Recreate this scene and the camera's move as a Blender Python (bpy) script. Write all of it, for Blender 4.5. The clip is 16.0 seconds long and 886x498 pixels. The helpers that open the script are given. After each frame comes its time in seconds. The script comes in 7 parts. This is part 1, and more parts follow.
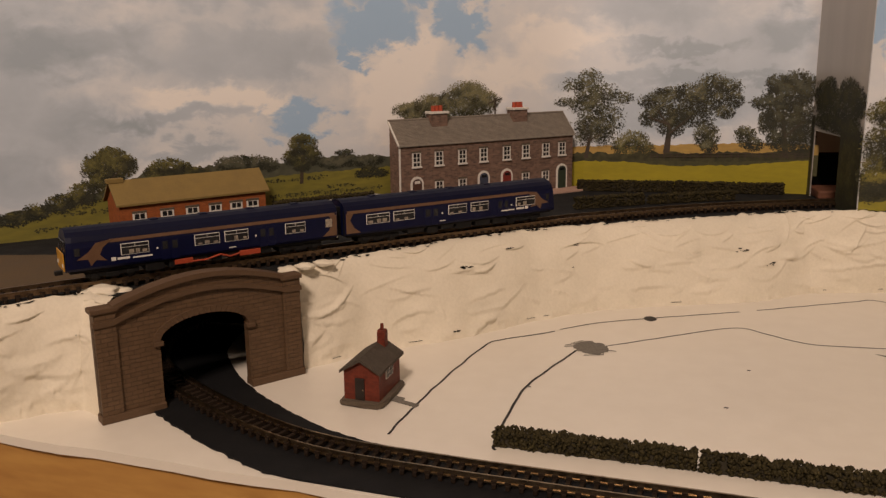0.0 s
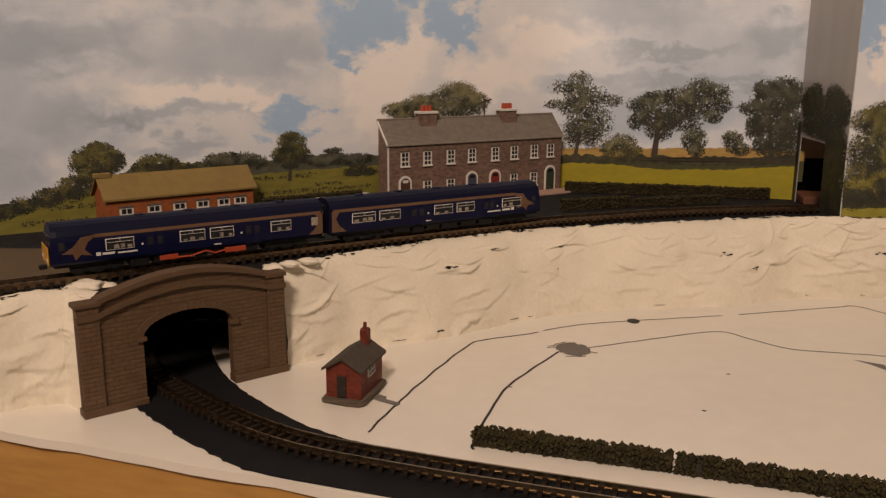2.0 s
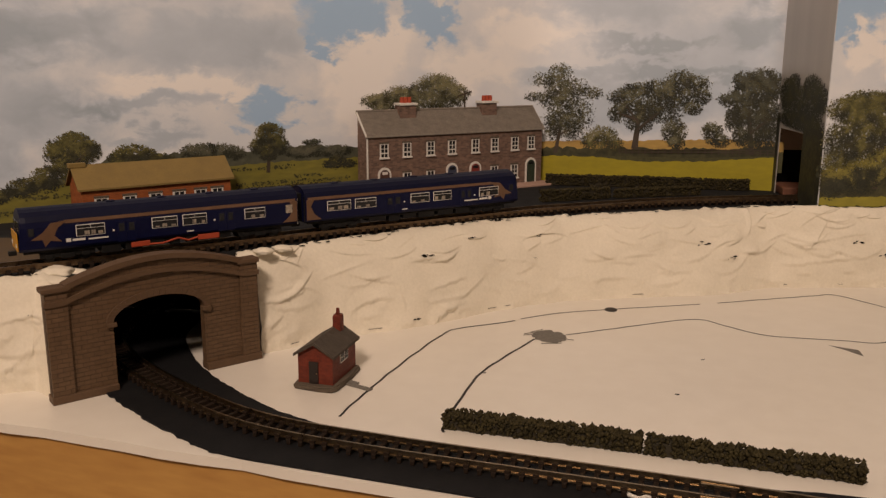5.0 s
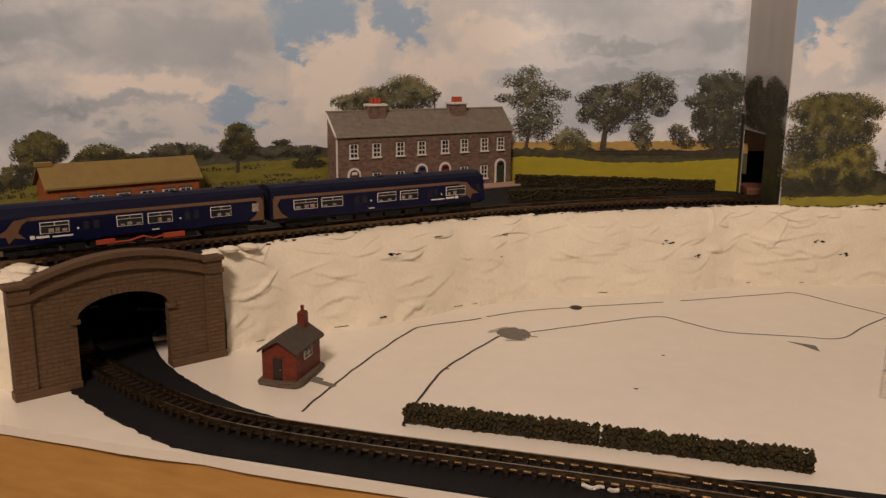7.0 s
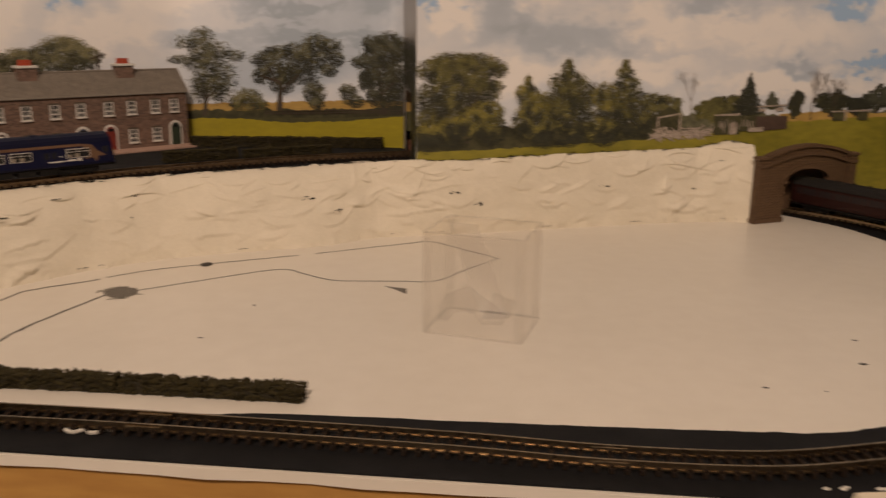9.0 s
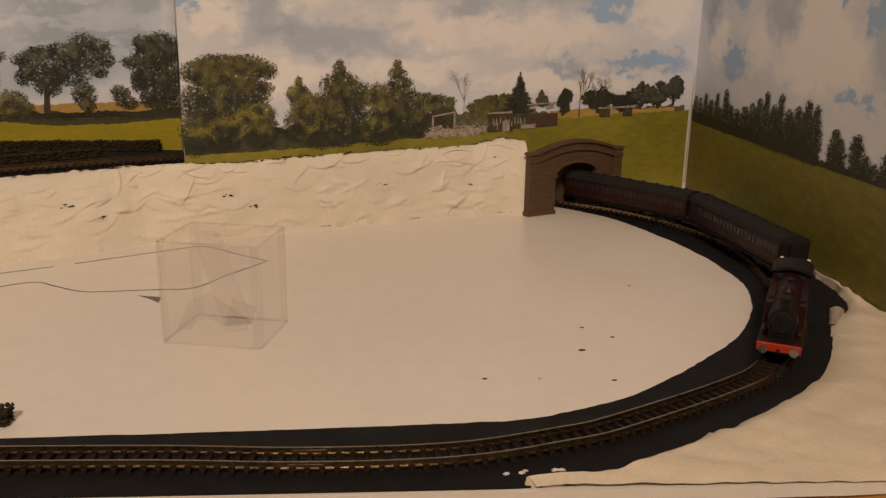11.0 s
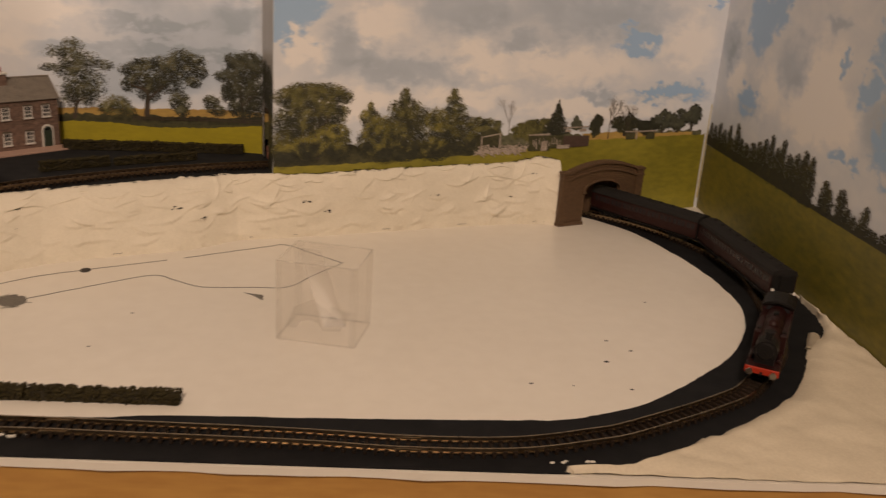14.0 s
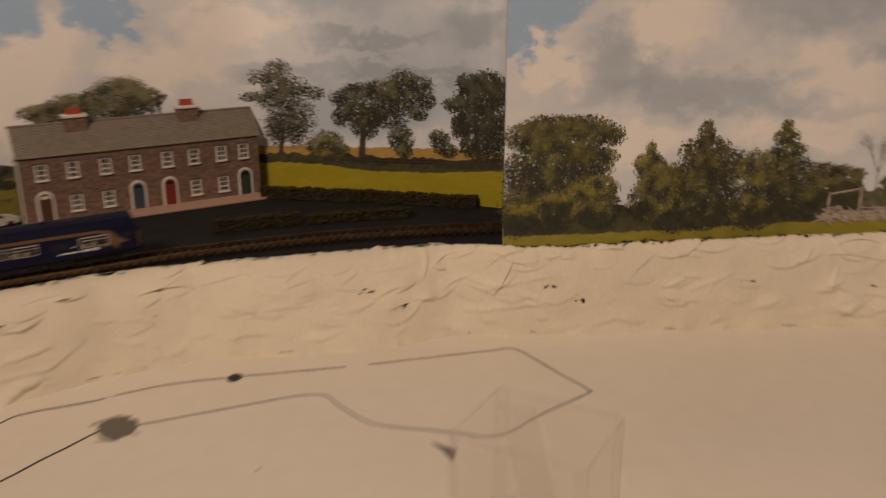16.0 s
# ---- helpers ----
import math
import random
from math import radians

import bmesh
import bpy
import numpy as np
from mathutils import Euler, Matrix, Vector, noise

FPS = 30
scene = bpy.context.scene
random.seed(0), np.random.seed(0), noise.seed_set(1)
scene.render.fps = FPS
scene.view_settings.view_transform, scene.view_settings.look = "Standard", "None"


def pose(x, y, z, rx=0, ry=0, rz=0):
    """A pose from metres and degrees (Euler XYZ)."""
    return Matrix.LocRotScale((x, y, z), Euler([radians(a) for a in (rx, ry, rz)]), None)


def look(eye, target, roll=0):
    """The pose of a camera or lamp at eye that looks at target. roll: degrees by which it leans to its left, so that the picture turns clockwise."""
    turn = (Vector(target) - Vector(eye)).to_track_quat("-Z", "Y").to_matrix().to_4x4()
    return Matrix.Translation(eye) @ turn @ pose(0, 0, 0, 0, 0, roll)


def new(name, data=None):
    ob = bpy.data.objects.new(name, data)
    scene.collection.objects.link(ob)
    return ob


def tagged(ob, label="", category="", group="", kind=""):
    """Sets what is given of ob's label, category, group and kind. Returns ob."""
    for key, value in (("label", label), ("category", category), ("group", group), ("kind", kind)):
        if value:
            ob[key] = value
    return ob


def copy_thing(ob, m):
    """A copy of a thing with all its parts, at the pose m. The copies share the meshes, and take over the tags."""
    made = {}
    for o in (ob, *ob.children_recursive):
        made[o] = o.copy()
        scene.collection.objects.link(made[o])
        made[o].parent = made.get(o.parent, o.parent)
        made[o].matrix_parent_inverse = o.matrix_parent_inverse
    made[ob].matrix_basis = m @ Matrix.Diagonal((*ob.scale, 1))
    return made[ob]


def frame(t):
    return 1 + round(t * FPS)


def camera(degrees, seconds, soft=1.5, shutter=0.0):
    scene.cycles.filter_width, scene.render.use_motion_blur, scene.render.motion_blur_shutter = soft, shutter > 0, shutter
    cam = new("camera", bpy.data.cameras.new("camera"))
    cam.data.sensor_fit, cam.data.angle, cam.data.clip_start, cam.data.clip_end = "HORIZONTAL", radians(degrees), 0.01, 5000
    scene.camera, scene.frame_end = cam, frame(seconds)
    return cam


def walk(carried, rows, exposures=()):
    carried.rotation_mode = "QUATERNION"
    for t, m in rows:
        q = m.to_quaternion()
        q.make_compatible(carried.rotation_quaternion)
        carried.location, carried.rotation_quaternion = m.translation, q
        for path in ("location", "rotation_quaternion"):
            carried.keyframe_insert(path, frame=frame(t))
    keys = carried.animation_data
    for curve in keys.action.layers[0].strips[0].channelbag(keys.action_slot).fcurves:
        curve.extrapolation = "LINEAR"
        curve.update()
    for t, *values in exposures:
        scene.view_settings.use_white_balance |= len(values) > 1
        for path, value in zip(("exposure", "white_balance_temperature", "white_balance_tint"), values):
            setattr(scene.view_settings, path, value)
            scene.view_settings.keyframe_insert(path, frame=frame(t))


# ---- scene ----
cam = camera(54.86, 16.0, soft=1.35, shutter=0.5)
PATH = [
    (0, (0.04085, 0.00286, 0.14284), (-0.11443, 0.96566, -0.07831), -0.68),
    (0.5, (0.04207, -0.00093, 0.14385), (-0.11103, 0.96220, -0.07735), -0.87),
    (1, (0.04562, 0.00219, 0.14222), (-0.10714, 0.96466, -0.08209), -0.88),
    (1.5, (0.04445, 0.00174, 0.14369), (-0.10445, 0.96494, -0.08009), -0.15),
    (2, (0.04518, 0.00118, 0.14429), (-0.10190, 0.96478, -0.07896), 0.32),
    (2.5, (0.04757, 0.00097, 0.14223), (-0.09744, 0.96502, -0.08044), 0.35),
    (3, (0.04846, 0.00324, 0.13913), (-0.09477, 0.96743, -0.08408), 0.44),
    (3.5, (0.05198, 0.00389, 0.13663), (-0.09065, 0.96777, -0.08831), 0.37),
    (4, (0.05239, 0.00337, 0.13637), (-0.08762, 0.96844, -0.08504), 0.27),
    (6.5, (0.05924, -0.00080, 0.13503), (-0.07748, 0.96577, -0.08190), 0.23),
    (7, (0.06192, -0.00221, 0.13449), (-0.05423, 0.96760, -0.07994), 0.46),
    (7.5, (0.07093, -0.00627, 0.13349), (-0.03735, 0.96410, -0.08252), 0.58),
    (8, (0.10556, -0.01298, 0.13005), (0.03505, 0.96087, -0.08594), 0.90),
    (8.5, (0.15354, -0.01420, 0.13497), (0.12708, 0.96039, -0.08746), 0.93),
    (9, (0.18637, -0.01692, 0.13546), (0.25036, 0.94814, -0.11866), 0.67),
    (9.5, (0.20814, -0.02231, 0.13742), (0.33875, 0.93579, -0.11749), 0.78),
    (10, (0.22388, -0.02278, 0.13964), (0.40690, 0.92606, -0.11770), 1.15),
    (10.2, (0.22737, -0.02522, 0.14075), (0.42520, 0.91973, -0.11990), 1.26),
    (12.3, (0.24770, -0.03248, 0.15050), (0.48592, 0.90322, -0.10974), 0.90),
    (12.5, (0.24563, -0.03868, 0.15606), (0.47917, 0.89789, -0.10530), 0.83),
    (13, (0.23253, -0.06876, 0.18891), (0.46537, 0.86339, -0.08837), 2.15),
    (13.5, (0.21699, -0.08988, 0.20170), (0.44335, 0.83341, -0.10861), 3.20),
    (14, (0.18843, -0.10236, 0.20612), (0.40801, 0.82145, -0.10750), 3.95),
    (14.5, (0.16661, -0.11208, 0.21039), (0.26474, 0.83105, -0.10723), 2.64),
    (15, (0.16443, -0.09996, 0.20982), (0.19896, 0.84702, -0.10959), 2.15),
    (15.5, (0.17773, -0.05058, 0.20395), (0.15244, 0.90407, -0.09272), 1.90),
    (16, (0.23330, 0.10963, 0.18858), (0.10111, 1.05011, -0.12452), -0.06),
]
EXPOSURES = [(0.0, 0.05, 6500, 14), (7.7, 0.04, 6500, 14), (8.5, -0.08, 6600, 14), (9.0, -0.08, 6750, 14), (10.0, -0.07, 6800, 14), (12.5, -0.02, 6800, 14), (13.5, 0.0, 6800, 14), (14.5, -0.09, 6900, 14), (15.0, -0.09, 6900, 14), (15.5, -0.14, 6900, 14), (16.0, -0.26, 6900, 14)]
walk(cam, [(t, look(eye, target, roll)) for t, eye, target, roll in PATH], EXPOSURES)

# ---- helpers for building; plan numbers are decimetres, trains and houses are in full-size metres at 1:148 ----
DM, N = 0.1, 1 / 148
rng = random.Random(7)


def part(name, bm, material, parent=None, label="", s=DM, m=None, smooth=False, solid=True):
    """One mesh object from a bmesh, scaled by s, under a thing or a part."""
    bmesh.ops.transform(bm, matrix=Matrix.Scale(s, 4), verts=bm.verts)
    if solid:
        bmesh.ops.recalc_face_normals(bm, faces=bm.faces)
    me = bpy.data.meshes.new(name)
    bm.to_mesh(me)
    bm.free()
    if smooth:
        me.shade_smooth()
    me.materials.append(material)
    ob = new(name, me)
    if parent is not None:
        ob.parent = parent
    if m is not None:
        ob.matrix_basis = m
    if label:
        tagged(ob, label)
    return ob


def thing(name, label, category, x, y, z, rz=0, group="", kind=""):
    """An Empty at a thing's base; x, y, z in decimetres."""
    ob = new(name)
    ob.empty_display_size = 0.01
    ob.matrix_basis = pose(x * DM, y * DM, z * DM, 0, 0, rz)
    return tagged(ob, label, category, group, kind)


def box(bm, x0, x1, y0, y1, z0, z1, bevel=0.0):
    """A box between two corners, with bevelled edges."""
    r = bmesh.ops.create_cube(bm, size=1)
    vs = r["verts"]
    for v in vs:
        v.co = Vector((x0 + (x1 - x0) * (v.co.x + 0.5), y0 + (y1 - y0) * (v.co.y + 0.5), z0 + (z1 - z0) * (v.co.z + 0.5)))
    if bevel:
        es = list({e for v in vs for e in v.link_edges})
        bmesh.ops.bevel(bm, geom=es, offset=bevel, segments=2, affect="EDGES", profile=0.5)
    return bm


def B(*boxes, bevel=0.0):
    bm = bmesh.new()
    for b in boxes:
        box(bm, *b, bevel=bevel)
    return bm


def tube(bm, a, b, r0, r1=None, n=12, caps=True):
    a, b = Vector(a), Vector(b)
    r1 = r0 if r1 is None else r1
    q = (b - a).to_track_quat("Z", "Y").to_matrix().to_4x4()
    m = Matrix.Translation((a + b) / 2) @ q
    bmesh.ops.create_cone(bm, cap_ends=caps, segments=n, radius1=r0, radius2=r1, depth=(b - a).length, matrix=m)
    return bm


def extrude_poly(bm, pts, axis, a, b):
    """A closed 2D outline pushed out along an axis from a to b."""
    def at(p, d):
        return {"x": (d, p[0], p[1]), "y": (p[0], d, p[1]), "z": (p[0], p[1], d)}[axis]
    lo, hi = [bm.verts.new(at(p, a)) for p in pts], [bm.verts.new(at(p, b)) for p in pts]
    n = len(pts)
    bm.faces.new(lo)
    bm.faces.new(hi[::-1])
    for i in range(n):
        bm.faces.new((lo[i], lo[(i + 1) % n], hi[(i + 1) % n], hi[i]))
    return bm


def curve_points(pts, step):
    """Points at even steps along a smooth line through pts (Catmull-Rom), with the headings."""
    p = [Vector(q) for q in pts]
    p = [2 * p[0] - p[1]] + p + [2 * p[-1] - p[-2]]
    fine = []
    for i in range(1, len(p) - 2):
        for k in range(40):
            t = k / 40
            fine.append(0.5 * (2 * p[i] + (p[i + 1] - p[i - 1]) * t + (2 * p[i - 1] - 5 * p[i] + 4 * p[i + 1] - p[i + 2]) * t * t + (3 * p[i] - p[i - 1] - 3 * p[i + 1] + p[i + 2]) * t ** 3))
    fine.append(p[-2])
    d = np.r_[0, np.cumsum([(fine[i + 1] - fine[i]).length for i in range(len(fine) - 1)])]
    n = max(2, int(d[-1] / step) + 1)
    xs = [np.interp(np.linspace(0, d[-1], n), d, [f[c] for f in fine]) for c in range(len(fine[0]))]
    out = np.array(xs).T
    return out, d[-1]


def strip(bm, left, right, z0, z1):
    """A slab between two lines of plan points."""
    rows = []
    for (a, b) in zip(left, right):
        rows.append([bm.verts.new((a[0], a[1], z1)), bm.verts.new((b[0], b[1], z1)), bm.verts.new((b[0], b[1], z0)), bm.verts.new((a[0], a[1], z0))])
    for r, q in zip(rows, rows[1:]):
        for i in range(4):
            bm.faces.new((r[i], r[(i + 1) % 4], q[(i + 1) % 4], q[i]))
    bm.faces.new(rows[0])
    bm.faces.new(rows[-1][::-1])
    return bm


def offset_line(pts, d):
    """A plan line moved d to its left."""
    pts = np.asarray(pts, float)[:, :2]
    t = np.gradient(pts, axis=0)
    t /= np.linalg.norm(t, axis=1)[:, None]
    return pts + d * np.c_[-t[:, 1], t[:, 0]]

# ---- light: one warm ceiling lamp in a closed room, seen from below the ceiling ----
world = bpy.data.worlds.new("world")
scene.world = world
world.use_nodes = True
world.node_tree.nodes["Background"].inputs[0].default_value = (1.0, 0.82, 0.65, 1)
world.node_tree.nodes["Background"].inputs[1].default_value = 0.02


def lamp(name, eye, target, power, size, color):
    d = bpy.data.lights.new(name, "AREA")
    d.shape, d.size, d.energy, d.color = "DISK", size, power, color
    ob = new(name, d)
    ob.matrix_basis = look(eye, target)
    return ob


lamp("ceiling_lamp_light", (-0.12, -1.15, 1.40), (0.15, 0.45, 0), 27, 0.35, (1.0, 0.79, 0.62))

# ---- materials ----
def shader(name):
    m = bpy.data.materials.new(name)
    m.use_nodes = True
    nt = m.node_tree
    return m, nt, nt.nodes["Principled BSDF"]


def node(nt, kind, **inputs):
    n = nt.nodes.new(kind)
    for k, v in inputs.items():
        n.inputs[k.replace("_", " ")].default_value = v
    return n


def mat(name, base, other=None, rough=0.6, metal=0.0, scale=400.0, fine=2500.0, bump=0.2, mixture=0.5, sheen_rough=None, random_tone=0.0, stretch=None, spec=0.5):
    """A surface whose colour wanders between base and other at two scales, with fine relief."""
    m, nt, bsdf = shader(name)
    other = other or tuple(c * 0.7 for c in base[:3]) + (1,)
    co = nt.nodes.new("ShaderNodeTexCoord")
    out = co.outputs["Object"]
    if stretch:
        mp = nt.nodes.new("ShaderNodeMapping")
        mp.inputs["Scale"].default_value = stretch
        nt.links.new(out, mp.inputs["Vector"])
        out = mp.outputs["Vector"]
    a, b = node(nt, "ShaderNodeTexNoise", Scale=scale, Detail=4.0), node(nt, "ShaderNodeTexNoise", Scale=fine, Detail=3.0)
    for n in (a, b):
        nt.links.new(out, n.inputs["Vector"])
    add = nt.nodes.new("ShaderNodeMath")
    add.operation = "MULTIPLY_ADD"
    add.inputs[1].default_value, add.inputs[2].default_value = 0.5, 0.0
    nt.links.new(b.outputs["Fac"], add.inputs[0])
    half = nt.nodes.new("ShaderNodeMath")
    half.operation = "MULTIPLY_ADD"
    half.inputs[1].default_value = 0.5
    nt.links.new(a.outputs["Fac"], half.inputs[0])
    nt.links.new(add.outputs[0], half.inputs[2])
    ramp = nt.nodes.new("ShaderNodeValToRGB")
    ramp.color_ramp.elements[0].position, ramp.color_ramp.elements[1].position = 0.5 - 0.2 * mixture - 0.05, 0.5 + 0.2 * (1 - mixture) + 0.05
    ramp.color_ramp.elements[0].color, ramp.color_ramp.elements[1].color = other, base
    nt.links.new(half.outputs[0], ramp.inputs["Fac"])
    col = ramp.outputs["Color"]
    if random_tone:
        info = nt.nodes.new("ShaderNodeObjectInfo")
        hsv = nt.nodes.new("ShaderNodeHueSaturation")
        mr = node(nt, "ShaderNodeMapRange", To_Min=1 - random_tone, To_Max=1 + random_tone)
        nt.links.new(info.outputs["Random"], mr.inputs["Value"])
        nt.links.new(mr.outputs["Result"], hsv.inputs["Value"])
        nt.links.new(col, hsv.inputs["Color"])
        col = hsv.outputs["Color"]
    nt.links.new(col, bsdf.inputs["Base Color"])
    bsdf.inputs["Metallic"].default_value = metal
    bsdf.inputs["Specular IOR Level"].default_value = spec
    rr = node(nt, "ShaderNodeMapRange", To_Min=max(0.03, rough - 0.1), To_Max=min(1, rough + 0.12))
    nt.links.new(a.outputs["Fac"], rr.inputs["Value"])
    nt.links.new(rr.outputs["Result"], bsdf.inputs["Roughness"])
    if bump:
        bp = node(nt, "ShaderNodeBump", Strength=bump, Distance=0.0004)
        nt.links.new(half.outputs[0], bp.inputs["Height"])
        nt.links.new(bp.outputs["Normal"], bsdf.inputs["Normal"])
    return m


WHITE_BOARD = mat("white_foam_board", (0.80, 0.752, 0.672, 1), (0.755, 0.705, 0.625, 1), rough=0.32, scale=14, fine=90, bump=0.02)
# the apron's dimmer light is put into this darker, yellower plaster colour
DIM_PLASTER = mat("dimmed_plaster", (0.66, 0.585, 0.455, 1), (0.57, 0.50, 0.385, 1), rough=0.8, scale=45, fine=700, bump=0.5)
PLASTER = mat("white_plaster", (0.78, 0.715, 0.59, 1), (0.70, 0.64, 0.52, 1), rough=0.75, scale=60, fine=700, bump=0.5)
PINE = mat("pine_plank", (0.53, 0.295, 0.085, 1), (0.40, 0.20, 0.055, 1), rough=0.45, scale=30, fine=240, bump=0.15, stretch=(0.12, 1, 1))
BLACK_CARD = mat("black_painted_card", (0.006, 0.006, 0.007, 1), (0.010, 0.010, 0.011, 1), rough=0.7, scale=70, fine=900, bump=0.3, spec=0.2)
ROAD = mat("dark_grey_painted_board", (0.012, 0.012, 0.013, 1), (0.02, 0.02, 0.02, 1), rough=0.8, scale=90, fine=1500, bump=0.3, spec=0.15)
SLEEPER = mat("dark_brown_sleeper_plastic", (0.016, 0.010, 0.0065, 1), (0.024, 0.015, 0.009, 1), rough=0.6, scale=500, fine=3000, spec=0.2)
RAIL = mat("nickel_silver_rail", (0.42, 0.33, 0.22, 1), (0.22, 0.16, 0.10, 1), rough=0.30, metal=1.0, scale=300, fine=2000, bump=0.1)
RAIL_DULL = mat("tarnished_rail", (0.30, 0.21, 0.13, 1), (0.14, 0.095, 0.06, 1), rough=0.4, metal=1.0, scale=300, fine=2000, bump=0.1)
PORTAL = mat("brown_moulded_plastic", (0.115, 0.068, 0.038, 1), (0.090, 0.053, 0.029, 1), rough=0.6, scale=250, fine=2500, bump=0.35, spec=0.3)
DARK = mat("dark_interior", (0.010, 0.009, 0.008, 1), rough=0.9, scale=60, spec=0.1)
ROOM_PAINT = mat("pale_wall_paint", (0.58, 0.55, 0.50, 1), (0.54, 0.51, 0.46, 1), rough=0.85, scale=6, fine=150, bump=0.1)
CARPET = mat("beige_carpet", (0.42, 0.33, 0.24, 1), (0.34, 0.26, 0.18, 1), rough=0.95, scale=60, fine=900, bump=0.8)

# ---- the layout's structure ----
EDGE = lambda x: 2.51 - 0.169 * x  # the front edge of the board
WALL1 = [(-4.6, 2.64), (-1.345, 5.275), (-0.835, 5.70), (0.0, 6.36), (0.28, 6.53), (0.62, 6.55), (1.40, 6.42), (1.99, 6.27)]
W2A, W2B = (2.05, 5.36), (6.13, 6.29)
W3B = (5.27, 1.66)
DECK = 0.45
BANK = [((-0.84, 3.66), (-0.92, 3.76), 0.47), ((-0.58, 3.93), (-0.70, 4.00), 0.47), ((-0.19, 4.17), (-0.33, 4.36), 0.47), ((0.22, 4.56), (0.10, 4.74), 0.47),
        ((0.53, 4.78), (0.50, 4.95), 0.47), ((1.02, 4.93), (0.90, 5.10), 0.475), ((1.42, 5.05), (1.35, 5.32), 0.47), ((1.80, 5.28), (1.72, 5.40), 0.485),
        ((2.10, 5.33), (2.06, 5.37), 0.50), ((2.41, 5.38), (2.41, 5.43), 0.49), ((2.95, 5.50), (2.95, 5.55), 0.51), ((3.53, 5.62), (3.53, 5.69), 0.515), ((4.07, 5.71), (4.07, 5.81), 0.525), ((4.30, 5.70), (4.30, 5.84), 0.57), ((4.50, 5.66), (4.48, 5.80), 0.55)]
BANK_LEFT = [((-3.0, 2.0), (-3.0, 2.12), 0.45), ((-2.4, 2.45), (-2.4, 2.56), 0.45), ((-1.95, 2.84), (-1.97, 2.95), 0.45), ((-1.76, 3.02), (-1.80, 3.13), 0.46), ((-1.60, 3.08), (-1.66, 3.26), 0.46), ((-1.45, 2.98), (-1.50, 3.22), 0.46)]
PLASTER_TOP = [(-3.0, 2.12), (-1.97, 2.95), (-1.66, 3.26), (-1.50, 3.16), (-0.86, 3.74), (-0.70, 4.0), (-0.33, 4.36), (0.10, 4.74), (0.50, 4.95), (0.90, 5.10), (1.35, 5.32), (1.72, 5.40), (2.06, 5.37)]

# board, with the white top sheet and the timber fascia under its front edge
board = thing("board", "white foam board top sheet on a timber baseboard", "baseboard", 0, 0, 0, kind="structure")
bm = bmesh.new()
xs = np.linspace(-4.5, 5.25, 60)
extrude_poly(bm, [(x, EDGE(x) + 0.006 * math.sin(9 * x) + 0.004 * math.sin(23 * x + 1)) for x in xs] + [(6.4, 6.6), (2.0, 7.0), (-4.5, 6.9)], "z", -0.038, 0.0)
part("top_sheet", bm, WHITE_BOARD, board)
bm = bmesh.new()
extrude_poly(bm, [(-4.5, EDGE(-4.5) + 0.02), (5.25, EDGE(5.25) + 0.02), (5.27, EDGE(5.25) + 0.22), (-4.5, EDGE(-4.5) + 0.22)], "z", -0.48, -0.040)
part("fascia_plank", bm, PINE, board, "pale varnished pine plank")
bm = bmesh.new()
extrude_poly(bm, [(-4.5, EDGE(-4.5) + 0.24), (5.27, EDGE(5.25) + 0.24), (6.4, 6.6), (2.0, 7.0), (-4.5, 6.9)], "z", -0.20, -0.042)
part("underframe", bm, PINE, board)

# upper deck
deck = thing("upper_deck", "black painted raised deck along the backdrop", "deck", 0, 0, 0, kind="structure")
bm = bmesh.new()
extrude_poly(bm, [(x - 0.012, y + 0.016) for x, y in PLASTER_TOP] + WALL1[::-1], "z", DECK - 0.06, DECK)
part("deck_board", bm, ROAD, deck)

bm = bmesh.new()
extrude_poly(bm, [(-2.02, 3.30), (-1.78, 3.52), (-2.05, 3.95), (-2.7, 3.85), (-2.9, 2.75)], "z", DECK + 0.0005, DECK + 0.006)
part("brown_card", bm, mat("brown_earth_card", (0.10, 0.062, 0.026, 1), (0.07, 0.043, 0.018, 1), rough=0.85, scale=80, fine=900), deck, "brown painted card on the deck")


# backdrop panels: flat printed boards standing round the layout
def panel(name, pts, z0, z1, thick, material, label):
    """An upright board along a plan line; its picture map runs in decimetres along and up."""
    top = thing(name, label, "backdrop", 0, 0, 0, kind="structure")
    me_bm = bmesh.new()
    uv = me_bm.loops.layers.uv.new("map")
    back = offset_line(pts, thick)
    d = np.r_[0, np.cumsum(np.linalg.norm(np.diff(np.array(pts), axis=0), axis=1))]
    for i in range(len(pts) - 1):
        q = [me_bm.verts.new((*pts[i], z0)), me_bm.verts.new((*pts[i + 1], z0)), me_bm.verts.new((*pts[i + 1], z1)), me_bm.verts.new((*pts[i], z1))]
        b = [me_bm.verts.new((*back[i], z0)), me_bm.verts.new((*back[i + 1], z0)), me_bm.verts.new((*back[i + 1], z1)), me_bm.verts.new((*back[i], z1))]
        f = me_bm.faces.new(q)
        for loop, (u, v) in zip(f.loops, ((d[i], z0), (d[i + 1], z0), (d[i + 1], z1), (d[i], z1))):
            loop[uv].uv = (u, v)
        me_bm.faces.new(b[::-1])
        me_bm.faces.new((q[3], q[2], b[2], b[3]))
        if i == 0:
            me_bm.faces.new((q[0], q[3], b[3], b[0]))
        if i == len(pts) - 2:
            me_bm.faces.new((q[1], b[1], b[2], q[2]))
    bmesh.ops.remove_doubles(me_bm, verts=me_bm.verts, dist=0.001)
    part("printed_sheet", me_bm, material, top, smooth=len(pts) > 3)
    return top


W1, L1 = curve_points(WALL1, 0.12)
W1 = [tuple(p) for p in W1]

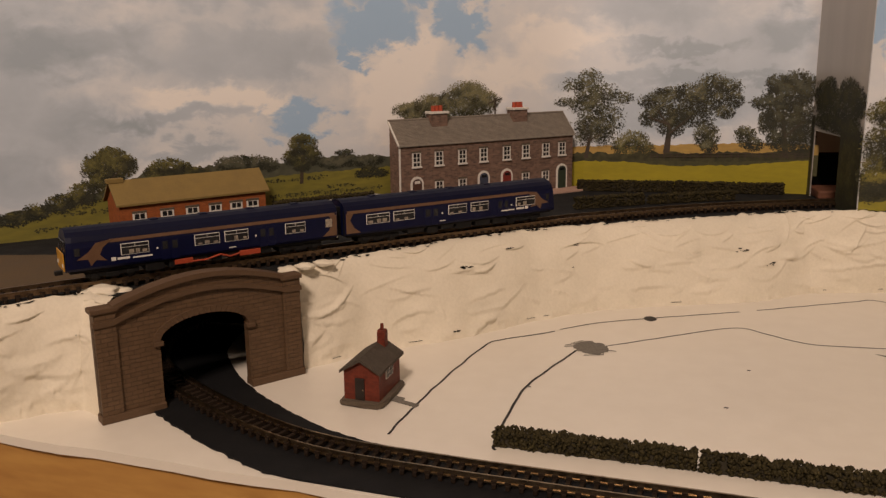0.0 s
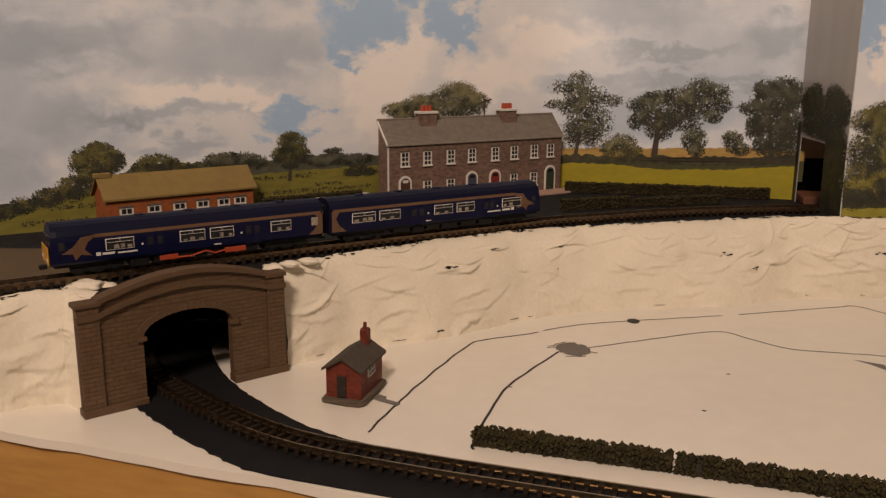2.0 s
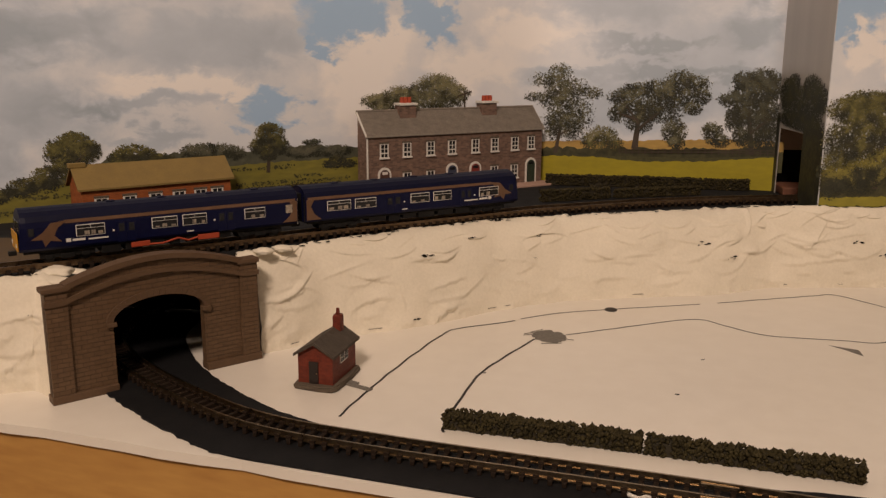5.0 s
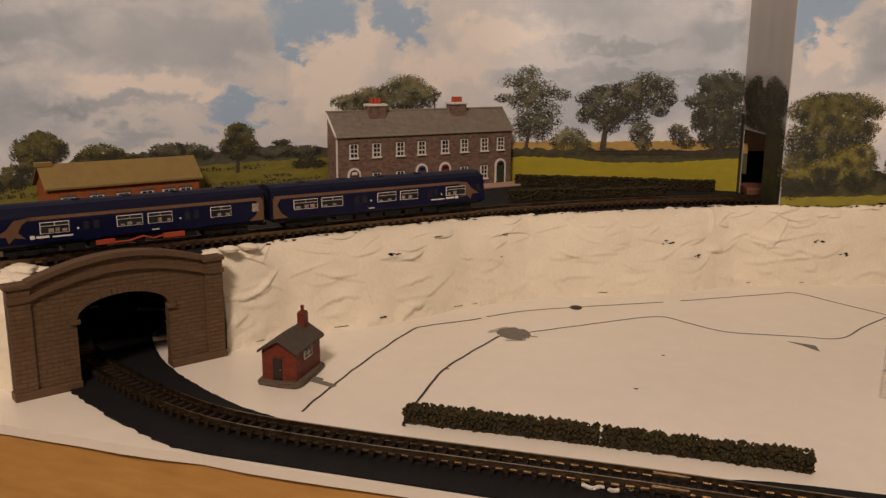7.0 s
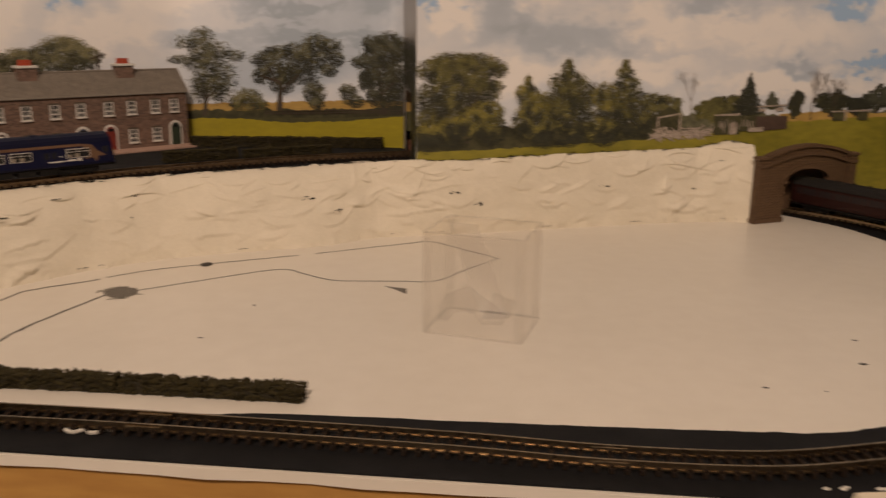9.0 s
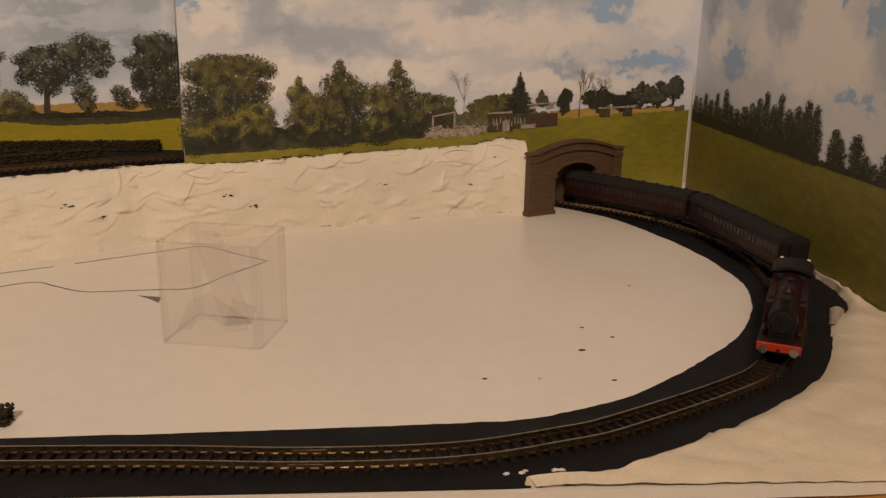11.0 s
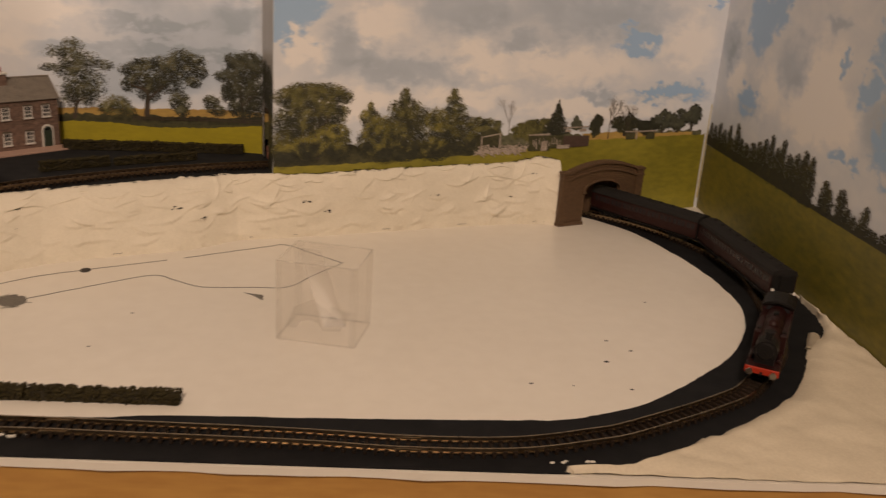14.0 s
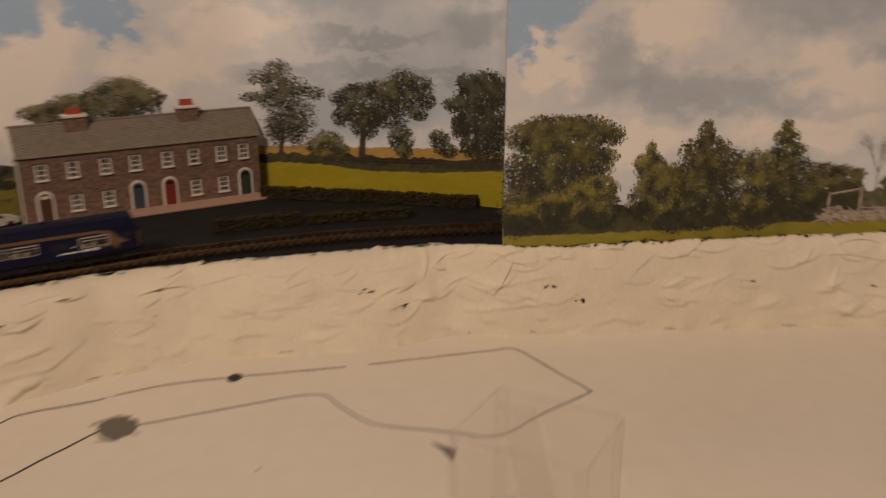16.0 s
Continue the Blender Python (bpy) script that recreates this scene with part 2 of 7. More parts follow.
# ---- the printed countryside on the backdrop ----
def sky_material(name, blues, greys, whites, seed):
    """A printed cloudy sky from soft ellipses (along, up, half width, half height): openings of blue, grey cloud and white cloud with billowing edges."""
    m, nt, bsdf = shader(name)
    uvn = nt.nodes.new("ShaderNodeUVMap")
    off = nt.nodes.new("ShaderNodeMapping")
    off.inputs["Location"].default_value = (seed * 7.3, seed * 3.1, 0)
    off.inputs["Scale"].default_value = (1.0, 1.5, 1)
    nt.links.new(uvn.outputs["UV"], off.inputs["Vector"])
    big, puffs = node(nt, "ShaderNodeTexNoise", Scale=1.6, Detail=5.0, Roughness=0.5, Distortion=0.3), node(nt, "ShaderNodeTexNoise", Scale=4.6, Detail=7.0, Roughness=0.58, Distortion=0.25)
    for n in (big, puffs):
        nt.links.new(off.outputs["Vector"], n.inputs["Vector"])

    def math_node(op, a, b):
        n = nt.nodes.new("ShaderNodeMath")
        n.operation = op
        for k, v in ((0, a), (1, b)):
            if isinstance(v, (int, float)):
                n.inputs[k].default_value = v
            else:
                nt.links.new(v, n.inputs[k])
        return n.outputs[0]

    def warped(amount):
        w = nt.nodes.new("ShaderNodeVectorMath")
        w.operation = "MULTIPLY_ADD"
        w.inputs[1].default_value = (amount, amount, 0)
        nt.links.new(puffs.outputs["Color"], w.inputs[0])
        b = nt.nodes.new("ShaderNodeVectorMath")
        b.operation = "ADD"
        b.inputs[1].default_value = (-amount / 2, -amount / 2, 0)
        nt.links.new(uvn.outputs["UV"], b.inputs[0])
        nt.links.new(b.outputs["Vector"], w.inputs[2])
        return w.outputs["Vector"]

    def reach(where, u, v, ru, rv):
        """How far outside an ellipse a place lies: 0 in its middle, 1 on its edge."""
        a = nt.nodes.new("ShaderNodeVectorMath")
        a.operation = "SUBTRACT"
        a.inputs[1].default_value = (u, v, 0)
        nt.links.new(where, a.inputs[0])
        b = nt.nodes.new("ShaderNodeVectorMath")
        b.operation = "MULTIPLY"
        b.inputs[1].default_value = (1 / ru, 1 / rv, 0)
        nt.links.new(a.outputs["Vector"], b.inputs[0])
        c = nt.nodes.new("ShaderNodeVectorMath")
        c.operation = "LENGTH"
        nt.links.new(b.outputs["Vector"], c.inputs[0])
        return c.outputs["Value"]
    soft, sharp = warped(0.45), warped(0.62)
    tone = math_node("ADD", math_node("MULTIPLY", big.outputs["Fac"], 0.22), math_node("ADD", math_node("MULTIPLY", puffs.outputs["Fac"], 0.20), 0.41))
    for group, amount in ((greys, -0.24), (whites, 0.20)):
        for e in group:
            mr = node(nt, "ShaderNodeMapRange", From_Min=1.35, From_Max=0.35, To_Min=0.0, To_Max=amount)
            mr.interpolation_type = "SMOOTHSTEP"
            nt.links.new(reach(soft, *e), mr.inputs["Value"])
            tone = math_node("ADD", tone, mr.outputs["Result"])
    cloud = nt.nodes.new("ShaderNodeValToRGB")
    el = cloud.color_ramp.elements
    el[0].position, el[0].color = 0.20, (0.35, 0.415, 0.49, 1)
    el[1].position, el[1].color = 0.80, (0.84, 0.82, 0.805, 1)
    for at, c in ((0.42, (0.49, 0.555, 0.64, 1)), (0.62, (0.665, 0.695, 0.745, 1))):
        mid = el.new(at)
        mid.color = c
    nt.links.new(tone, cloud.inputs["Fac"])
    total = None
    for e in blues:
        d = reach(sharp, *e)
        total = d if total is None else math_node("MINIMUM", total, d)
    open_sky = node(nt, "ShaderNodeMapRange", From_Min=1.60, From_Max=1.02, To_Min=0.0, To_Max=0.92)
    open_sky.interpolation_type = "SMOOTHSTEP"
    nt.links.new(math_node("ADD", total, math_node("MULTIPLY", puffs.outputs["Fac"], 0.25)), open_sky.inputs["Value"])
    mix = nt.nodes.new("ShaderNodeMix")
    mix.data_type = "RGBA"
    mix.inputs["B"].default_value = (0.33, 0.50, 0.72, 1)
    nt.links.new(open_sky.outputs["Result"], mix.inputs["Factor"])
    nt.links.new(cloud.outputs["Color"], mix.inputs["A"])
    nt.links.new(mix.outputs["Result"], bsdf.inputs["Base Color"])
    bsdf.inputs["Roughness"].default_value = 0.5
    bsdf.inputs["Specular IOR Level"].default_value = 0.3
    return m


def leaf_material(name, dark, light, spec=0.35):
    """Printed foliage: each clump takes its own tone."""
    m, nt, bsdf = shader(name)
    geo = nt.nodes.new("ShaderNodeNewGeometry")
    co = nt.nodes.new("ShaderNodeTexCoord")
    patch = node(nt, "ShaderNodeTexNoise", Scale=230.0, Detail=3.0)
    nt.links.new(co.outputs["Object"], patch.inputs["Vector"])
    spread = node(nt, "ShaderNodeMapRange", From_Min=0.30, From_Max=0.72, To_Min=0.0, To_Max=0.60)
    nt.links.new(patch.outputs["Fac"], spread.inputs["Value"])
    tone = nt.nodes.new("ShaderNodeMath")
    tone.operation = "MULTIPLY_ADD"
    tone.inputs[1].default_value = 0.38
    nt.links.new(geo.outputs["Random Per Island"], tone.inputs[0])
    nt.links.new(spread.outputs["Result"], tone.inputs[2])
    ramp = nt.nodes.new("ShaderNodeValToRGB")
    ramp.color_ramp.elements[0].color, ramp.color_ramp.elements[1].color = dark, light
    nt.links.new(tone.outputs[0], ramp.inputs["Fac"])
    nt.links.new(ramp.outputs["Color"], bsdf.inputs["Base Color"])
    bsdf.inputs["Specular IOR Level"].default_value = spec
    bsdf.inputs["Roughness"].default_value = 0.5
    return m


L_DARK = leaf_material("print_dark_leaves", (0.018, 0.018, 0.011, 1), (0.10, 0.095, 0.045, 1))
L_MID = leaf_material("print_green_leaves", (0.030, 0.032, 0.015, 1), (0.21, 0.19, 0.065, 1))
L_SAGE = leaf_material("print_sage_leaves", (0.040, 0.045, 0.028, 1), (0.21, 0.20, 0.12, 1))
L_BRIGHT = leaf_material("print_bright_leaves", (0.055, 0.054, 0.020, 1), (0.29, 0.25, 0.06, 1))
L_FAR = leaf_material("print_far_trees", (0.05, 0.055, 0.04, 1), (0.12, 0.12, 0.08, 1))
L_HAZE = leaf_material("print_hazy_trees", (0.075, 0.078, 0.055, 1), (0.16, 0.15, 0.10, 1))
L_SUNNY = leaf_material("print_sunlit_leaves", (0.13, 0.125, 0.065, 1), (0.30, 0.275, 0.15, 1))
L_PINE = leaf_material("print_conifers", (0.018, 0.020, 0.015, 1), (0.055, 0.055, 0.035, 1))
TRUNK = mat("print_trunk", (0.07, 0.05, 0.035, 1), rough=0.5, scale=300, bump=0)
GRASS_A = mat("print_lit_grass", (0.38, 0.31, 0.015, 1), (0.30, 0.25, 0.015, 1), rough=0.5, scale=60, fine=500, bump=0, stretch=(0.3, 0.3, 1))
GRASS_B = mat("print_field", (0.24, 0.21, 0.035, 1), (0.15, 0.135, 0.03, 1), rough=0.5, scale=60, fine=420, bump=0, stretch=(0.25, 0.25, 1))
GRASS_C = mat("print_meadow", (0.235, 0.195, 0.024, 1), (0.115, 0.105, 0.018, 1), rough=0.5, scale=14, fine=220, bump=0, stretch=(0.4, 0.4, 1))
GRASS_D = mat("print_sunny_meadow", (0.30, 0.26, 0.030, 1), (0.19, 0.17, 0.022, 1), rough=0.5, scale=30, fine=260, bump=0, stretch=(0.4, 0.4, 1))
STUBBLE = mat("print_stubble", (0.50, 0.33, 0.09, 1), (0.38, 0.24, 0.07, 1), rough=0.5, scale=90, fine=500, bump=0, stretch=(0.3, 0.3, 1))
HEDGE_PRINT = mat("print_hedgerow", (0.045, 0.045, 0.018, 1), (0.09, 0.085, 0.03, 1), rough=0.5, scale=200, fine=900, bump=0)
TIMBER_PRINT = mat("print_timber", (0.52, 0.44, 0.37, 1), (0.20, 0.16, 0.13, 1), rough=0.5, scale=300, fine=900, bump=0)
RUST_PRINT = mat("print_rust", (0.10, 0.06, 0.045, 1), (0.06, 0.04, 0.03, 1), rough=0.5, scale=200, fine=900, bump=0)

# broad greys at both ends also put the dimmer light there into the print
SKY_1 = sky_material("printed_sky_one", [(4.74, 1.66, 0.26, 0.15), (4.57, 1.43, 0.08, 0.12), (5.38, 1.64, 0.15, 0.15), (5.15, 1.92, 0.5, 0.13), (4.20, 1.03, 0.17, 0.13)],
                     [(3.88, 1.47, 0.78, 0.21), (2.88, 1.50, 0.42, 0.17), (3.45, 1.08, 0.50, 0.07), (3.45, 0.90, 0.30, 0.06), (2.55, 0.78, 0.25, 0.20), (2.45, 1.40, 0.50, 0.55), (2.95, 1.05, 0.30, 0.18), (3.4, 1.85, 1.2, 0.16), (7.04, 1.46, 0.47, 0.06), (6.47, 1.22, 0.36, 0.07), (7.28, 1.27, 0.60, 0.06), (7.77, 1.56, 0.20, 0.15), (7.45, 1.35, 0.70, 0.40), (6.9, 1.0, 0.6, 0.20), (6.85, 1.75, 0.5, 0.2)],
                     [(5.08, 1.48, 0.21, 0.17), (4.85, 1.24, 0.33, 0.24), (4.90, 0.95, 0.32, 0.15), (3.53, 1.22, 0.34, 0.08), (3.96, 1.17, 0.22, 0.07), (6.20, 1.56, 0.45, 0.15), (5.76, 1.32, 0.45, 0.16)], 1)
SKY_2 = sky_material("printed_sky_two", [(0.16, 1.76, 0.19, 0.17), (0.05, 1.60, 0.08, 0.13), (3.25, 1.56, 0.20, 0.075), (3.66, 1.10, 0.34, 0.045), (3.98, 1.98, 0.10, 0.06)],
                     [(0.93, 1.30, 0.70, 0.11), (0.57, 1.48, 0.20, 0.16), (1.43, 1.74, 0.45, 0.20), (2.72, 1.77, 0.95, 0.21), (3.74, 1.10, 0.44, 0.08), (2.08, 1.50, 0.27, 0.10), (2.84, 1.09, 0.23, 0.06)],
                     [(0.25, 1.43, 0.16, 0.15), (0.88, 1.66, 0.35, 0.17), (0.67, 1.02, 0.43, 0.11), (1.68, 1.38, 0.24, 0.14), (3.81, 1.57, 0.36, 0.24), (2.57, 1.33, 0.80, 0.15), (2.9, 0.95, 0.9, 0.10), (1.6, 1.08, 0.5, 0.1)], 2)
SKY_3 = sky_material("printed_sky_three", [(0.86, 1.80, 0.22, 0.22), (1.15, 1.95, 0.16, 0.20), (2.86, 1.86, 0.16, 0.17), (2.36, 1.58, 0.05, 0.06), (2.72, 1.52, 0.11, 0.10), (3.06, 1.22, 0.14, 0.15), (0.82, 1.17, 0.16, 0.11), (2.55, 1.03, 0.12, 0.05)],
                     [(1.55, 1.52, 0.28, 0.22), (0.23, 1.62, 0.26, 0.18), (0.83, 1.14, 0.26, 0.16), (3.2, 1.15, 0.25, 0.16), (2.12, 1.89, 0.16, 0.08), (0.30, 1.45, 0.2, 0.14), (2.95, 1.32, 0.3, 0.2)],
                     [(1.9, 1.2, 0.4, 0.2), (2.1, 1.5, 0.3, 0.3), (1.2, 1.3, 0.3, 0.2), (0.5, 1.3, 0.2, 0.2), (2.4, 1.25, 0.3, 0.2)], 3)
wall_1 = panel("backdrop_1", W1, 0.30, 3.4, 0.05, SKY_1, "printed countryside backdrop sheet with trees and fields")
wall_2 = panel("backdrop_2", [W2A, W2B], 0.0, 3.4, 0.012, SKY_2, "printed countryside backdrop sheet with sheds and woods")
wall_3 = panel("backdrop_3", [W2B, W3B], 0.0, 3.4, 0.05, SKY_3, "printed backdrop sheet with a grassy hill")
W2, W3 = [W2A, W2B], [W2B, W3B]
RETURN = [(1.985, 6.27), (2.055, 5.37)]


WALL_RUNS = {}


def on_wall(line, u, v, off):
    """The place u along and v up a wall, off in front of it."""
    key = (tuple(line[0]), tuple(line[-1]))
    if key not in WALL_RUNS:
        d = [0.0]
        for p, q in zip(line, line[1:]):
            d.append(d[-1] + math.hypot(q[0] - p[0], q[1] - p[1]))
        WALL_RUNS[key] = d
    d = WALL_RUNS[key]
    i = min(max(int(bisect(d, u)) - 1, 0), len(line) - 2)
    n = d[i + 1] - d[i]
    ex, ey = (line[i + 1][0] - line[i][0]) / n, (line[i + 1][1] - line[i][1]) / n
    x, y = line[i][0] + ex * (u - d[i]), line[i][1] + ey * (u - d[i])
    return (x + ey * off, y - ex * off, v)


def bisect(d, u):
    lo, hi = 0, len(d)
    while lo < hi:
        mid = (lo + hi) // 2
        if d[mid] < u:
            lo = mid + 1
        else:
            hi = mid
    return lo


def flat(bm, line, pts, off):
    """A printed outline on a wall."""
    vs = [bm.verts.new(on_wall(line, u, v, off)) for u, v in pts]
    return bm.faces.new(vs)


def band(name, top, line, material, tops, bottom, off, rough_edge=0.006, seed=0, label=""):
    """A printed band of ground between its uneven upper line and a lower level or line."""
    g = random.Random(seed)
    us = np.arange(tops[0][0], tops[-1][0] + 0.001, 0.03)
    vs = np.interp(us, [t[0] for t in tops], [t[1] for t in tops])
    lo = np.interp(us, [t[0] for t in bottom], [t[1] for t in bottom]) if isinstance(bottom, list) else np.full(len(us), bottom)
    bm = bmesh.new()
    a = [bm.verts.new(on_wall(line, u, v + g.uniform(-1, 1) * rough_edge, off)) for u, v in zip(us, vs)]
    b = [bm.verts.new(on_wall(line, u, v, off)) for u, v in zip(us, lo)]
    for i in range(len(us) - 1):
        bm.faces.new((b[i], b[i + 1], a[i + 1], a[i]))
    return part(name, bm, material, top, label)


def clump(bm, line, u, v, r, off, g):
    """One printed leaf clump: a small ragged patch."""
    n, a0 = 4 if r < 0.014 else 6, g.uniform(0, 6.28)
    flat(bm, line, [(u + r * g.uniform(0.55, 1.3) * math.cos(a0 + 6.283 * i / n), v + 0.8 * r * g.uniform(0.55, 1.3) * math.sin(a0 + 6.283 * i / n)) for i in range(n)], off)


def print_tree(top, line, u, base, width, height, seed, dark, light, trunk=0.25, density=1.0, lobes=17, leaf=0.0088, off=0.006, low=False):
    """A printed tree: a trunk with limbs, a shaded crown and lit clumps, with gaps and an uneven outline."""
    g = random.Random(seed)
    crown_lo = base + height * trunk
    ch = height * (1 - trunk)
    lob = []
    for i in range(lobes):
        a = g.uniform(0, 6.283)
        k = math.sqrt(g.random()) * 0.88
        lob.append((u + 0.5 * width * k * math.cos(a) * (1.0 if not low else 1.2), crown_lo + ch * (0.5 + 0.42 * k * math.sin(a)), width * g.uniform(0.11, 0.22), ch * g.uniform(0.11, 0.22)))
    lob.append((u, crown_lo + ch * 0.45, width * 0.30, ch * 0.38))
    if trunk > 0.02:
        bm = bmesh.new()
        w = width * 0.045 + 0.006
        flat(bm, line, [(u - w, base), (u + w, base), (u + w * 0.6, crown_lo + ch * 0.4), (u - w * 0.6, crown_lo + ch * 0.4)], off - 0.001)
        for _ in range(4):
            l = g.choice(lob)
            flat(bm, line, [(u - w * 0.4, crown_lo * 0.7 + base * 0.3), (u + w * 0.4, crown_lo * 0.7 + base * 0.3), (l[0] + 0.004, l[1]), (l[0] - 0.004, l[1])], off - 0.0005)
        part("printed_trunk", bm, TRUNK, top)
    bm, bl = bmesh.new(), bmesh.new()
    for lu, lv, lw, lh in lob:
        n = int(density * 115 * max(0.5, lw * lh / 0.004) ** 0.8)
        n = min(n, 480)
        for _ in range(n):
            a, k = g.uniform(0, 6.283), math.sqrt(g.random()) * g.uniform(0.7, 1.2)
            clump(bm, line, lu + lw * k * math.cos(a), lv + lh * k * math.sin(a), leaf * g.uniform(0.6, 1.4), off + g.uniform(0, 0.0015), g)
        for _ in range(int(n * 0.7)):
            a, k = g.uniform(0, 6.283), math.sqrt(g.random())
            du, dv = k * math.cos(a), k * math.sin(a)
            if dv - 0.4 * du < -0.25 + g.uniform(-0.3, 0.3):
                continue
            clump(bl, line, lu + lw * du, lv + lh * dv, leaf * g.uniform(0.4, 0.95), off + 0.002 + g.uniform(0, 0.001), g)
    part("printed_crown", bm, dark, top, solid=False)
    if len(bl.verts):
        part("printed_lit_leaves", bl, light, top, solid=False)
    else:
        bl.free()


def print_crown(top, line, lobes, tones, seed, trunk=None, limbs=0, density=1.0, leaf=0.0075, off=0.006, fray=1.12):
    """A printed crown from its leaf masses (along, up, half width, half height): shaded below, lit on the upper side, frayed at the rim; trunk is (along, foot, width)."""
    g = random.Random(seed)
    if trunk:
        bm = bmesh.new()
        u, foot, w = trunk
        near = sorted(lobes, key=lambda l: abs(l[0] - u) + 0.6 * abs(l[1] - foot - 0.25))
        head = near[0]
        flat(bm, line, [(u - w, foot), (u + w, foot), (head[0] + w * 0.55, head[1]), (head[0] - w * 0.55, head[1])], off - 0.001)
        for l in near[1:1 + limbs]:
            k = g.uniform(0.35, 0.8)
            bu, bv = u + (head[0] - u) * k, foot + (head[1] - foot) * k
            flat(bm, line, [(bu, bv - w * 0.45), (bu, bv + w * 0.45), (l[0], l[1] + w * 0.18), (l[0], l[1] - w * 0.18)], off + 0.0026)
        part("printed_trunk", bm, TRUNK, top)
    layers = [bmesh.new() for _ in tones]
    low, high = min(l[1] - l[3] for l in lobes), max(l[1] + l[3] for l in lobes)
    mid, span = (low + high) / 2, max(0.1, (high - low) / 2)
    for lu, lv, lw, lh in lobes:
        n = min(2200, int(density * 5.0 * lw * lh / (leaf * leaf)))
        for _ in range(n):
            a, k = g.uniform(0, 6.283), math.sqrt(g.random()) * g.uniform(0.80, fray)
            du, dv = k * math.cos(a), k * math.sin(a)
            p, q = lu + lw * du, lv + lh * dv
            lit = 0.40 + 0.36 * dv - 0.12 * du + 0.30 * (q - mid) / span + 0.95 * noise.noise((p * 15, q * 15, seed)) + g.gauss(0, 0.12)
            i = int(min(len(tones) - 1, max(0, lit * len(tones))))
            clump(layers[i], line, p, q, leaf * g.uniform(0.55, 1.25) * (1.12 - 0.4 * k), off + 0.0008 * i + g.uniform(0, 0.0008), g)
    for bm, m in zip(layers, tones):
        if len(bm.verts):
            part("printed_crown", bm, m, top, solid=False)
        else:
            bm.free()


def print_conifer(top, line, u, base, width, height, seed, dark, light, off=0.007):
    """A printed fir: tiers of drooping boughs that narrow to a point."""
    lobes, n = [], 8
    g = random.Random(seed)
    for i in range(n):
        k = i / (n - 1)
        lobes.append((u + g.uniform(-0.03, 0.03) * width, base + height * (0.10 + 0.84 * k), width * 0.5 * (1.04 - k) * g.uniform(0.8, 1.15), height * 0.085))
    print_crown(top, line, lobes, (L_PINE, dark, light), seed, (u, base, 0.007), 0, 1.6, 0.0065, off)


def print_bare(top, line, u, base, width, height, seed, off=0.007):
    """A printed leafless tree."""
    g = random.Random(seed)
    bm = bmesh.new()

    def limb(u0, v0, a, n, w):
        u1, v1 = u0 + n * math.cos(a), v0 + n * math.sin(a)
        s, c = math.sin(a), math.cos(a)
        flat(bm, line, [(u0 + w * s, v0 - w * c), (u0 - w * s, v0 + w * c), (u1 - 0.6 * w * s, v1 + 0.6 * w * c), (u1 + 0.6 * w * s, v1 - 0.6 * w * c)], off + g.uniform(0, 0.001))
        if n > height * 0.07:
            for _ in range(3):
                limb(u1, v1, a + g.uniform(-0.5, 0.5), n * g.uniform(0.55, 0.8), w * 0.6)
    limb(u, base, 1.57, height * 0.33, width * 0.018)
    part("printed_bare_tree", bm, TRUNK, top)


# sheet one: fields, hedgerows and trees
band("printed_far_wood", wall_1, W1, L_FAR, [(0.8, 0.45), (2.6, 0.62), (2.99, 0.70), (3.3, 0.80), (3.6, 0.79), (4.05, 0.78), (4.47, 0.80), (4.8, 0.77), (5.3, 0.74)], 0.5, 0.003, 0.012, 3)
band("printed_field", wall_1, W1, GRASS_B, [(0.8, 0.40), (2.6, 0.57), (2.99, 0.66), (3.59, 0.68), (4.05, 0.70), (4.47, 0.70), (4.8, 0.70), (5.3, 0.68), (6.1, 0.66)], 0.32, 0.004, 0.006, 4)
for k, (u0, u1, v) in enumerate([(3.92, 4.36, 0.665), (4.35, 4.55, 0.60), (4.58, 4.82, 0.66), (3.5, 3.9, 0.63), (3.95, 4.75, 0.565), (2.75, 3.0, 0.58), (3.0, 3.2, 0.66), (2.6, 2.95, 0.50)]):
    gk = random.Random(60 + k)
    bm = bmesh.new()
    for i in range(int((u1 - u0) * 170)):
        clump(bm, W1, gk.uniform(u0, u1), v + gk.uniform(-0.010, 0.012) + 0.008 * noise.noise((k * 3.1, i * 0.05, 0)), gk.uniform(0.004, 0.010), 0.0055 + gk.uniform(0, 0.001), gk)
    part("printed_hedgerow", bm, L_DARK, wall_1, solid=False)
FAR_TONES, OAK_TONES, SAGE_TONES, DARK_TONES, LIT_TONES = (L_PINE, L_FAR, L_HAZE), (L_PINE, L_DARK, L_MID), (L_DARK, L_SAGE, L_SUNNY), (L_PINE, L_PINE, L_DARK), (L_PINE, L_DARK, L_MID, L_BRIGHT)
print_crown(wall_1, W1, [(3.719, 0.795, 0.10, 0.05), (3.872, 0.79, 0.10, 0.05), (3.968, 0.775, 0.065, 0.045), (3.79, 0.815, 0.06, 0.03)], FAR_TONES, 15)
print_crown(wall_1, W1, [(4.481, 0.818, 0.07, 0.02), (4.40, 0.755, 0.11, 0.04), (4.56, 0.755, 0.17, 0.04), (4.673, 0.752, 0.10, 0.04)], FAR_TONES, 18, (4.475, 0.74, 0.006))
print_crown(wall_1, W1, [(3.347, 0.80, 0.11, 0.058), (3.26, 0.78, 0.055, 0.04), (3.434, 0.785, 0.06, 0.045), (3.53, 0.765, 0.07, 0.03), (3.34, 0.72, 0.2, 0.05)], OAK_TONES, 14)
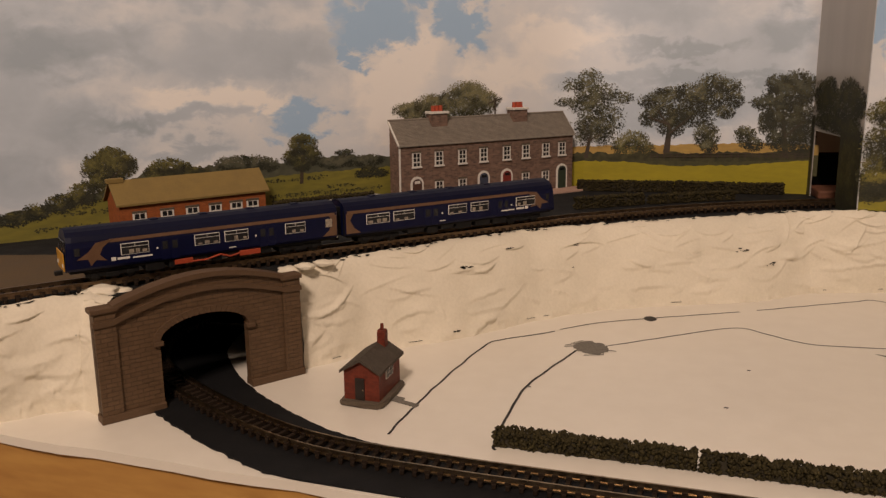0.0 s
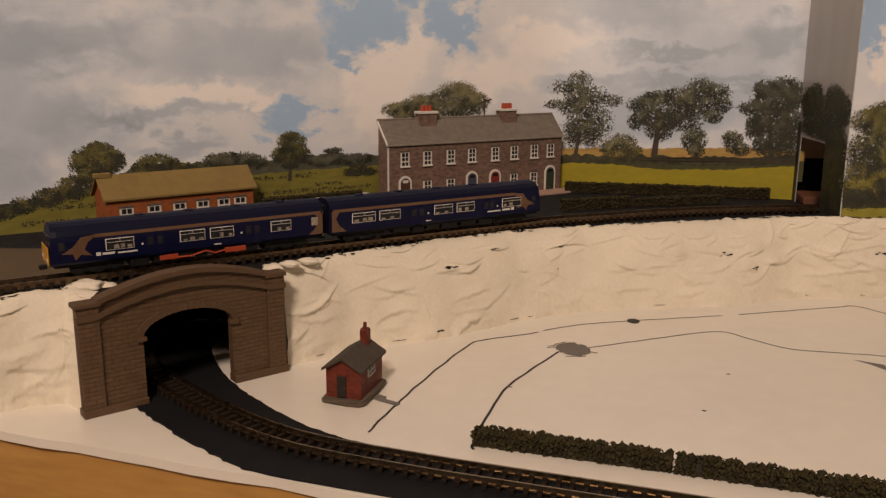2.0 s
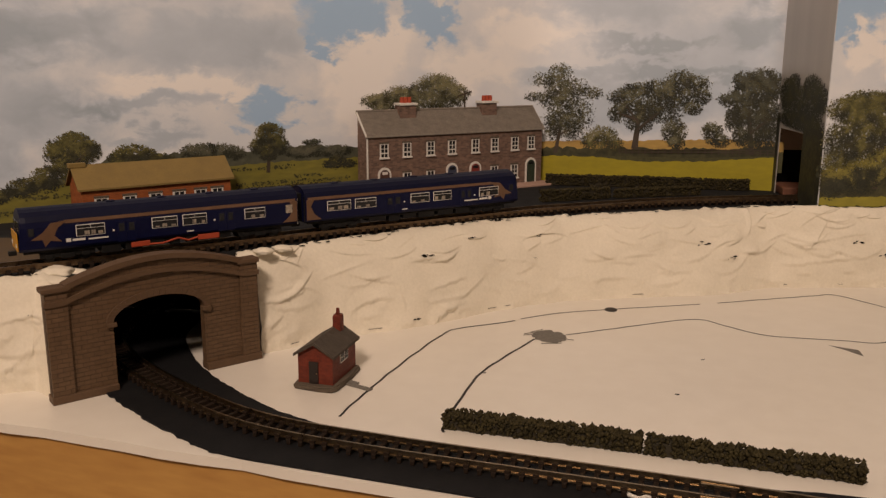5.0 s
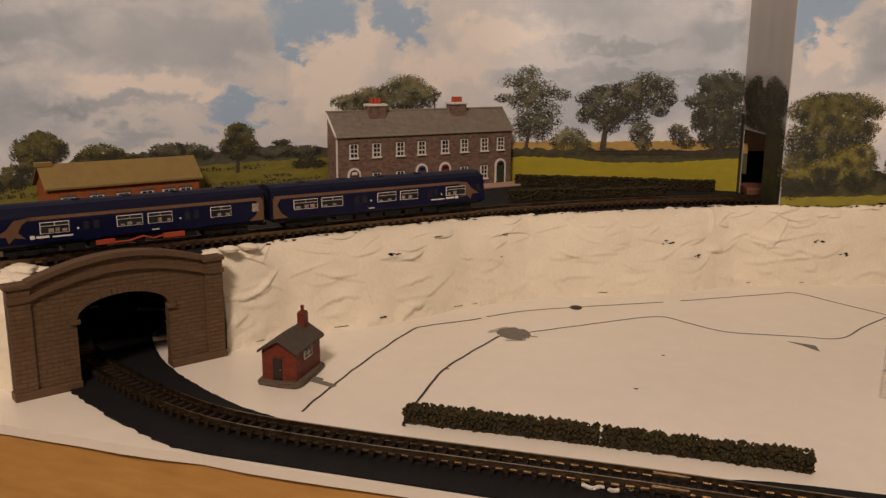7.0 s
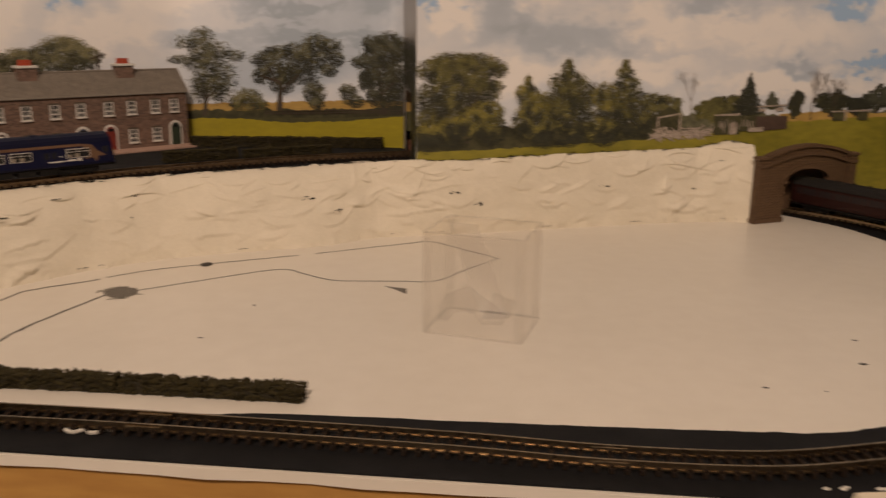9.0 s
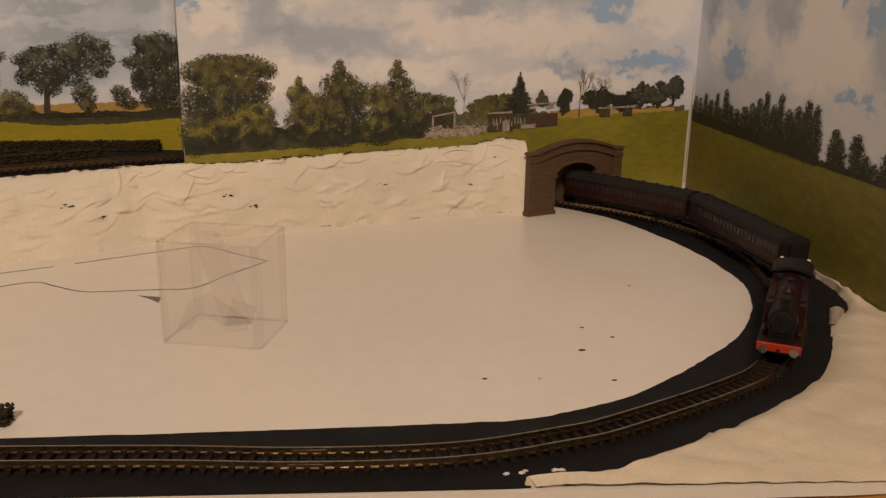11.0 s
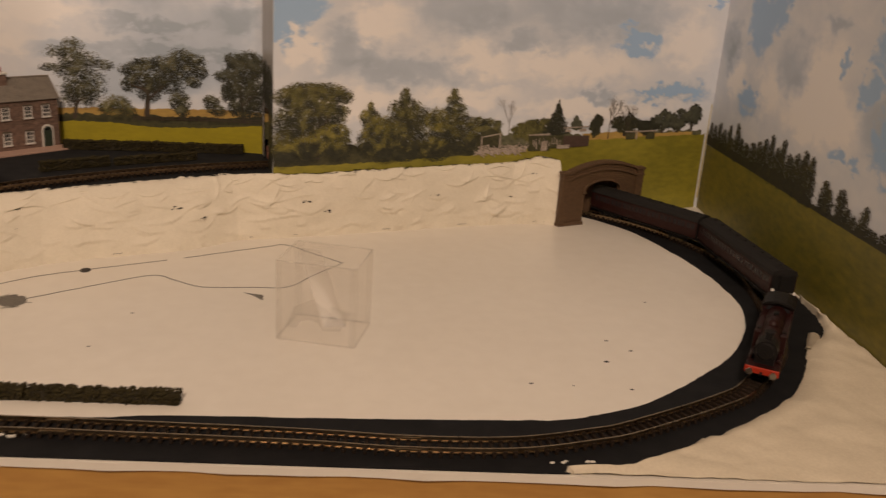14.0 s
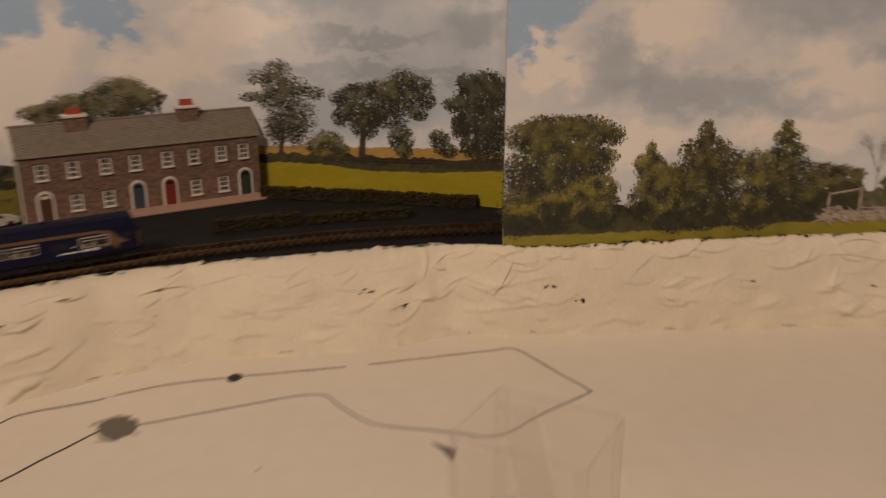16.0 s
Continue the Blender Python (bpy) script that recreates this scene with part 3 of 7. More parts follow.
print_crown(wall_1, W1, [(3.025, 0.84, 0.14, 0.09), (2.954, 0.83, 0.09, 0.065), (3.096, 0.825, 0.085, 0.065), (3.03, 0.90, 0.075, 0.045), (3.0, 0.74, 0.12, 0.06), (2.882, 0.685, 0.09, 0.08), (2.75, 0.64, 0.09, 0.06), (2.623, 0.605, 0.08, 0.05), (2.50, 0.575, 0.09, 0.045)], OAK_TONES, 13, (3.03, 0.60, 0.012), 2)
print_crown(wall_1, W1, [(4.197, 0.885, 0.10, 0.065), (4.118, 0.81, 0.065, 0.05), (4.257, 0.80, 0.075, 0.055), (4.193, 0.81, 0.11, 0.07), (4.185, 0.925, 0.065, 0.032), (4.18, 0.745, 0.06, 0.035)], OAK_TONES, 17, (4.175, 0.635, 0.013), 3)
print_crown(wall_1, W1, [(4.66, 0.675, 0.075, 0.045), (4.60, 0.665, 0.05, 0.03), (4.74, 0.66, 0.06, 0.03)], DARK_TONES, 19)
print_crown(wall_1, W1, [(5.014, 1.075, 0.13, 0.05), (5.16, 1.095, 0.12, 0.055), (5.31, 1.135, 0.11, 0.06), (5.477, 1.145, 0.125, 0.088), (5.60, 1.105, 0.095, 0.075), (5.395, 1.05, 0.22, 0.07), (5.095, 1.01, 0.16, 0.06), (4.95, 1.07, 0.10, 0.05), (5.15, 1.125, 0.13, 0.045), (5.43, 1.195, 0.14, 0.055)], SAGE_TONES, 20, None, 0, 0.85, fray=1.25)
band("printed_stubble_field", wall_1, W1, STUBBLE, [(6.0, 0.74), (7.0, 0.765), (7.6, 0.80), (8.05, 0.80)], 0.60, 0.003, 0.006, 5)
band("printed_far_hedge", wall_1, W1, HEDGE_PRINT, [(6.0, 0.68), (7.0, 0.69), (7.6, 0.725), (8.05, 0.73)], 0.58, 0.004, 0.014, 6)
band("printed_lit_grass", wall_1, W1, GRASS_A, [(5.9, 0.62), (6.3, 0.635), (6.7, 0.64), (7.08, 0.615), (7.5, 0.635), (8.02, 0.69)], 0.40, 0.005, 0.006, 7)
band("printed_hedge_foot", wall_1, W1, L_DARK, [(6.0, 0.70), (6.6, 0.70), (7.1, 0.715), (7.6, 0.73), (8.0, 0.76)], [(6.0, 0.62), (6.7, 0.645), (7.5, 0.66), (8.02, 0.70)], 0.0045, 0.014, 16)
print_crown(wall_1, W1, [(6.443, 1.26, 0.084, 0.058), (6.333, 1.205, 0.10, 0.052), (6.251, 1.08, 0.064, 0.036), (6.532, 1.15, 0.11, 0.066), (6.673, 1.11, 0.085, 0.05), (6.367, 1.07, 0.085, 0.066), (6.455, 0.985, 0.10, 0.08), (6.597, 0.96, 0.10, 0.095), (6.531, 0.845, 0.115, 0.085), (6.404, 0.84, 0.072, 0.085), (6.44, 1.14, 0.10, 0.09), (6.50, 1.06, 0.11, 0.07), (6.47, 0.91, 0.13, 0.07)], (L_PINE, L_DARK, L_SAGE, L_SAGE), 31, (6.425, 0.66, 0.016), 5, 0.55, fray=1.35)
print_crown(wall_1, W1, [(6.774, 0.775, 0.125, 0.10), (6.67, 0.75, 0.06, 0.06), (6.87, 0.74, 0.06, 0.05)], (L_DARK, L_MID, L_SUNNY), 32, None, 0, 0.8)
print_crown(wall_1, W1, [(7.002, 1.136, 0.108, 0.056), (6.896, 1.08, 0.095, 0.06), (7.162, 1.139, 0.132, 0.075), (7.316, 1.205, 0.104, 0.074), (7.422, 1.18, 0.10, 0.064), (7.468, 1.092, 0.064, 0.053), (7.272, 1.087, 0.157, 0.081), (7.037, 1.0, 0.161, 0.082), (7.173, 0.976, 0.159, 0.068), (6.875, 0.968, 0.069, 0.069), (7.409, 1.01, 0.065, 0.05), (7.04, 0.90, 0.10, 0.07)],
            (L_PINE, L_PINE, L_DARK, L_SAGE), 33, (7.013, 0.71, 0.024), 5, 0.80, fray=1.25)
print_crown(wall_1, W1, [(7.289, 0.843, 0.093, 0.095), (7.31, 0.77, 0.07, 0.05), (7.55, 0.86, 0.077, 0.06), (7.60, 0.79, 0.09, 0.05)], (L_PINE, L_DARK, L_SAGE), 35, None, 0, 0.9)
print_crown(wall_1, W1, [(7.873, 1.23, 0.109, 0.07), (7.751, 1.215, 0.087, 0.063), (7.935, 1.157, 0.06, 0.10), (7.808, 1.127, 0.147, 0.09), (7.661, 1.084, 0.088, 0.047), (7.794, 0.996, 0.148, 0.105), (7.923, 0.948, 0.08, 0.15), (7.698, 0.94, 0.063, 0.079), (7.885, 0.815, 0.12, 0.105), (7.75, 0.82, 0.06, 0.07)], (L_PINE, L_PINE, L_DARK, L_FAR), 36, (7.83, 0.70, 0.02), 2, 1.0, fray=1.2)
bm = bmesh.new()
for i in range(24):
    u = 6.9 + i * 0.047
    v = float(np.interp(u, [6.9, 7.6, 8.05], [0.665, 0.69, 0.70]))
    flat(bm, W1, [(u, v), (u + 0.008, v), (u + 0.008, v + 0.04), (u, v + 0.04)], 0.0085)
for dv in (0.012, 0.03):
    flat(bm, W1, [(6.9, 0.665 + dv), (7.6, 0.69 + dv), (7.6, 0.696 + dv), (6.9, 0.671 + dv)], 0.0088)
    flat(bm, W1, [(7.6, 0.69 + dv), (8.0, 0.70 + dv), (8.0, 0.706 + dv), (7.6, 0.696 + dv)], 0.0088)
part("printed_fence", bm, TRUNK, wall_1)
bm = bmesh.new()
flat(bm, W1, [(5.655, 0.98), (5.667, 0.98), (5.667, 1.13), (5.655, 1.13)], 0.009)
flat(bm, W1, [(5.60, 1.085), (5.72, 1.12), (5.72, 1.13), (5.60, 1.095)], 0.0095)
part("printed_pole", bm, TRUNK, wall_1)

# sheet two: woods, a ruined shed and sheds on a green hill
band("printed_meadow", wall_2, W2, GRASS_D, [(0.0, 0.55), (0.5, 0.555), (1.2, 0.575), (1.66, 0.59), (2.26, 0.635), (2.80, 0.69), (3.5, 0.71), (4.16, 0.72)], 0.0, 0.004, 0.006, 8)
band("printed_stubble_field", wall_2, W2, STUBBLE, [(2.75, 0.75), (3.3, 0.77), (3.5, 0.74), (4.0, 0.75)], [(2.75, 0.66), (4.0, 0.70)], 0.0035, 0.005, 9)
band("printed_shade_under_wood", wall_2, W2, L_DARK, [(0.0, 0.72), (0.6, 0.70), (1.1, 0.72), (1.70, 0.70)], [(0.0, 0.53), (0.5, 0.535), (1.2, 0.555), (1.70, 0.57)], 0.0030, 0.02, 10)
band("printed_far_bushes", wall_2, W2, L_SAGE, [(1.60, 0.74), (1.95, 0.76), (2.4, 0.77), (2.8, 0.74), (3.4, 0.76), (4.1, 0.76)], [(1.60, 0.58), (2.26, 0.62), (2.8, 0.68), (4.1, 0.70)], 0.0028, 0.016, 14)
print_crown(wall_2, W2, [(0.244, 1.13, 0.16, 0.055), (0.402, 1.118, 0.16, 0.062), (0.522, 1.076, 0.096, 0.056), (0.137, 1.072, 0.14, 0.075), (0.292, 1.015, 0.19, 0.09), (0.506, 0.969, 0.083, 0.04), (0.43, 0.93, 0.13, 0.10), (0.13, 0.888, 0.14, 0.13), (0.287, 0.855, 0.14, 0.107), (0.10, 0.72, 0.12, 0.12)], (L_PINE, L_DARK, L_MID), 42, (0.34, 0.60, 0.02), 3, 1.0, fray=1.2)
print_crown(wall_2, W2, [(0.475, 0.80, 0.125, 0.08), (0.365, 0.743, 0.137, 0.095), (0.50, 0.69, 0.126, 0.11), (0.228, 0.669, 0.162, 0.108), (0.069, 0.65, 0.085, 0.107)], LIT_TONES, 43, off=0.0085)
print_crown(wall_2, W2, [(1.046, 1.077, 0.044, 0.069), (1.047, 0.993, 0.134, 0.07), (1.136, 0.906, 0.152, 0.099), (1.017, 0.854, 0.134, 0.113), (1.107, 0.736, 0.167, 0.129), (1.047, 0.64, 0.152, 0.086), (0.95, 0.75, 0.08, 0.12)], OAK_TONES, 46, fray=1.2)
print_crown(wall_2, W2, [(1.469, 1.11, 0.03, 0.034), (1.47, 1.053, 0.07, 0.043), (1.488, 0.981, 0.10, 0.05), (1.505, 0.893, 0.127, 0.058), (1.539, 0.804, 0.128, 0.073), (1.542, 0.70, 0.145, 0.10)], OAK_TONES, 48, fray=1.25)
print_crown(wall_2, W2, [(0.757, 0.919, 0.086, 0.069), (0.842, 0.833, 0.131, 0.098), (0.783, 0.723, 0.131, 0.126), (0.899, 0.65, 0.133, 0.10), (0.758, 1.002, 0.026, 0.045)], LIT_TONES, 45, off=0.0085, fray=1.2)
print_crown(wall_2, W2, [(1.334, 0.899, 0.109, 0.086), (1.382, 0.781, 0.126, 0.102), (1.322, 0.655, 0.141, 0.103)], LIT_TONES, 47, off=0.0085, fray=1.2)
print_crown(wall_2, W2, [(1.698, 0.857, 0.098, 0.059), (1.733, 0.766, 0.115, 0.075), (1.812, 0.868, 0.05, 0.036), (1.66, 0.69, 0.09, 0.08)], OAK_TONES, 51)
for args in [(1.84, 0.70, 0.2, 0.18, 52, L_SAGE, L_MID, 0.0),
             (2.18, 0.70, 0.3, 0.19, 53, L_MID, L_MID, 0.0), (2.32, 0.70, 0.2, 0.2, 54, L_DARK, L_MID, 0.0), (2.88, 0.72, 0.14, 0.2, 55, L_DARK, L_PINE, 0.0), (3.2, 0.72, 0.34, 0.2, 56, L_DARK, L_PINE, 0.1), (3.45, 0.72, 0.26, 0.17, 57, L_PINE, L_PINE, 0.0),
             (3.62, 0.74, 0.22, 0.22, 58, L_PINE, L_FAR, 0.1), (3.80, 0.74, 0.22, 0.23, 59, L_PINE, L_FAR, 0.1), (3.96, 0.76, 0.2, 0.24, 60, L_PINE, L_FAR, 0.1), (2.68, 0.78, 0.12, 0.12, 61, L_DARK, L_FAR, 0.0)]:
    print_tree(wall_2, W2, *args[:5], args[5], args[6], args[7])
print_conifer(wall_2, W2, 2.47, 0.74, 0.30, 0.31, 73, L_PINE, L_PINE, 0.009)
print_bare(wall_2, W2, 2.0, 0.74, 0.16, 0.34, 74)
print_bare(wall_2, W2, 3.02, 0.70, 0.3, 0.34, 75, 0.009)
print_bare(wall_2, W2, 3.22, 0.70, 0.3, 0.33, 76, 0.009)
bm = bmesh.new()
for pts in ([(1.70, 0.62), (1.93, 0.62), (1.93, 0.76), (1.83, 0.82), (1.70, 0.75)], [(2.20, 0.61), (2.42, 0.61), (2.42, 0.74), (2.20, 0.75)], [(2.42, 0.63), (2.55, 0.63), (2.55, 0.745), (2.42, 0.74)],
            [(3.22, 0.69), (3.32, 0.69), (3.32, 0.76), (3.22, 0.75)], [(3.44, 0.69), (3.54, 0.69), (3.54, 0.75), (3.44, 0.755)]):
    flat(bm, W2, pts, 0.0105)
part("printed_shed_wall", bm, L_DARK, wall_2)
bm = bmesh.new()
for pts in ([(2.55, 0.63), (2.82, 0.64), (2.82, 0.735), (2.55, 0.735)],):
    flat(bm, W2, pts, 0.0106)
part("printed_shed_wall", bm, RUST_PRINT, wall_2)
bm = bmesh.new()
for pts in ([(1.74, 0.60), (1.755, 0.60), (1.755, 0.75), (1.74, 0.75)], [(1.915, 0.60), (1.93, 0.60), (1.93, 0.77), (1.915, 0.77)], [(1.74, 0.735), (1.93, 0.765), (1.93, 0.775), (1.74, 0.745)], [(2.20, 0.745), (2.41, 0.745), (2.41, 0.762), (2.20, 0.755)],
            [(2.33, 0.61), (2.39, 0.61), (2.39, 0.70), (2.33, 0.69)], [(2.50, 0.625), (2.62, 0.625), (2.62, 0.66), (2.50, 0.655)], [(2.56, 0.77), (2.62, 0.77), (2.62, 0.79), (2.56, 0.79)], [(2.71, 0.77), (2.78, 0.775), (2.78, 0.80), (2.71, 0.795)],
            [(2.54, 0.80), (2.80, 0.81), (2.80, 0.82), (2.54, 0.81)], [(3.20, 0.755), (3.55, 0.757), (3.55, 0.77), (3.20, 0.765)], [(3.325, 0.69), (3.34, 0.69), (3.34, 0.76), (3.325, 0.76)]):
    flat(bm, W2, pts, 0.012)
gk = random.Random(5)
for i in range(26):
    u, v0 = 2.205 + i * 0.0125 + gk.uniform(-0.003, 0.003), gk.uniform(0.62, 0.67)
    if gk.random() < 0.6:
        flat(bm, W2, [(u, v0), (u + 0.008, v0), (u + 0.008, v0 + gk.uniform(0.03, 0.075)), (u, v0 + gk.uniform(0.03, 0.075))], 0.0122)
for i in range(120):
    u, v, a = gk.uniform(1.72, 2.17), 0.60 + abs(gk.gauss(0, 0.03)), gk.uniform(-0.8, 0.8)
    n, w = gk.uniform(0.02, 0.06), 0.004
    flat(bm, W2, [(u - n * math.cos(a), v - n * math.sin(a) - w), (u + n * math.cos(a), v + n * math.sin(a) - w), (u + n * math.cos(a), v + n * math.sin(a) + w), (u - n * math.cos(a), v - n * math.sin(a) + w)], 0.012 + gk.uniform(0, 0.001))
part("printed_broken_timber", bm, TIMBER_PRINT, wall_2)

# sheet three: a grassy hill with a line of poplars
band("printed_meadow", wall_3, W3, GRASS_C, [(0.0, 0.62), (1.3, 0.645), (2.4, 0.635), (4.7, 0.62)], 0.0, 0.004, 0.005, 11)
gk = random.Random(8)
for u, h, w in [(0.08, .2, .12), (0.2, .19, .12), (0.32, .24, .12), (0.44, .2, .14), (0.56, .27, .1), (0.62, .16, .14), (0.75, .31, .13), (0.86, .2, .14), (0.98, .18, .16), (1.12, .22, .16), (1.25, .25, .16), (1.36, .30, .15), (1.48, .36, .14), (1.60, .28, .15), (1.70, .36, .13),
                (1.82, .27, .16), (1.95, .30, .16), (2.07, .35, .16), (2.18, .33, .16), (2.44, .22, .16), (2.50, .17, .12), (2.68, .22, .15), (2.78, .12, .12), (2.86, .09, .1), (2.99, .19, .12), (3.1, .07, .2), (3.3, .1, .2), (3.5, .2, .2)]:
    lobes = [(u + gk.uniform(-0.008, 0.008), 0.65 + h * (0.04 + 0.78 * i / 4), w * 0.60 * (0.95, 1.0, 1.0, 0.85, 0.55)[i] * gk.uniform(0.85, 1.1), h * 0.15) for i in range(5)]
    print_crown(wall_3, W3, lobes, (L_PINE, L_PINE, L_DARK), gk.randint(0, 9999), None, 0, 1.0, 0.010, fray=1.15)
band("printed_shade_under_trees", wall_3, W3, L_PINE, [(0.0, 0.72), (0.9, 0.70), (1.5, 0.74), (2.1, 0.74), (2.25, 0.67), (3.6, 0.665)], 0.625, 0.005, 0.02, 12)

# the return panel between the sheets, with the hole for the track
bm = bmesh.new()
H0, H1, HT = 0.07, 0.54, 0.90
for pts in ([(0.0, 0.30), (H0, 0.30), (H0, 3.4), (0.0, 3.4)], [(H1, 0.30), (0.905, 0.30), (0.905, 3.4), (H1, 3.4)], [(H0, HT), (H1, HT), (H1, 3.4), (H0, 3.4)], [(H0, 0.30), (H1, 0.30), (H1, 0.44), (H0, 0.44)]):
    q = [on_wall(RETURN, u, v, 0.0) for u, v in pts]
    b = [on_wall(RETURN, u, v, -0.004) for u, v in pts]
    q, b = [bm.verts.new(p) for p in q], [bm.verts.new(p) for p in b]
    bm.faces.new(q)
    bm.faces.new(b[::-1])
    for i in range(4):
        bm.faces.new((q[i], q[(i + 1) % 4], b[(i + 1) % 4], b[i]))
GREY_PRINT = mat("print_grey_sky", (0.47, 0.44, 0.41, 1), (0.40, 0.375, 0.35, 1), rough=0.4, scale=15, fine=60, bump=0, stretch=(1, 1, 0.1))
ret = thing("backdrop_return", "narrow printed return panel with a square hole for the track", "backdrop", 0, 0, 0, kind="structure")
part("printed_sheet", bm, GREY_PRINT, ret)
print_crown(ret, RETURN, [(0.16, 1.14, 0.15, 0.10), (0.30, 1.19, 0.13, 0.08), (0.62, 1.18, 0.17, 0.09), (0.78, 1.12, 0.12, 0.10), (0.45, 1.06, 0.40, 0.13), (0.45, 0.97, 0.42, 0.06), (0.72, 0.88, 0.16, 0.14)], DARK_TONES, 81, None, 0, 1.2, 0.011, 0.004)
for u0, u1, v0, v1 in ((0.0, H0, 0.44, 1.0), (H1, 0.90, 0.44, 0.95)):
    band("printed_shade", ret, RETURN, L_PINE, [(u0, v1), (u1, v1)], v0, 0.003, 0.01, 13)
print_crown(ret, RETURN, [(0.72, 0.80, 0.17, 0.12), (0.70, 0.62, 0.15, 0.12), (0.80, 0.52, 0.09, 0.08)], (L_PINE, L_DARK, L_DARK), 82, None, 0, 1.0, 0.010, 0.005)
# the hidden space behind the hole
hid = thing("hidden_corner", "dark space behind the return panel with a pale board", "alcove", 0, 0, 0, kind="structure")
bm = bmesh.new()
extrude_poly(bm, [(2.02, 5.42), (3.3, 5.70), (3.3, 6.6), (2.0, 6.6)], "z", 0.38, 0.44)
part("deck_board", bm, ROAD, hid)
bm = bmesh.new()
extrude_poly(bm, [(2.0, 6.50), (2.7, 6.50), (2.7, 6.53), (2.0, 6.53)], "z", 0.72, 1.1)
part("end_board", bm, mat("brown_hardboard", (0.40, 0.28, 0.18, 1), rough=0.7, scale=60), hid)
bm = bmesh.new()
extrude_poly(bm, [(2.0, 6.55), (3.3, 6.55), (3.3, 6.6), (2.0, 6.6)], "z", 0.3, 3.4)
part("back_board", bm, DARK, hid)
part("ledge", B((2.02, 2.5, 6.1, 6.4, 0.442, 0.50), bevel=0.01), mat("red_brown_block", (0.16, 0.06, 0.03, 1), rough=0.7, scale=80), hid, "red-brown block on the hidden deck")
# a pale strip covers the joint of sheets two and three
bm = bmesh.new()
for pts, ln in (([(4.147, 0.10), (4.165, 0.10), (4.165, 1.0), (4.155, 1.0)], W2),):
    flat(bm, ln, pts, 0.013)
part("joint_strip", bm, mat("yellowed_paper_edge", (0.62, 0.52, 0.25, 1), rough=0.6, scale=100), wall_2, "yellowed paper edge")

# the room round the layout
for nm, b in (("floor", (-22, 14, -26, 9, -8.1, -8.0)), ("ceiling", (-22, 14, -26, 9, 15.6, 15.7)), ("wall_north", (-22, 14, 8.5, 9, -8, 15.6)), ("wall_south", (-22, 14, -26, -25.5, -8, 15.6)), ("wall_west", (-22, -21.5, -26, 9, -8, 15.6)), ("wall_east", (13.5, 14, -26, 9, -8, 15.6))):
    tagged(part(nm, B(b), CARPET if nm == "floor" else ROOM_PAINT), "plain room " + nm.split("_")[0], nm.split("_")[0], kind="structure")

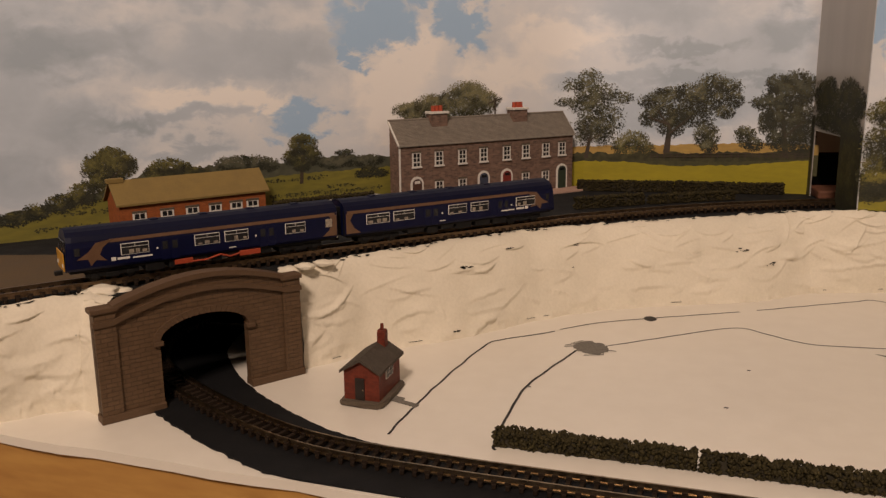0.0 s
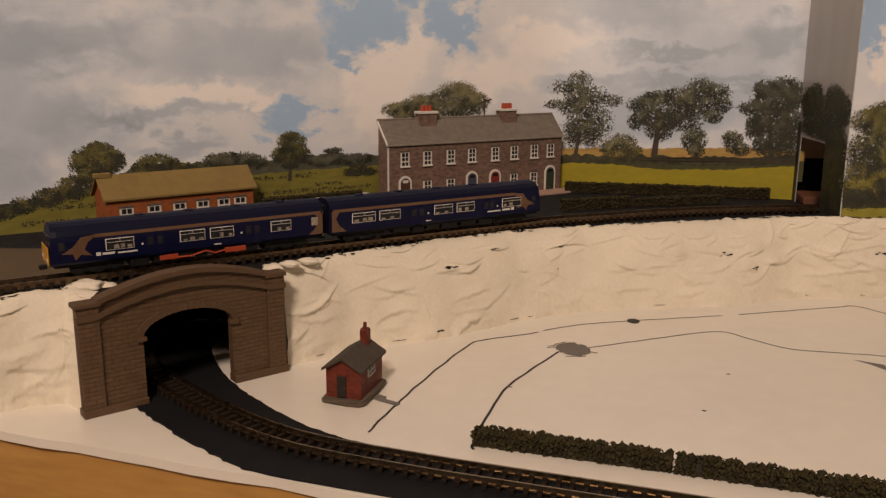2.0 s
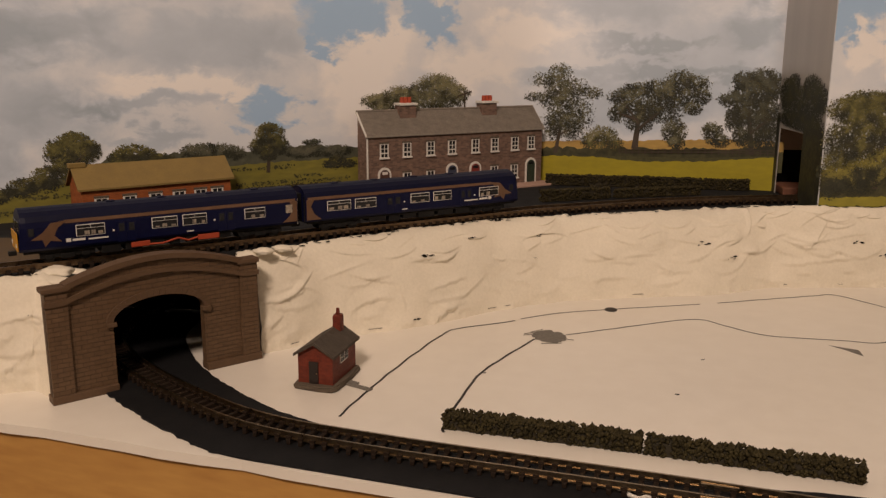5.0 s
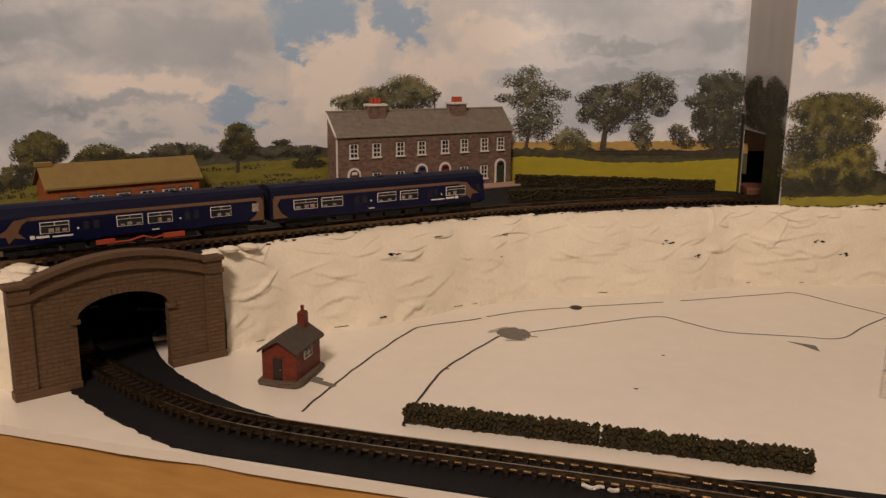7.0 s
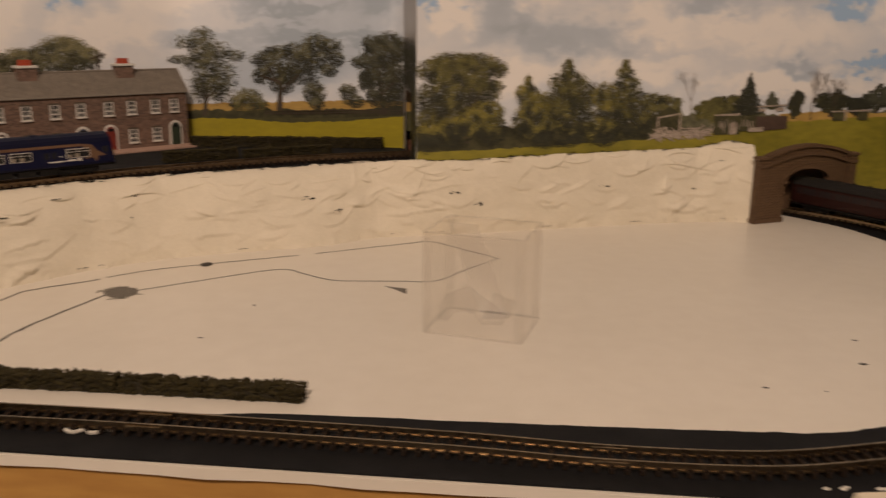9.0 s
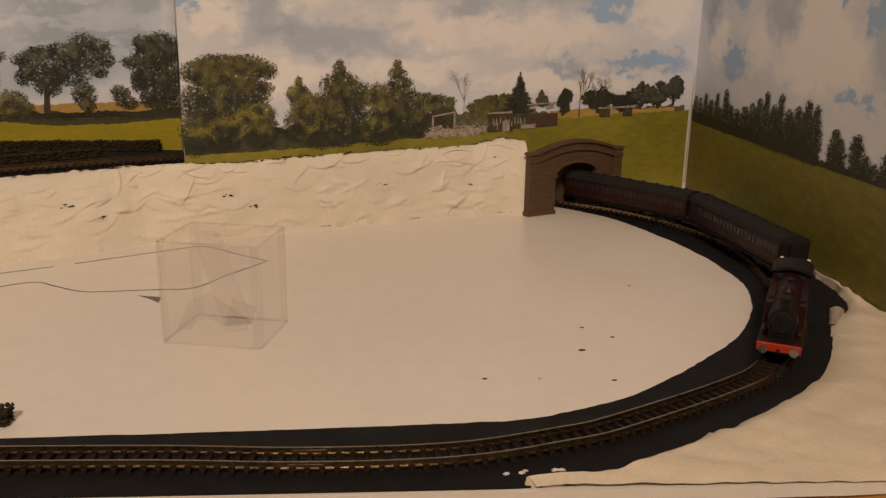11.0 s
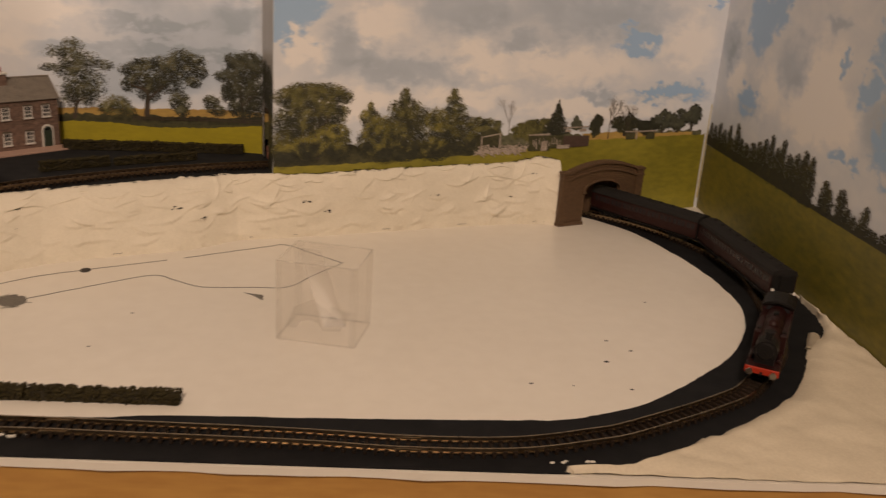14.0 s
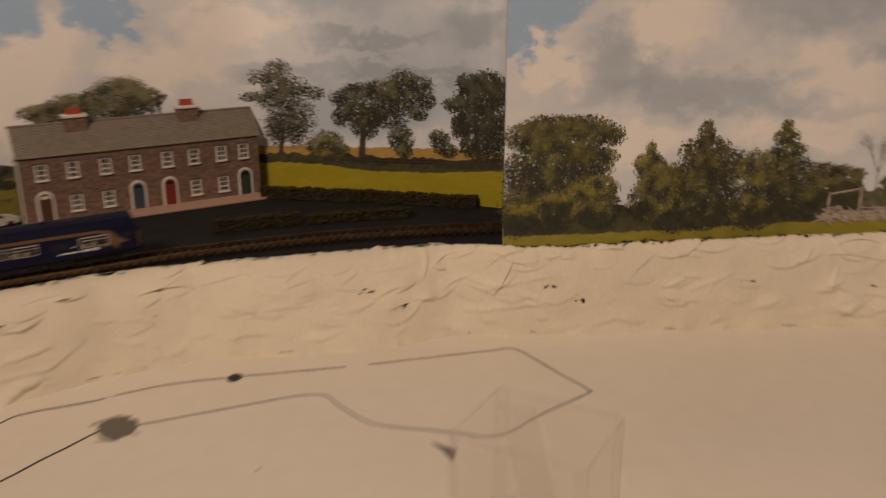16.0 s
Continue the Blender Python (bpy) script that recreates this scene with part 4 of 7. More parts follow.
# ---- banks of plaster ----
def bank(name, rows, length_steps, seed, label, parent, strokes=120, dark_marks=0, high=34):
    """A trowelled plaster slope between its foot and its crest, with ridges that the knife left."""
    g = random.Random(seed)
    n = length_steps
    ts = np.linspace(0, len(rows) - 1, n)

    def through_rows(vals):
        vals = np.array(vals, float)
        return np.array([np.interp(ts, range(len(rows)), vals[:, c]) for c in range(vals.shape[1])]).T
    A, C = through_rows([r[0] for r in rows]), through_rows([r[1] for r in rows])
    kern = np.ones(9) / 9
    for arr in (A, C):
        for c in range(2):
            arr[4:-4, c] = np.convolve(arr[:, c], kern, "valid")
    Z = np.interp(ts, range(len(rows)), [r[2] for r in rows])
    s = np.r_[0, np.cumsum(np.linalg.norm(np.diff(A, axis=0), axis=1))]
    m = high
    v = np.linspace(0, 1, m)
    rise = 0.5 * (v * (2 - v)) ** 0.9
    S, Vv = np.meshgrid(s, rise, indexing="ij")
    H = np.zeros_like(S)
    for i in range(n):
        for j in range(m):
            H[i, j] = 0.018 * noise.noise((s[i] * 2.0, rise[j] * 3.0, seed)) + 0.007 * noise.noise((s[i] * 6, rise[j] * 9, seed + 3)) + 0.0016 * noise.noise((s[i] * 22, rise[j] * 26, seed + 7))
    for k in range(strokes):
        s0, v0, a = g.uniform(0, s[-1]), g.uniform(0.03, 0.5), g.gauss(0.02, 0.26) if g.random() < 0.95 else g.gauss(0.9, 0.4)
        ln, w, h, bend = g.uniform(0.04, 0.17), g.uniform(0.025, 0.09), g.uniform(0.005, 0.014), g.uniform(-3.5, 2.0)
        x = (S - s0) * math.cos(a) + (Vv - v0) * math.sin(a)
        y = -(S - s0) * math.sin(a) + (Vv - v0) * math.cos(a) + bend * x * x
        inside = (np.abs(x) < ln) & (y > -0.004) & (y < w)
        fall = np.where(y < 0, 1 + y / 0.004, 1 - y / w)
        H += np.where(inside, h * fall * (1 - (np.abs(x) / ln) ** 2), 0)
    t = np.gradient(A, axis=0)
    nrm = np.c_[t[:, 1], -t[:, 0]]
    nrm /= np.linalg.norm(nrm, axis=1)[:, None]
    verts, faces = [], []
    for i in range(n):
        ragged = 0.010 * noise.noise((s[i] * 6, 0, seed)) + 0.007 * noise.noise((s[i] * 22, 4, seed))
        crest = Z[i]
        for j in range(m):
            k = v[j]
            e = k ** 0.85
            p = A[i] * (1 - e) + C[i] * e + nrm[i] * (H[i, j] + 0.02 * math.sin(math.pi * k) + ((0.016 * noise.noise((s[i] * 8, 1, seed)) + 0.010 * noise.noise((s[i] * 25, 2, seed))) * max(0, 1 - 45 * k)))
            verts.append((p[0] * DM, p[1] * DM, (crest * (k * (2 - k)) ** 0.9 + ragged * k ** 6 - (0.006 if j == 0 else 0)) * DM))
        back = C[i] - nrm[i] * 0.05
        verts.append((back[0] * DM, back[1] * DM, (crest + ragged - 0.035) * DM))
    w = m + 1
    for i in range(n - 1):
        for j in range(m):
            a = i * w + j
            faces.append((a, a + w, a + w + 1, a + 1))
    me = bpy.data.meshes.new(name)
    me.from_pydata(verts, [], faces)
    me.shade_smooth()
    me.materials.append(PLASTER)
    ob = new(name, me)
    ob.parent = parent
    tagged(ob, label)
    # flat dark patches laid on the surface, mostly in clusters near the crest
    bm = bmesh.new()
    for k in range(dark_marks):
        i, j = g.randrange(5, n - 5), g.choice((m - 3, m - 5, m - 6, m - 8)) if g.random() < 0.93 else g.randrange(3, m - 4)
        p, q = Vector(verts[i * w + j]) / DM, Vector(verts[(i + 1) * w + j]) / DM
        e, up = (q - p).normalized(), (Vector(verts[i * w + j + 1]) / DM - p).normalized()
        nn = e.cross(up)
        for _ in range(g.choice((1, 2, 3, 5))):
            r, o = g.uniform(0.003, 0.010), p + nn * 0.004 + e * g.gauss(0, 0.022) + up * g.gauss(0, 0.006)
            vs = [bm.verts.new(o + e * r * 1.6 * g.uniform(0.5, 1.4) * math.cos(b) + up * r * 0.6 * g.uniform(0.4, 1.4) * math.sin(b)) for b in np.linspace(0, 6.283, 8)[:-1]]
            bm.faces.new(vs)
    # thin dark strips along short stretches of the foot
    for k in range(dark_marks // 12):
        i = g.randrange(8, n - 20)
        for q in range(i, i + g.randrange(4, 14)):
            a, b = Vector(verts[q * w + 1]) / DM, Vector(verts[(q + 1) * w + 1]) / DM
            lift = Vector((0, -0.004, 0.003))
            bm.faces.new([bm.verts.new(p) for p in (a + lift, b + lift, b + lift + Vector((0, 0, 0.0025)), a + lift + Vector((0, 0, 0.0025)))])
    if dark_marks:
        part("dark_mark", bm, DARK, parent, "small flat dark patches and foot strips on the plaster", solid=False)
    else:
        bm.free()
    return ob


plaster = thing("plaster_bank", "rough trowelled white plaster bank below the upper deck", "embankment", 0, 0, 0, kind="structure")
bank("slope", BANK, 1100, 3, "rough trowelled white plaster", plaster, 190, 150, 80)
bank("slope", BANK_LEFT, 300, 5, "rough trowelled white plaster", plaster, 110, 6, 70)
bm = bmesh.new()
for x, y, z, r in ((-1.60, 3.30, 0.47, 0.045), (-1.66, 3.28, 0.46, 0.035), (-1.54, 3.34, 0.46, 0.03), (-0.84, 3.74, 0.49, 0.03), (-0.92, 3.74, 0.47, 0.035), (-0.78, 3.83, 0.485, 0.03)):
    q = bmesh.ops.create_icosphere(bm, subdivisions=3, radius=1)["verts"]
    for v in q:
        d = v.co.copy()
        v.co = Vector((x, y, z - 0.012)) + Vector((d.x * 1.6, d.y * 1.2, d.z * 0.55)) * r * (1 + 0.35 * noise.noise(d * 2 + Vector((x * 9, 0, 0))))
part("lump", bm, PLASTER, plaster, smooth=True)


# ---- the low plaster apron in the right-hand corner ----
def apron():
    g = random.Random(4)
    edge, _ = curve_points([(3.22, 1.99), (3.50, 1.98), (3.81, 2.10), (4.24, 2.29), (4.62, 2.50), (4.82, 2.67), (5.04, 2.93), (5.20, 3.14), (5.42, 3.30), (5.52, 3.46), (5.64, 3.88)], 0.03)
    n, m = len(edge), 26
    verts, faces = [], []
    for i, (x, y) in enumerate(edge):
        k = i / (n - 1)
        fx, fy = (3.25 + 2.03 * k * 1.6, 0) if k < 0.62 else (5.28 + (5.66 - 5.28) * (k - 0.62) / 0.38, 1.66 + (3.92 - 1.66) * (k - 0.62) / 0.38)
        if k < 0.62:
            fx = 3.25 + (5.28 - 3.25) * k / 0.62
            fy = EDGE(fx) + 0.004
        wob = (0.05 * noise.noise((i * 0.25, 1, 2)) + 0.03 * noise.noise((i * 0.9, 5, 2)))
        for j in range(m):
            q = j / (m - 1)
            px, py = x + (fx - x) * q + wob * max(0, 1 - 6 * q), y + (fy - y) * q + wob * max(0, 1 - 6 * q)
            rise = (0.035 + 0.015 * noise.noise((i * 0.07, 3, 1))) * min(1, q * 7) * (1 - 0.6 * q)
            if k < 0.62:
                rise *= 1 - q ** 3
            rise += 0.006 * noise.noise((px * 5, py * 5, 1)) + 0.006 * noise.noise((px * 16, py * 16, 4)) + 0.022 * abs(noise.noise((px * 2.6 + py * 1.5, py * 4.5, 9))) * min(1, 5 * q)
            if k > 0.86:
                rise += (0.02 + 0.02 * noise.noise((px * 12, py * 12, 6))) * math.exp(-((q - 0.35) / 0.2) ** 2) * math.exp(-((k - 0.9) / 0.05) ** 2)
            verts.append((px * DM, py * DM, max(0.004, rise + 0.012) * DM if j else 0.002 * DM))
    for i in range(n - 1):
        for j in range(m - 1):
            a = i * m + j
            faces.append((a, a + 1, a + m + 1, a + m))
    me = bpy.data.meshes.new("plaster_apron")
    me.from_pydata(verts, [], faces)
    me.shade_smooth()
    me.materials.append(DIM_PLASTER)
    ob = new("plaster_apron", me)
    tagged(ob, "smooth white plaster apron with a torn edge beside the track", "plaster", kind="structure")
    # a torn, half-rolled flap of plaster bandage at the edge
    bm = bmesh.new()
    rows = []
    for i in range(15):
        k = i / 14
        cx, cy = 5.15 + 0.15 * k, 3.07 + 0.17 * k
        r = 0.020 + 0.016 * k + 0.006 * noise.noise((k * 6, 2, 3))
        row = []
        for j in range(13):
            a = math.radians(-35 + (205 + 25 * noise.noise((k * 5, 8, 1))) * j / 12)
            w = r * (1 + 0.15 * noise.noise((k * 4, j * 0.4, 5)))
            row.append(bm.verts.new((cx + 0.75 * w * math.cos(a) + 0.01, cy - 0.66 * w * math.cos(a), 0.012 + w * 0.8 * math.sin(a) + 0.01 * k)))
        rows.append(row)
    for p, q in zip(rows, rows[1:]):
        for j in range(12):
            bm.faces.new((p[j], p[j + 1], q[j + 1], q[j]))
    bmesh.ops.solidify(bm, geom=bm.faces[:], thickness=0.004)
    flap = part("torn_flap", bm, DIM_PLASTER, ob, "curled torn flap of plaster bandage")


apron()

# ---- track ----
FRONT = [(-1.62, 4.35), (-1.68, 3.98), (-1.56, 3.62), (-1.30, 3.33), (-0.875, 3.015), (-0.51, 2.83), (-0.045, 2.725), (0.355, 2.66), (0.895, 2.575), (1.33, 2.495), (2.065, 2.355), (2.57, 2.24), (3.05, 2.18), (3.44, 2.215), (3.67, 2.265), (4.23, 2.47), (4.515, 2.635),
         (4.95, 3.08), (5.31, 3.80), (5.47, 4.44), (5.43, 5.0), (5.20, 5.54), (4.89, 5.92), (4.45, 6.35)]
UPPER = [(-2.9, 2.27), (-1.763, 3.27), (-0.81, 4.11), (0.233, 4.95), (0.55, 5.16), (1.21, 5.51), (2.03, 5.77), (2.9, 5.95)]
INNER = [(-1.35, 4.2), (-1.32, 3.85), (-1.12, 3.53), (-0.92, 3.31), (-0.60, 3.05), (-0.30, 2.90), (0.13, 2.83), (0.6, 2.755), (1.15, 2.66), (1.45, 2.66), (2.28, 2.545), (2.99, 2.46), (3.37, 2.42), (3.58, 2.46), (3.84, 2.53), (4.16, 2.71), (4.64, 3.04), (4.95, 3.41), (5.15, 3.80),
         (5.22, 4.30), (5.21, 4.77), (5.10, 5.48), (4.83, 5.92), (4.4, 6.3)]
OUTER = [(-1.95, 4.2), (-1.85, 3.7), (-1.55, 3.28), (-1.28, 3.07), (-0.94, 2.81), (-0.64, 2.632), (-0.2, EDGE(-0.2) + 0.012), (0.6, EDGE(0.6) + 0.012), (1.4, EDGE(1.4) + 0.012), (2.2, EDGE(2.2) + 0.012), (2.8, EDGE(2.8) + 0.012), (3.3, EDGE(3.3) + 0.014), (3.6, 2.0), (3.9, 2.1), (4.3, 2.29), (4.7, 2.49), (5.08, 2.9),
         (5.45, 3.3), (5.62, 3.7), (5.70, 4.3), (5.80, 4.8), (5.86, 5.4), (5.5, 5.95), (4.95, 6.4)]
trackbed = thing("trackbed", "black painted card trackbed with ragged edges", "trackbed", 0, 0, 0, kind="structure")


def paired(control_a, control_b, n):
    """Two lines taken through the same stations."""
    k = np.linspace(0, len(control_a) - 1, n)
    out = []
    for c in (np.array(control_a), np.array(control_b)):
        out.append(np.array([np.interp(k, range(len(c)), c[:, d]) for d in range(2)]).T)
    kern = np.ones(15) / 15
    for c in out:
        for d in range(2):
            c[7:-7, d] = np.convolve(c[:, d], kern, "valid")
    return out


pi_, po_ = paired(INNER, OUTER, 480)
for i in range(480):
    wob = 0.008 * noise.noise((i * 0.21, 0, 0)) + 0.006 * noise.noise((i * 0.6, 3, 0))
    pi_[i] += (pi_[i] - po_[i]) / np.linalg.norm(pi_[i] - po_[i]) * wob
    if po_[i][0] < -0.64 or po_[i][0] > 3.4:
        po_[i] -= (pi_[i] - po_[i]) / np.linalg.norm(pi_[i] - po_[i]) * wob * 1.6
bm = bmesh.new()
strip(bm, pi_, po_, 0.001, 0.008)
part("black_card", bm, BLACK_CARD, trackbed)


def sleeper_mesh():
    bm = bmesh.new()
    box(bm, -0.008, 0.008, -0.064, 0.064, 0, 0.020, 0.003)
    for s in (-1, 1):
        for a in (-1, 1):
            box(bm, -0.010, 0.010, s * 0.0475 + a * 0.009 - 0.005, s * 0.0475 + a * 0.009 + 0.005, 0.018, 0.030)
    bmesh.ops.transform(bm, matrix=Matrix.Scale(DM, 4), verts=bm.verts)
    me = bpy.data.meshes.new("sleeper")
    bm.to_mesh(me)
    bm.free()
    me.materials.append(SLEEPER)
    return me


SLEEPER_MESH = sleeper_mesh()


def lay_track(label, line, z, pitch, metal=RAIL):
    """A line of track: two rails and separate sleepers with chairs."""
    top = thing("railway_track", label, "track", 0, 0, z)
    c, run = curve_points(line, 0.03)
    for s in (-1, 1):
        bm = bmesh.new()
        a, b = offset_line(c, s * 0.0475 + 0.004), offset_line(c, s * 0.0475 - 0.004)
        strip(bm, a, b, 0.024, 0.044)
        a, b = offset_line(c, s * 0.0475 + 0.009), offset_line(c, s * 0.0475 - 0.009)
        strip(bm, a, b, 0.019, 0.024)
        part("rail", bm, metal, top, "brassy rail" if metal is RAIL else "tarnished rail")
    pts, run = curve_points(line, pitch)
    h = np.gradient(pts, axis=0)
    for p, t in zip(pts, h):
        ob = new("sleeper", SLEEPER_MESH)
        ob.parent = top
        ob.matrix_basis = pose(p[0] * DM, p[1] * DM, 0, 0, 0, math.degrees(math.atan2(t[1], t[0])))
    return top


lay_track("brown-sleepered track with brassy rails on black card", FRONT, 0.009, 0.047)
lay_track("brown-sleepered track with tarnished rails along the upper deck", UPPER, DECK + 0.002, 0.047, RAIL_DULL)
# rail joiners on the front line
for (x, y, a) in ((2.56, 2.247, -11.5), (1.05, 2.548, -9.5)):
    j = thing("rail_joiner", "shiny brass rail joiner and wire solder on the track", "rail joiner", x, y, 0.011, a)
    for s in (-1, 1):
        part("clip", B((-0.06, 0.06, s * 0.0475 - 0.010, s * 0.0475 + 0.010, 0.020, 0.036), bevel=0.003), RAIL, j)


# ---- tunnel mouths ----
def brick_relief(name, base, other, course, length, depth, rough=0.55, axes="xz", var=0.15, mortar=None, spec=0.3):
    """Moulded brickwork: courses in relief over the surface colour; course and length in metres."""
    m, nt, bsdf = shader(name)
    co = nt.nodes.new("ShaderNodeTexCoord")
    sep = nt.nodes.new("ShaderNodeSeparateXYZ")
    com = nt.nodes.new("ShaderNodeCombineXYZ")
    nt.links.new(co.outputs["Object"], sep.inputs[0])
    both = nt.nodes.new("ShaderNodeMath")
    both.operation = "ADD"
    nt.links.new(sep.outputs["X"], both.inputs[0])
    nt.links.new(sep.outputs["Y"], both.inputs[1])
    nt.links.new(both.outputs[0], com.inputs["X"])
    nt.links.new(sep.outputs["Z"], com.inputs["Y"])
    br = nt.nodes.new("ShaderNodeTexBrick")
    br.inputs["Scale"].default_value = 1.0
    br.inputs["Brick Width"].default_value, br.inputs["Row Height"].default_value = length, course
    br.inputs["Mortar Size"].default_value, br.inputs["Mortar Smooth"].default_value = course * 0.09, 0.3
    br.inputs["Color1"].default_value, br.inputs["Color2"].default_value = base, other
    br.inputs["Mortar"].default_value = mortar or tuple(c * 0.75 for c in base[:3]) + (1,)
    sway = node(nt, "ShaderNodeTexNoise", Scale=260.0, Detail=2.0)
    nt.links.new(co.outputs["Object"], sway.inputs["Vector"])
    moved = nt.nodes.new("ShaderNodeVectorMath")
    moved.operation = "MULTIPLY_ADD"
    moved.inputs[1].default_value = (course * 0.5, course * 0.35, 0)
    nt.links.new(sway.outputs["Color"], moved.inputs[0])
    nt.links.new(com.outputs[0], moved.inputs[2])
    nt.links.new(moved.outputs["Vector"], br.inputs["Vector"])
    ns = node(nt, "ShaderNodeTexNoise", Scale=350.0, Detail=4.0)
    nt.links.new(co.outputs["Object"], ns.inputs["Vector"])
    mr = node(nt, "ShaderNodeMapRange", To_Min=1 - var * 2, To_Max=1 + var * 2)
    nt.links.new(ns.outputs["Fac"], mr.inputs["Value"])
    hsv = nt.nodes.new("ShaderNodeHueSaturation")
    nt.links.new(br.outputs["Color"], hsv.inputs["Color"])
    nt.links.new(mr.outputs["Result"], hsv.inputs["Value"])
    nt.links.new(hsv.outputs["Color"], bsdf.inputs["Base Color"])
    bsdf.inputs["Roughness"].default_value = rough
    bsdf.inputs["Specular IOR Level"].default_value = spec
    inv = nt.nodes.new("ShaderNodeMath")
    inv.operation = "SUBTRACT"
    inv.inputs[0].default_value = 1.0
    nt.links.new(br.outputs["Fac"], inv.inputs[1])
    bp = node(nt, "ShaderNodeBump", Strength=1.0, Distance=depth)
    nt.links.new(inv.outputs[0], bp.inputs["Height"])
    nt.links.new(bp.outputs["Normal"], bsdf.inputs["Normal"])
    return m


PORTAL_BRICK = brick_relief("brown_moulded_brick", (0.125, 0.074, 0.040, 1), (0.105, 0.062, 0.033, 1), 0.0019, 0.0046, 0.0007, mortar=(0.080, 0.047, 0.026, 1))


def portal():
    """A moulded tunnel mouth, x along its face from 0, its front at y = 0 and its back at y = 0.05."""
    top = thing("tunnel_portal", "brown moulded plastic brick tunnel portal with arched parapet", "tunnel portal", 0, 0, 0)
    wide, lo, crown = 0.90, 0.415, 0.075
    x0, x1, spring, rise = 0.255, 0.645, 0.295, 0.085

    def para(x, z):  # the curved parapet
        k = min(1, max(0, (x - 0.07) / (wide - 0.14)))
        return z + crown * math.sin(math.pi * k) ** 0.9

    def arch(n=20, grow=0.0):
        cx, rx, rz = (x0 + x1) / 2, (x1 - x0) / 2 + grow, rise + grow
        return [(cx - rx * math.cos(math.pi * i / n), spring + rz * math.sin(math.pi * i / n)) for i in range(n + 1)]
    bm = bmesh.new()
    face = [(0, 0), (x0, 0)] + arch() + [(x1, 0), (wide, 0)] + [(x, para(x, lo)) for x in np.linspace(wide, 0, 30)]
    extrude_poly(bm, face, "y", 0.008, 0.05)
    part("brick_face", bm, PORTAL_BRICK, top)
    for a, b in ((0.0, 0.085), (wide - 0.085, wide)):
        part("pilaster", B((a, b, -0.004, 0.03, 0.02, lo), bevel=0.002), PORTAL_BRICK, top)
        part("pier_cap", B((a - 0.012, b + 0.008, -0.016, 0.055, lo + 0.045, lo + 0.066), bevel=0.004), PORTAL, top)
        part("pier_block", B((a, b, -0.006, 0.05, lo, lo + 0.046), bevel=0.002), PORTAL_BRICK, top)
    for a, b in ((-0.006, x0 + 0.002), (x1 - 0.002, wide + 0.006)):
        part("plinth", B((a, b, -0.010, 0.056, 0, 0.034), bevel=0.004), PORTAL, top)
    for nm, z0, z1, y0 in (("string_course", -0.012, 0.008, -0.010), ("coping", 0.046, 0.068, -0.014)):
        bm = bmesh.new()
        xs = np.linspace(0.075 if nm == "coping" else -0.005, wide - (0.075 if nm == "coping" else -0.005), 34)
        extrude_poly(bm, [(x, para(x, lo) + z0) for x in xs] + [(x, para(x, lo) + z1) for x in xs[::-1]], "y", y0, 0.054 if nm == "coping" else 0.02)
        part(nm, bm, PORTAL, top)
    bm = bmesh.new()
    xs = np.linspace(0.08, wide - 0.08, 30)
    extrude_poly(bm, [(x, para(x, lo) + 0.006) for x in xs] + [(x, para(x, lo) + 0.048) for x in xs[::-1]], "y", 0.004, 0.05)
    part("parapet", bm, PORTAL_BRICK, top)
    inner, outer = arch(26), arch(26, 0.030)
    for i in range(26):
        bm = bmesh.new()
        q = [inner[i], inner[i + 1], outer[i + 1], outer[i]]
        cx, cz = sum(p[0] for p in q) / 4, sum(p[1] for p in q) / 4
        extrude_poly(bm, [(cx + (p[0] - cx) * 0.94, cz + (p[1] - cz) * 0.94) for p in q], "y", -0.004, 0.012)
        part("voussoir", bm, PORTAL, top)
    for x in (x0 - 0.030, x1 - 0.012):
        part("impost", B((x, x + 0.042, -0.008, 0.02, spring - 0.018, spring + 0.002), bevel=0.003), PORTAL, top)
    return top


mouth = portal()
tagged(mouth, group="tunnel portals")
other_mouth = copy_thing(mouth, pose(0.4468, 0.5626, 0, 0, 0, 17.2))
mouth.matrix_basis = pose(-0.1447, 0.2952, 0, 0, 0, 46.5)

# black lining behind the tunnel mouths
lining = thing("tunnel_lining", "black card lining inside the tunnel", "tunnel lining", 0, 0, 0, kind="structure")
for pts, m in (([(-1.41, 3.07), (-1.80, 3.47), (-1.98, 4.3)], DARK), ([(-0.88, 3.66), (-1.10, 3.90), (-1.25, 4.3)], DARK), ([(-1.98, 4.3), (-1.25, 4.3)], DARK), ([(4.655, 5.715), (4.72, 5.915)], PLASTER), ([(4.48, 5.905), (5.30, 6.085)], PORTAL), ([(5.24, 5.90), (5.28, 6.05)], DARK)):
    bm = bmesh.new()
    strip(bm, offset_line(pts, 0.012), offset_line(pts, -0.012), 0.003, 0.385)
    part("side_card", bm, m, lining, "bare white plaster tunnel side" if m is PLASTER else "")

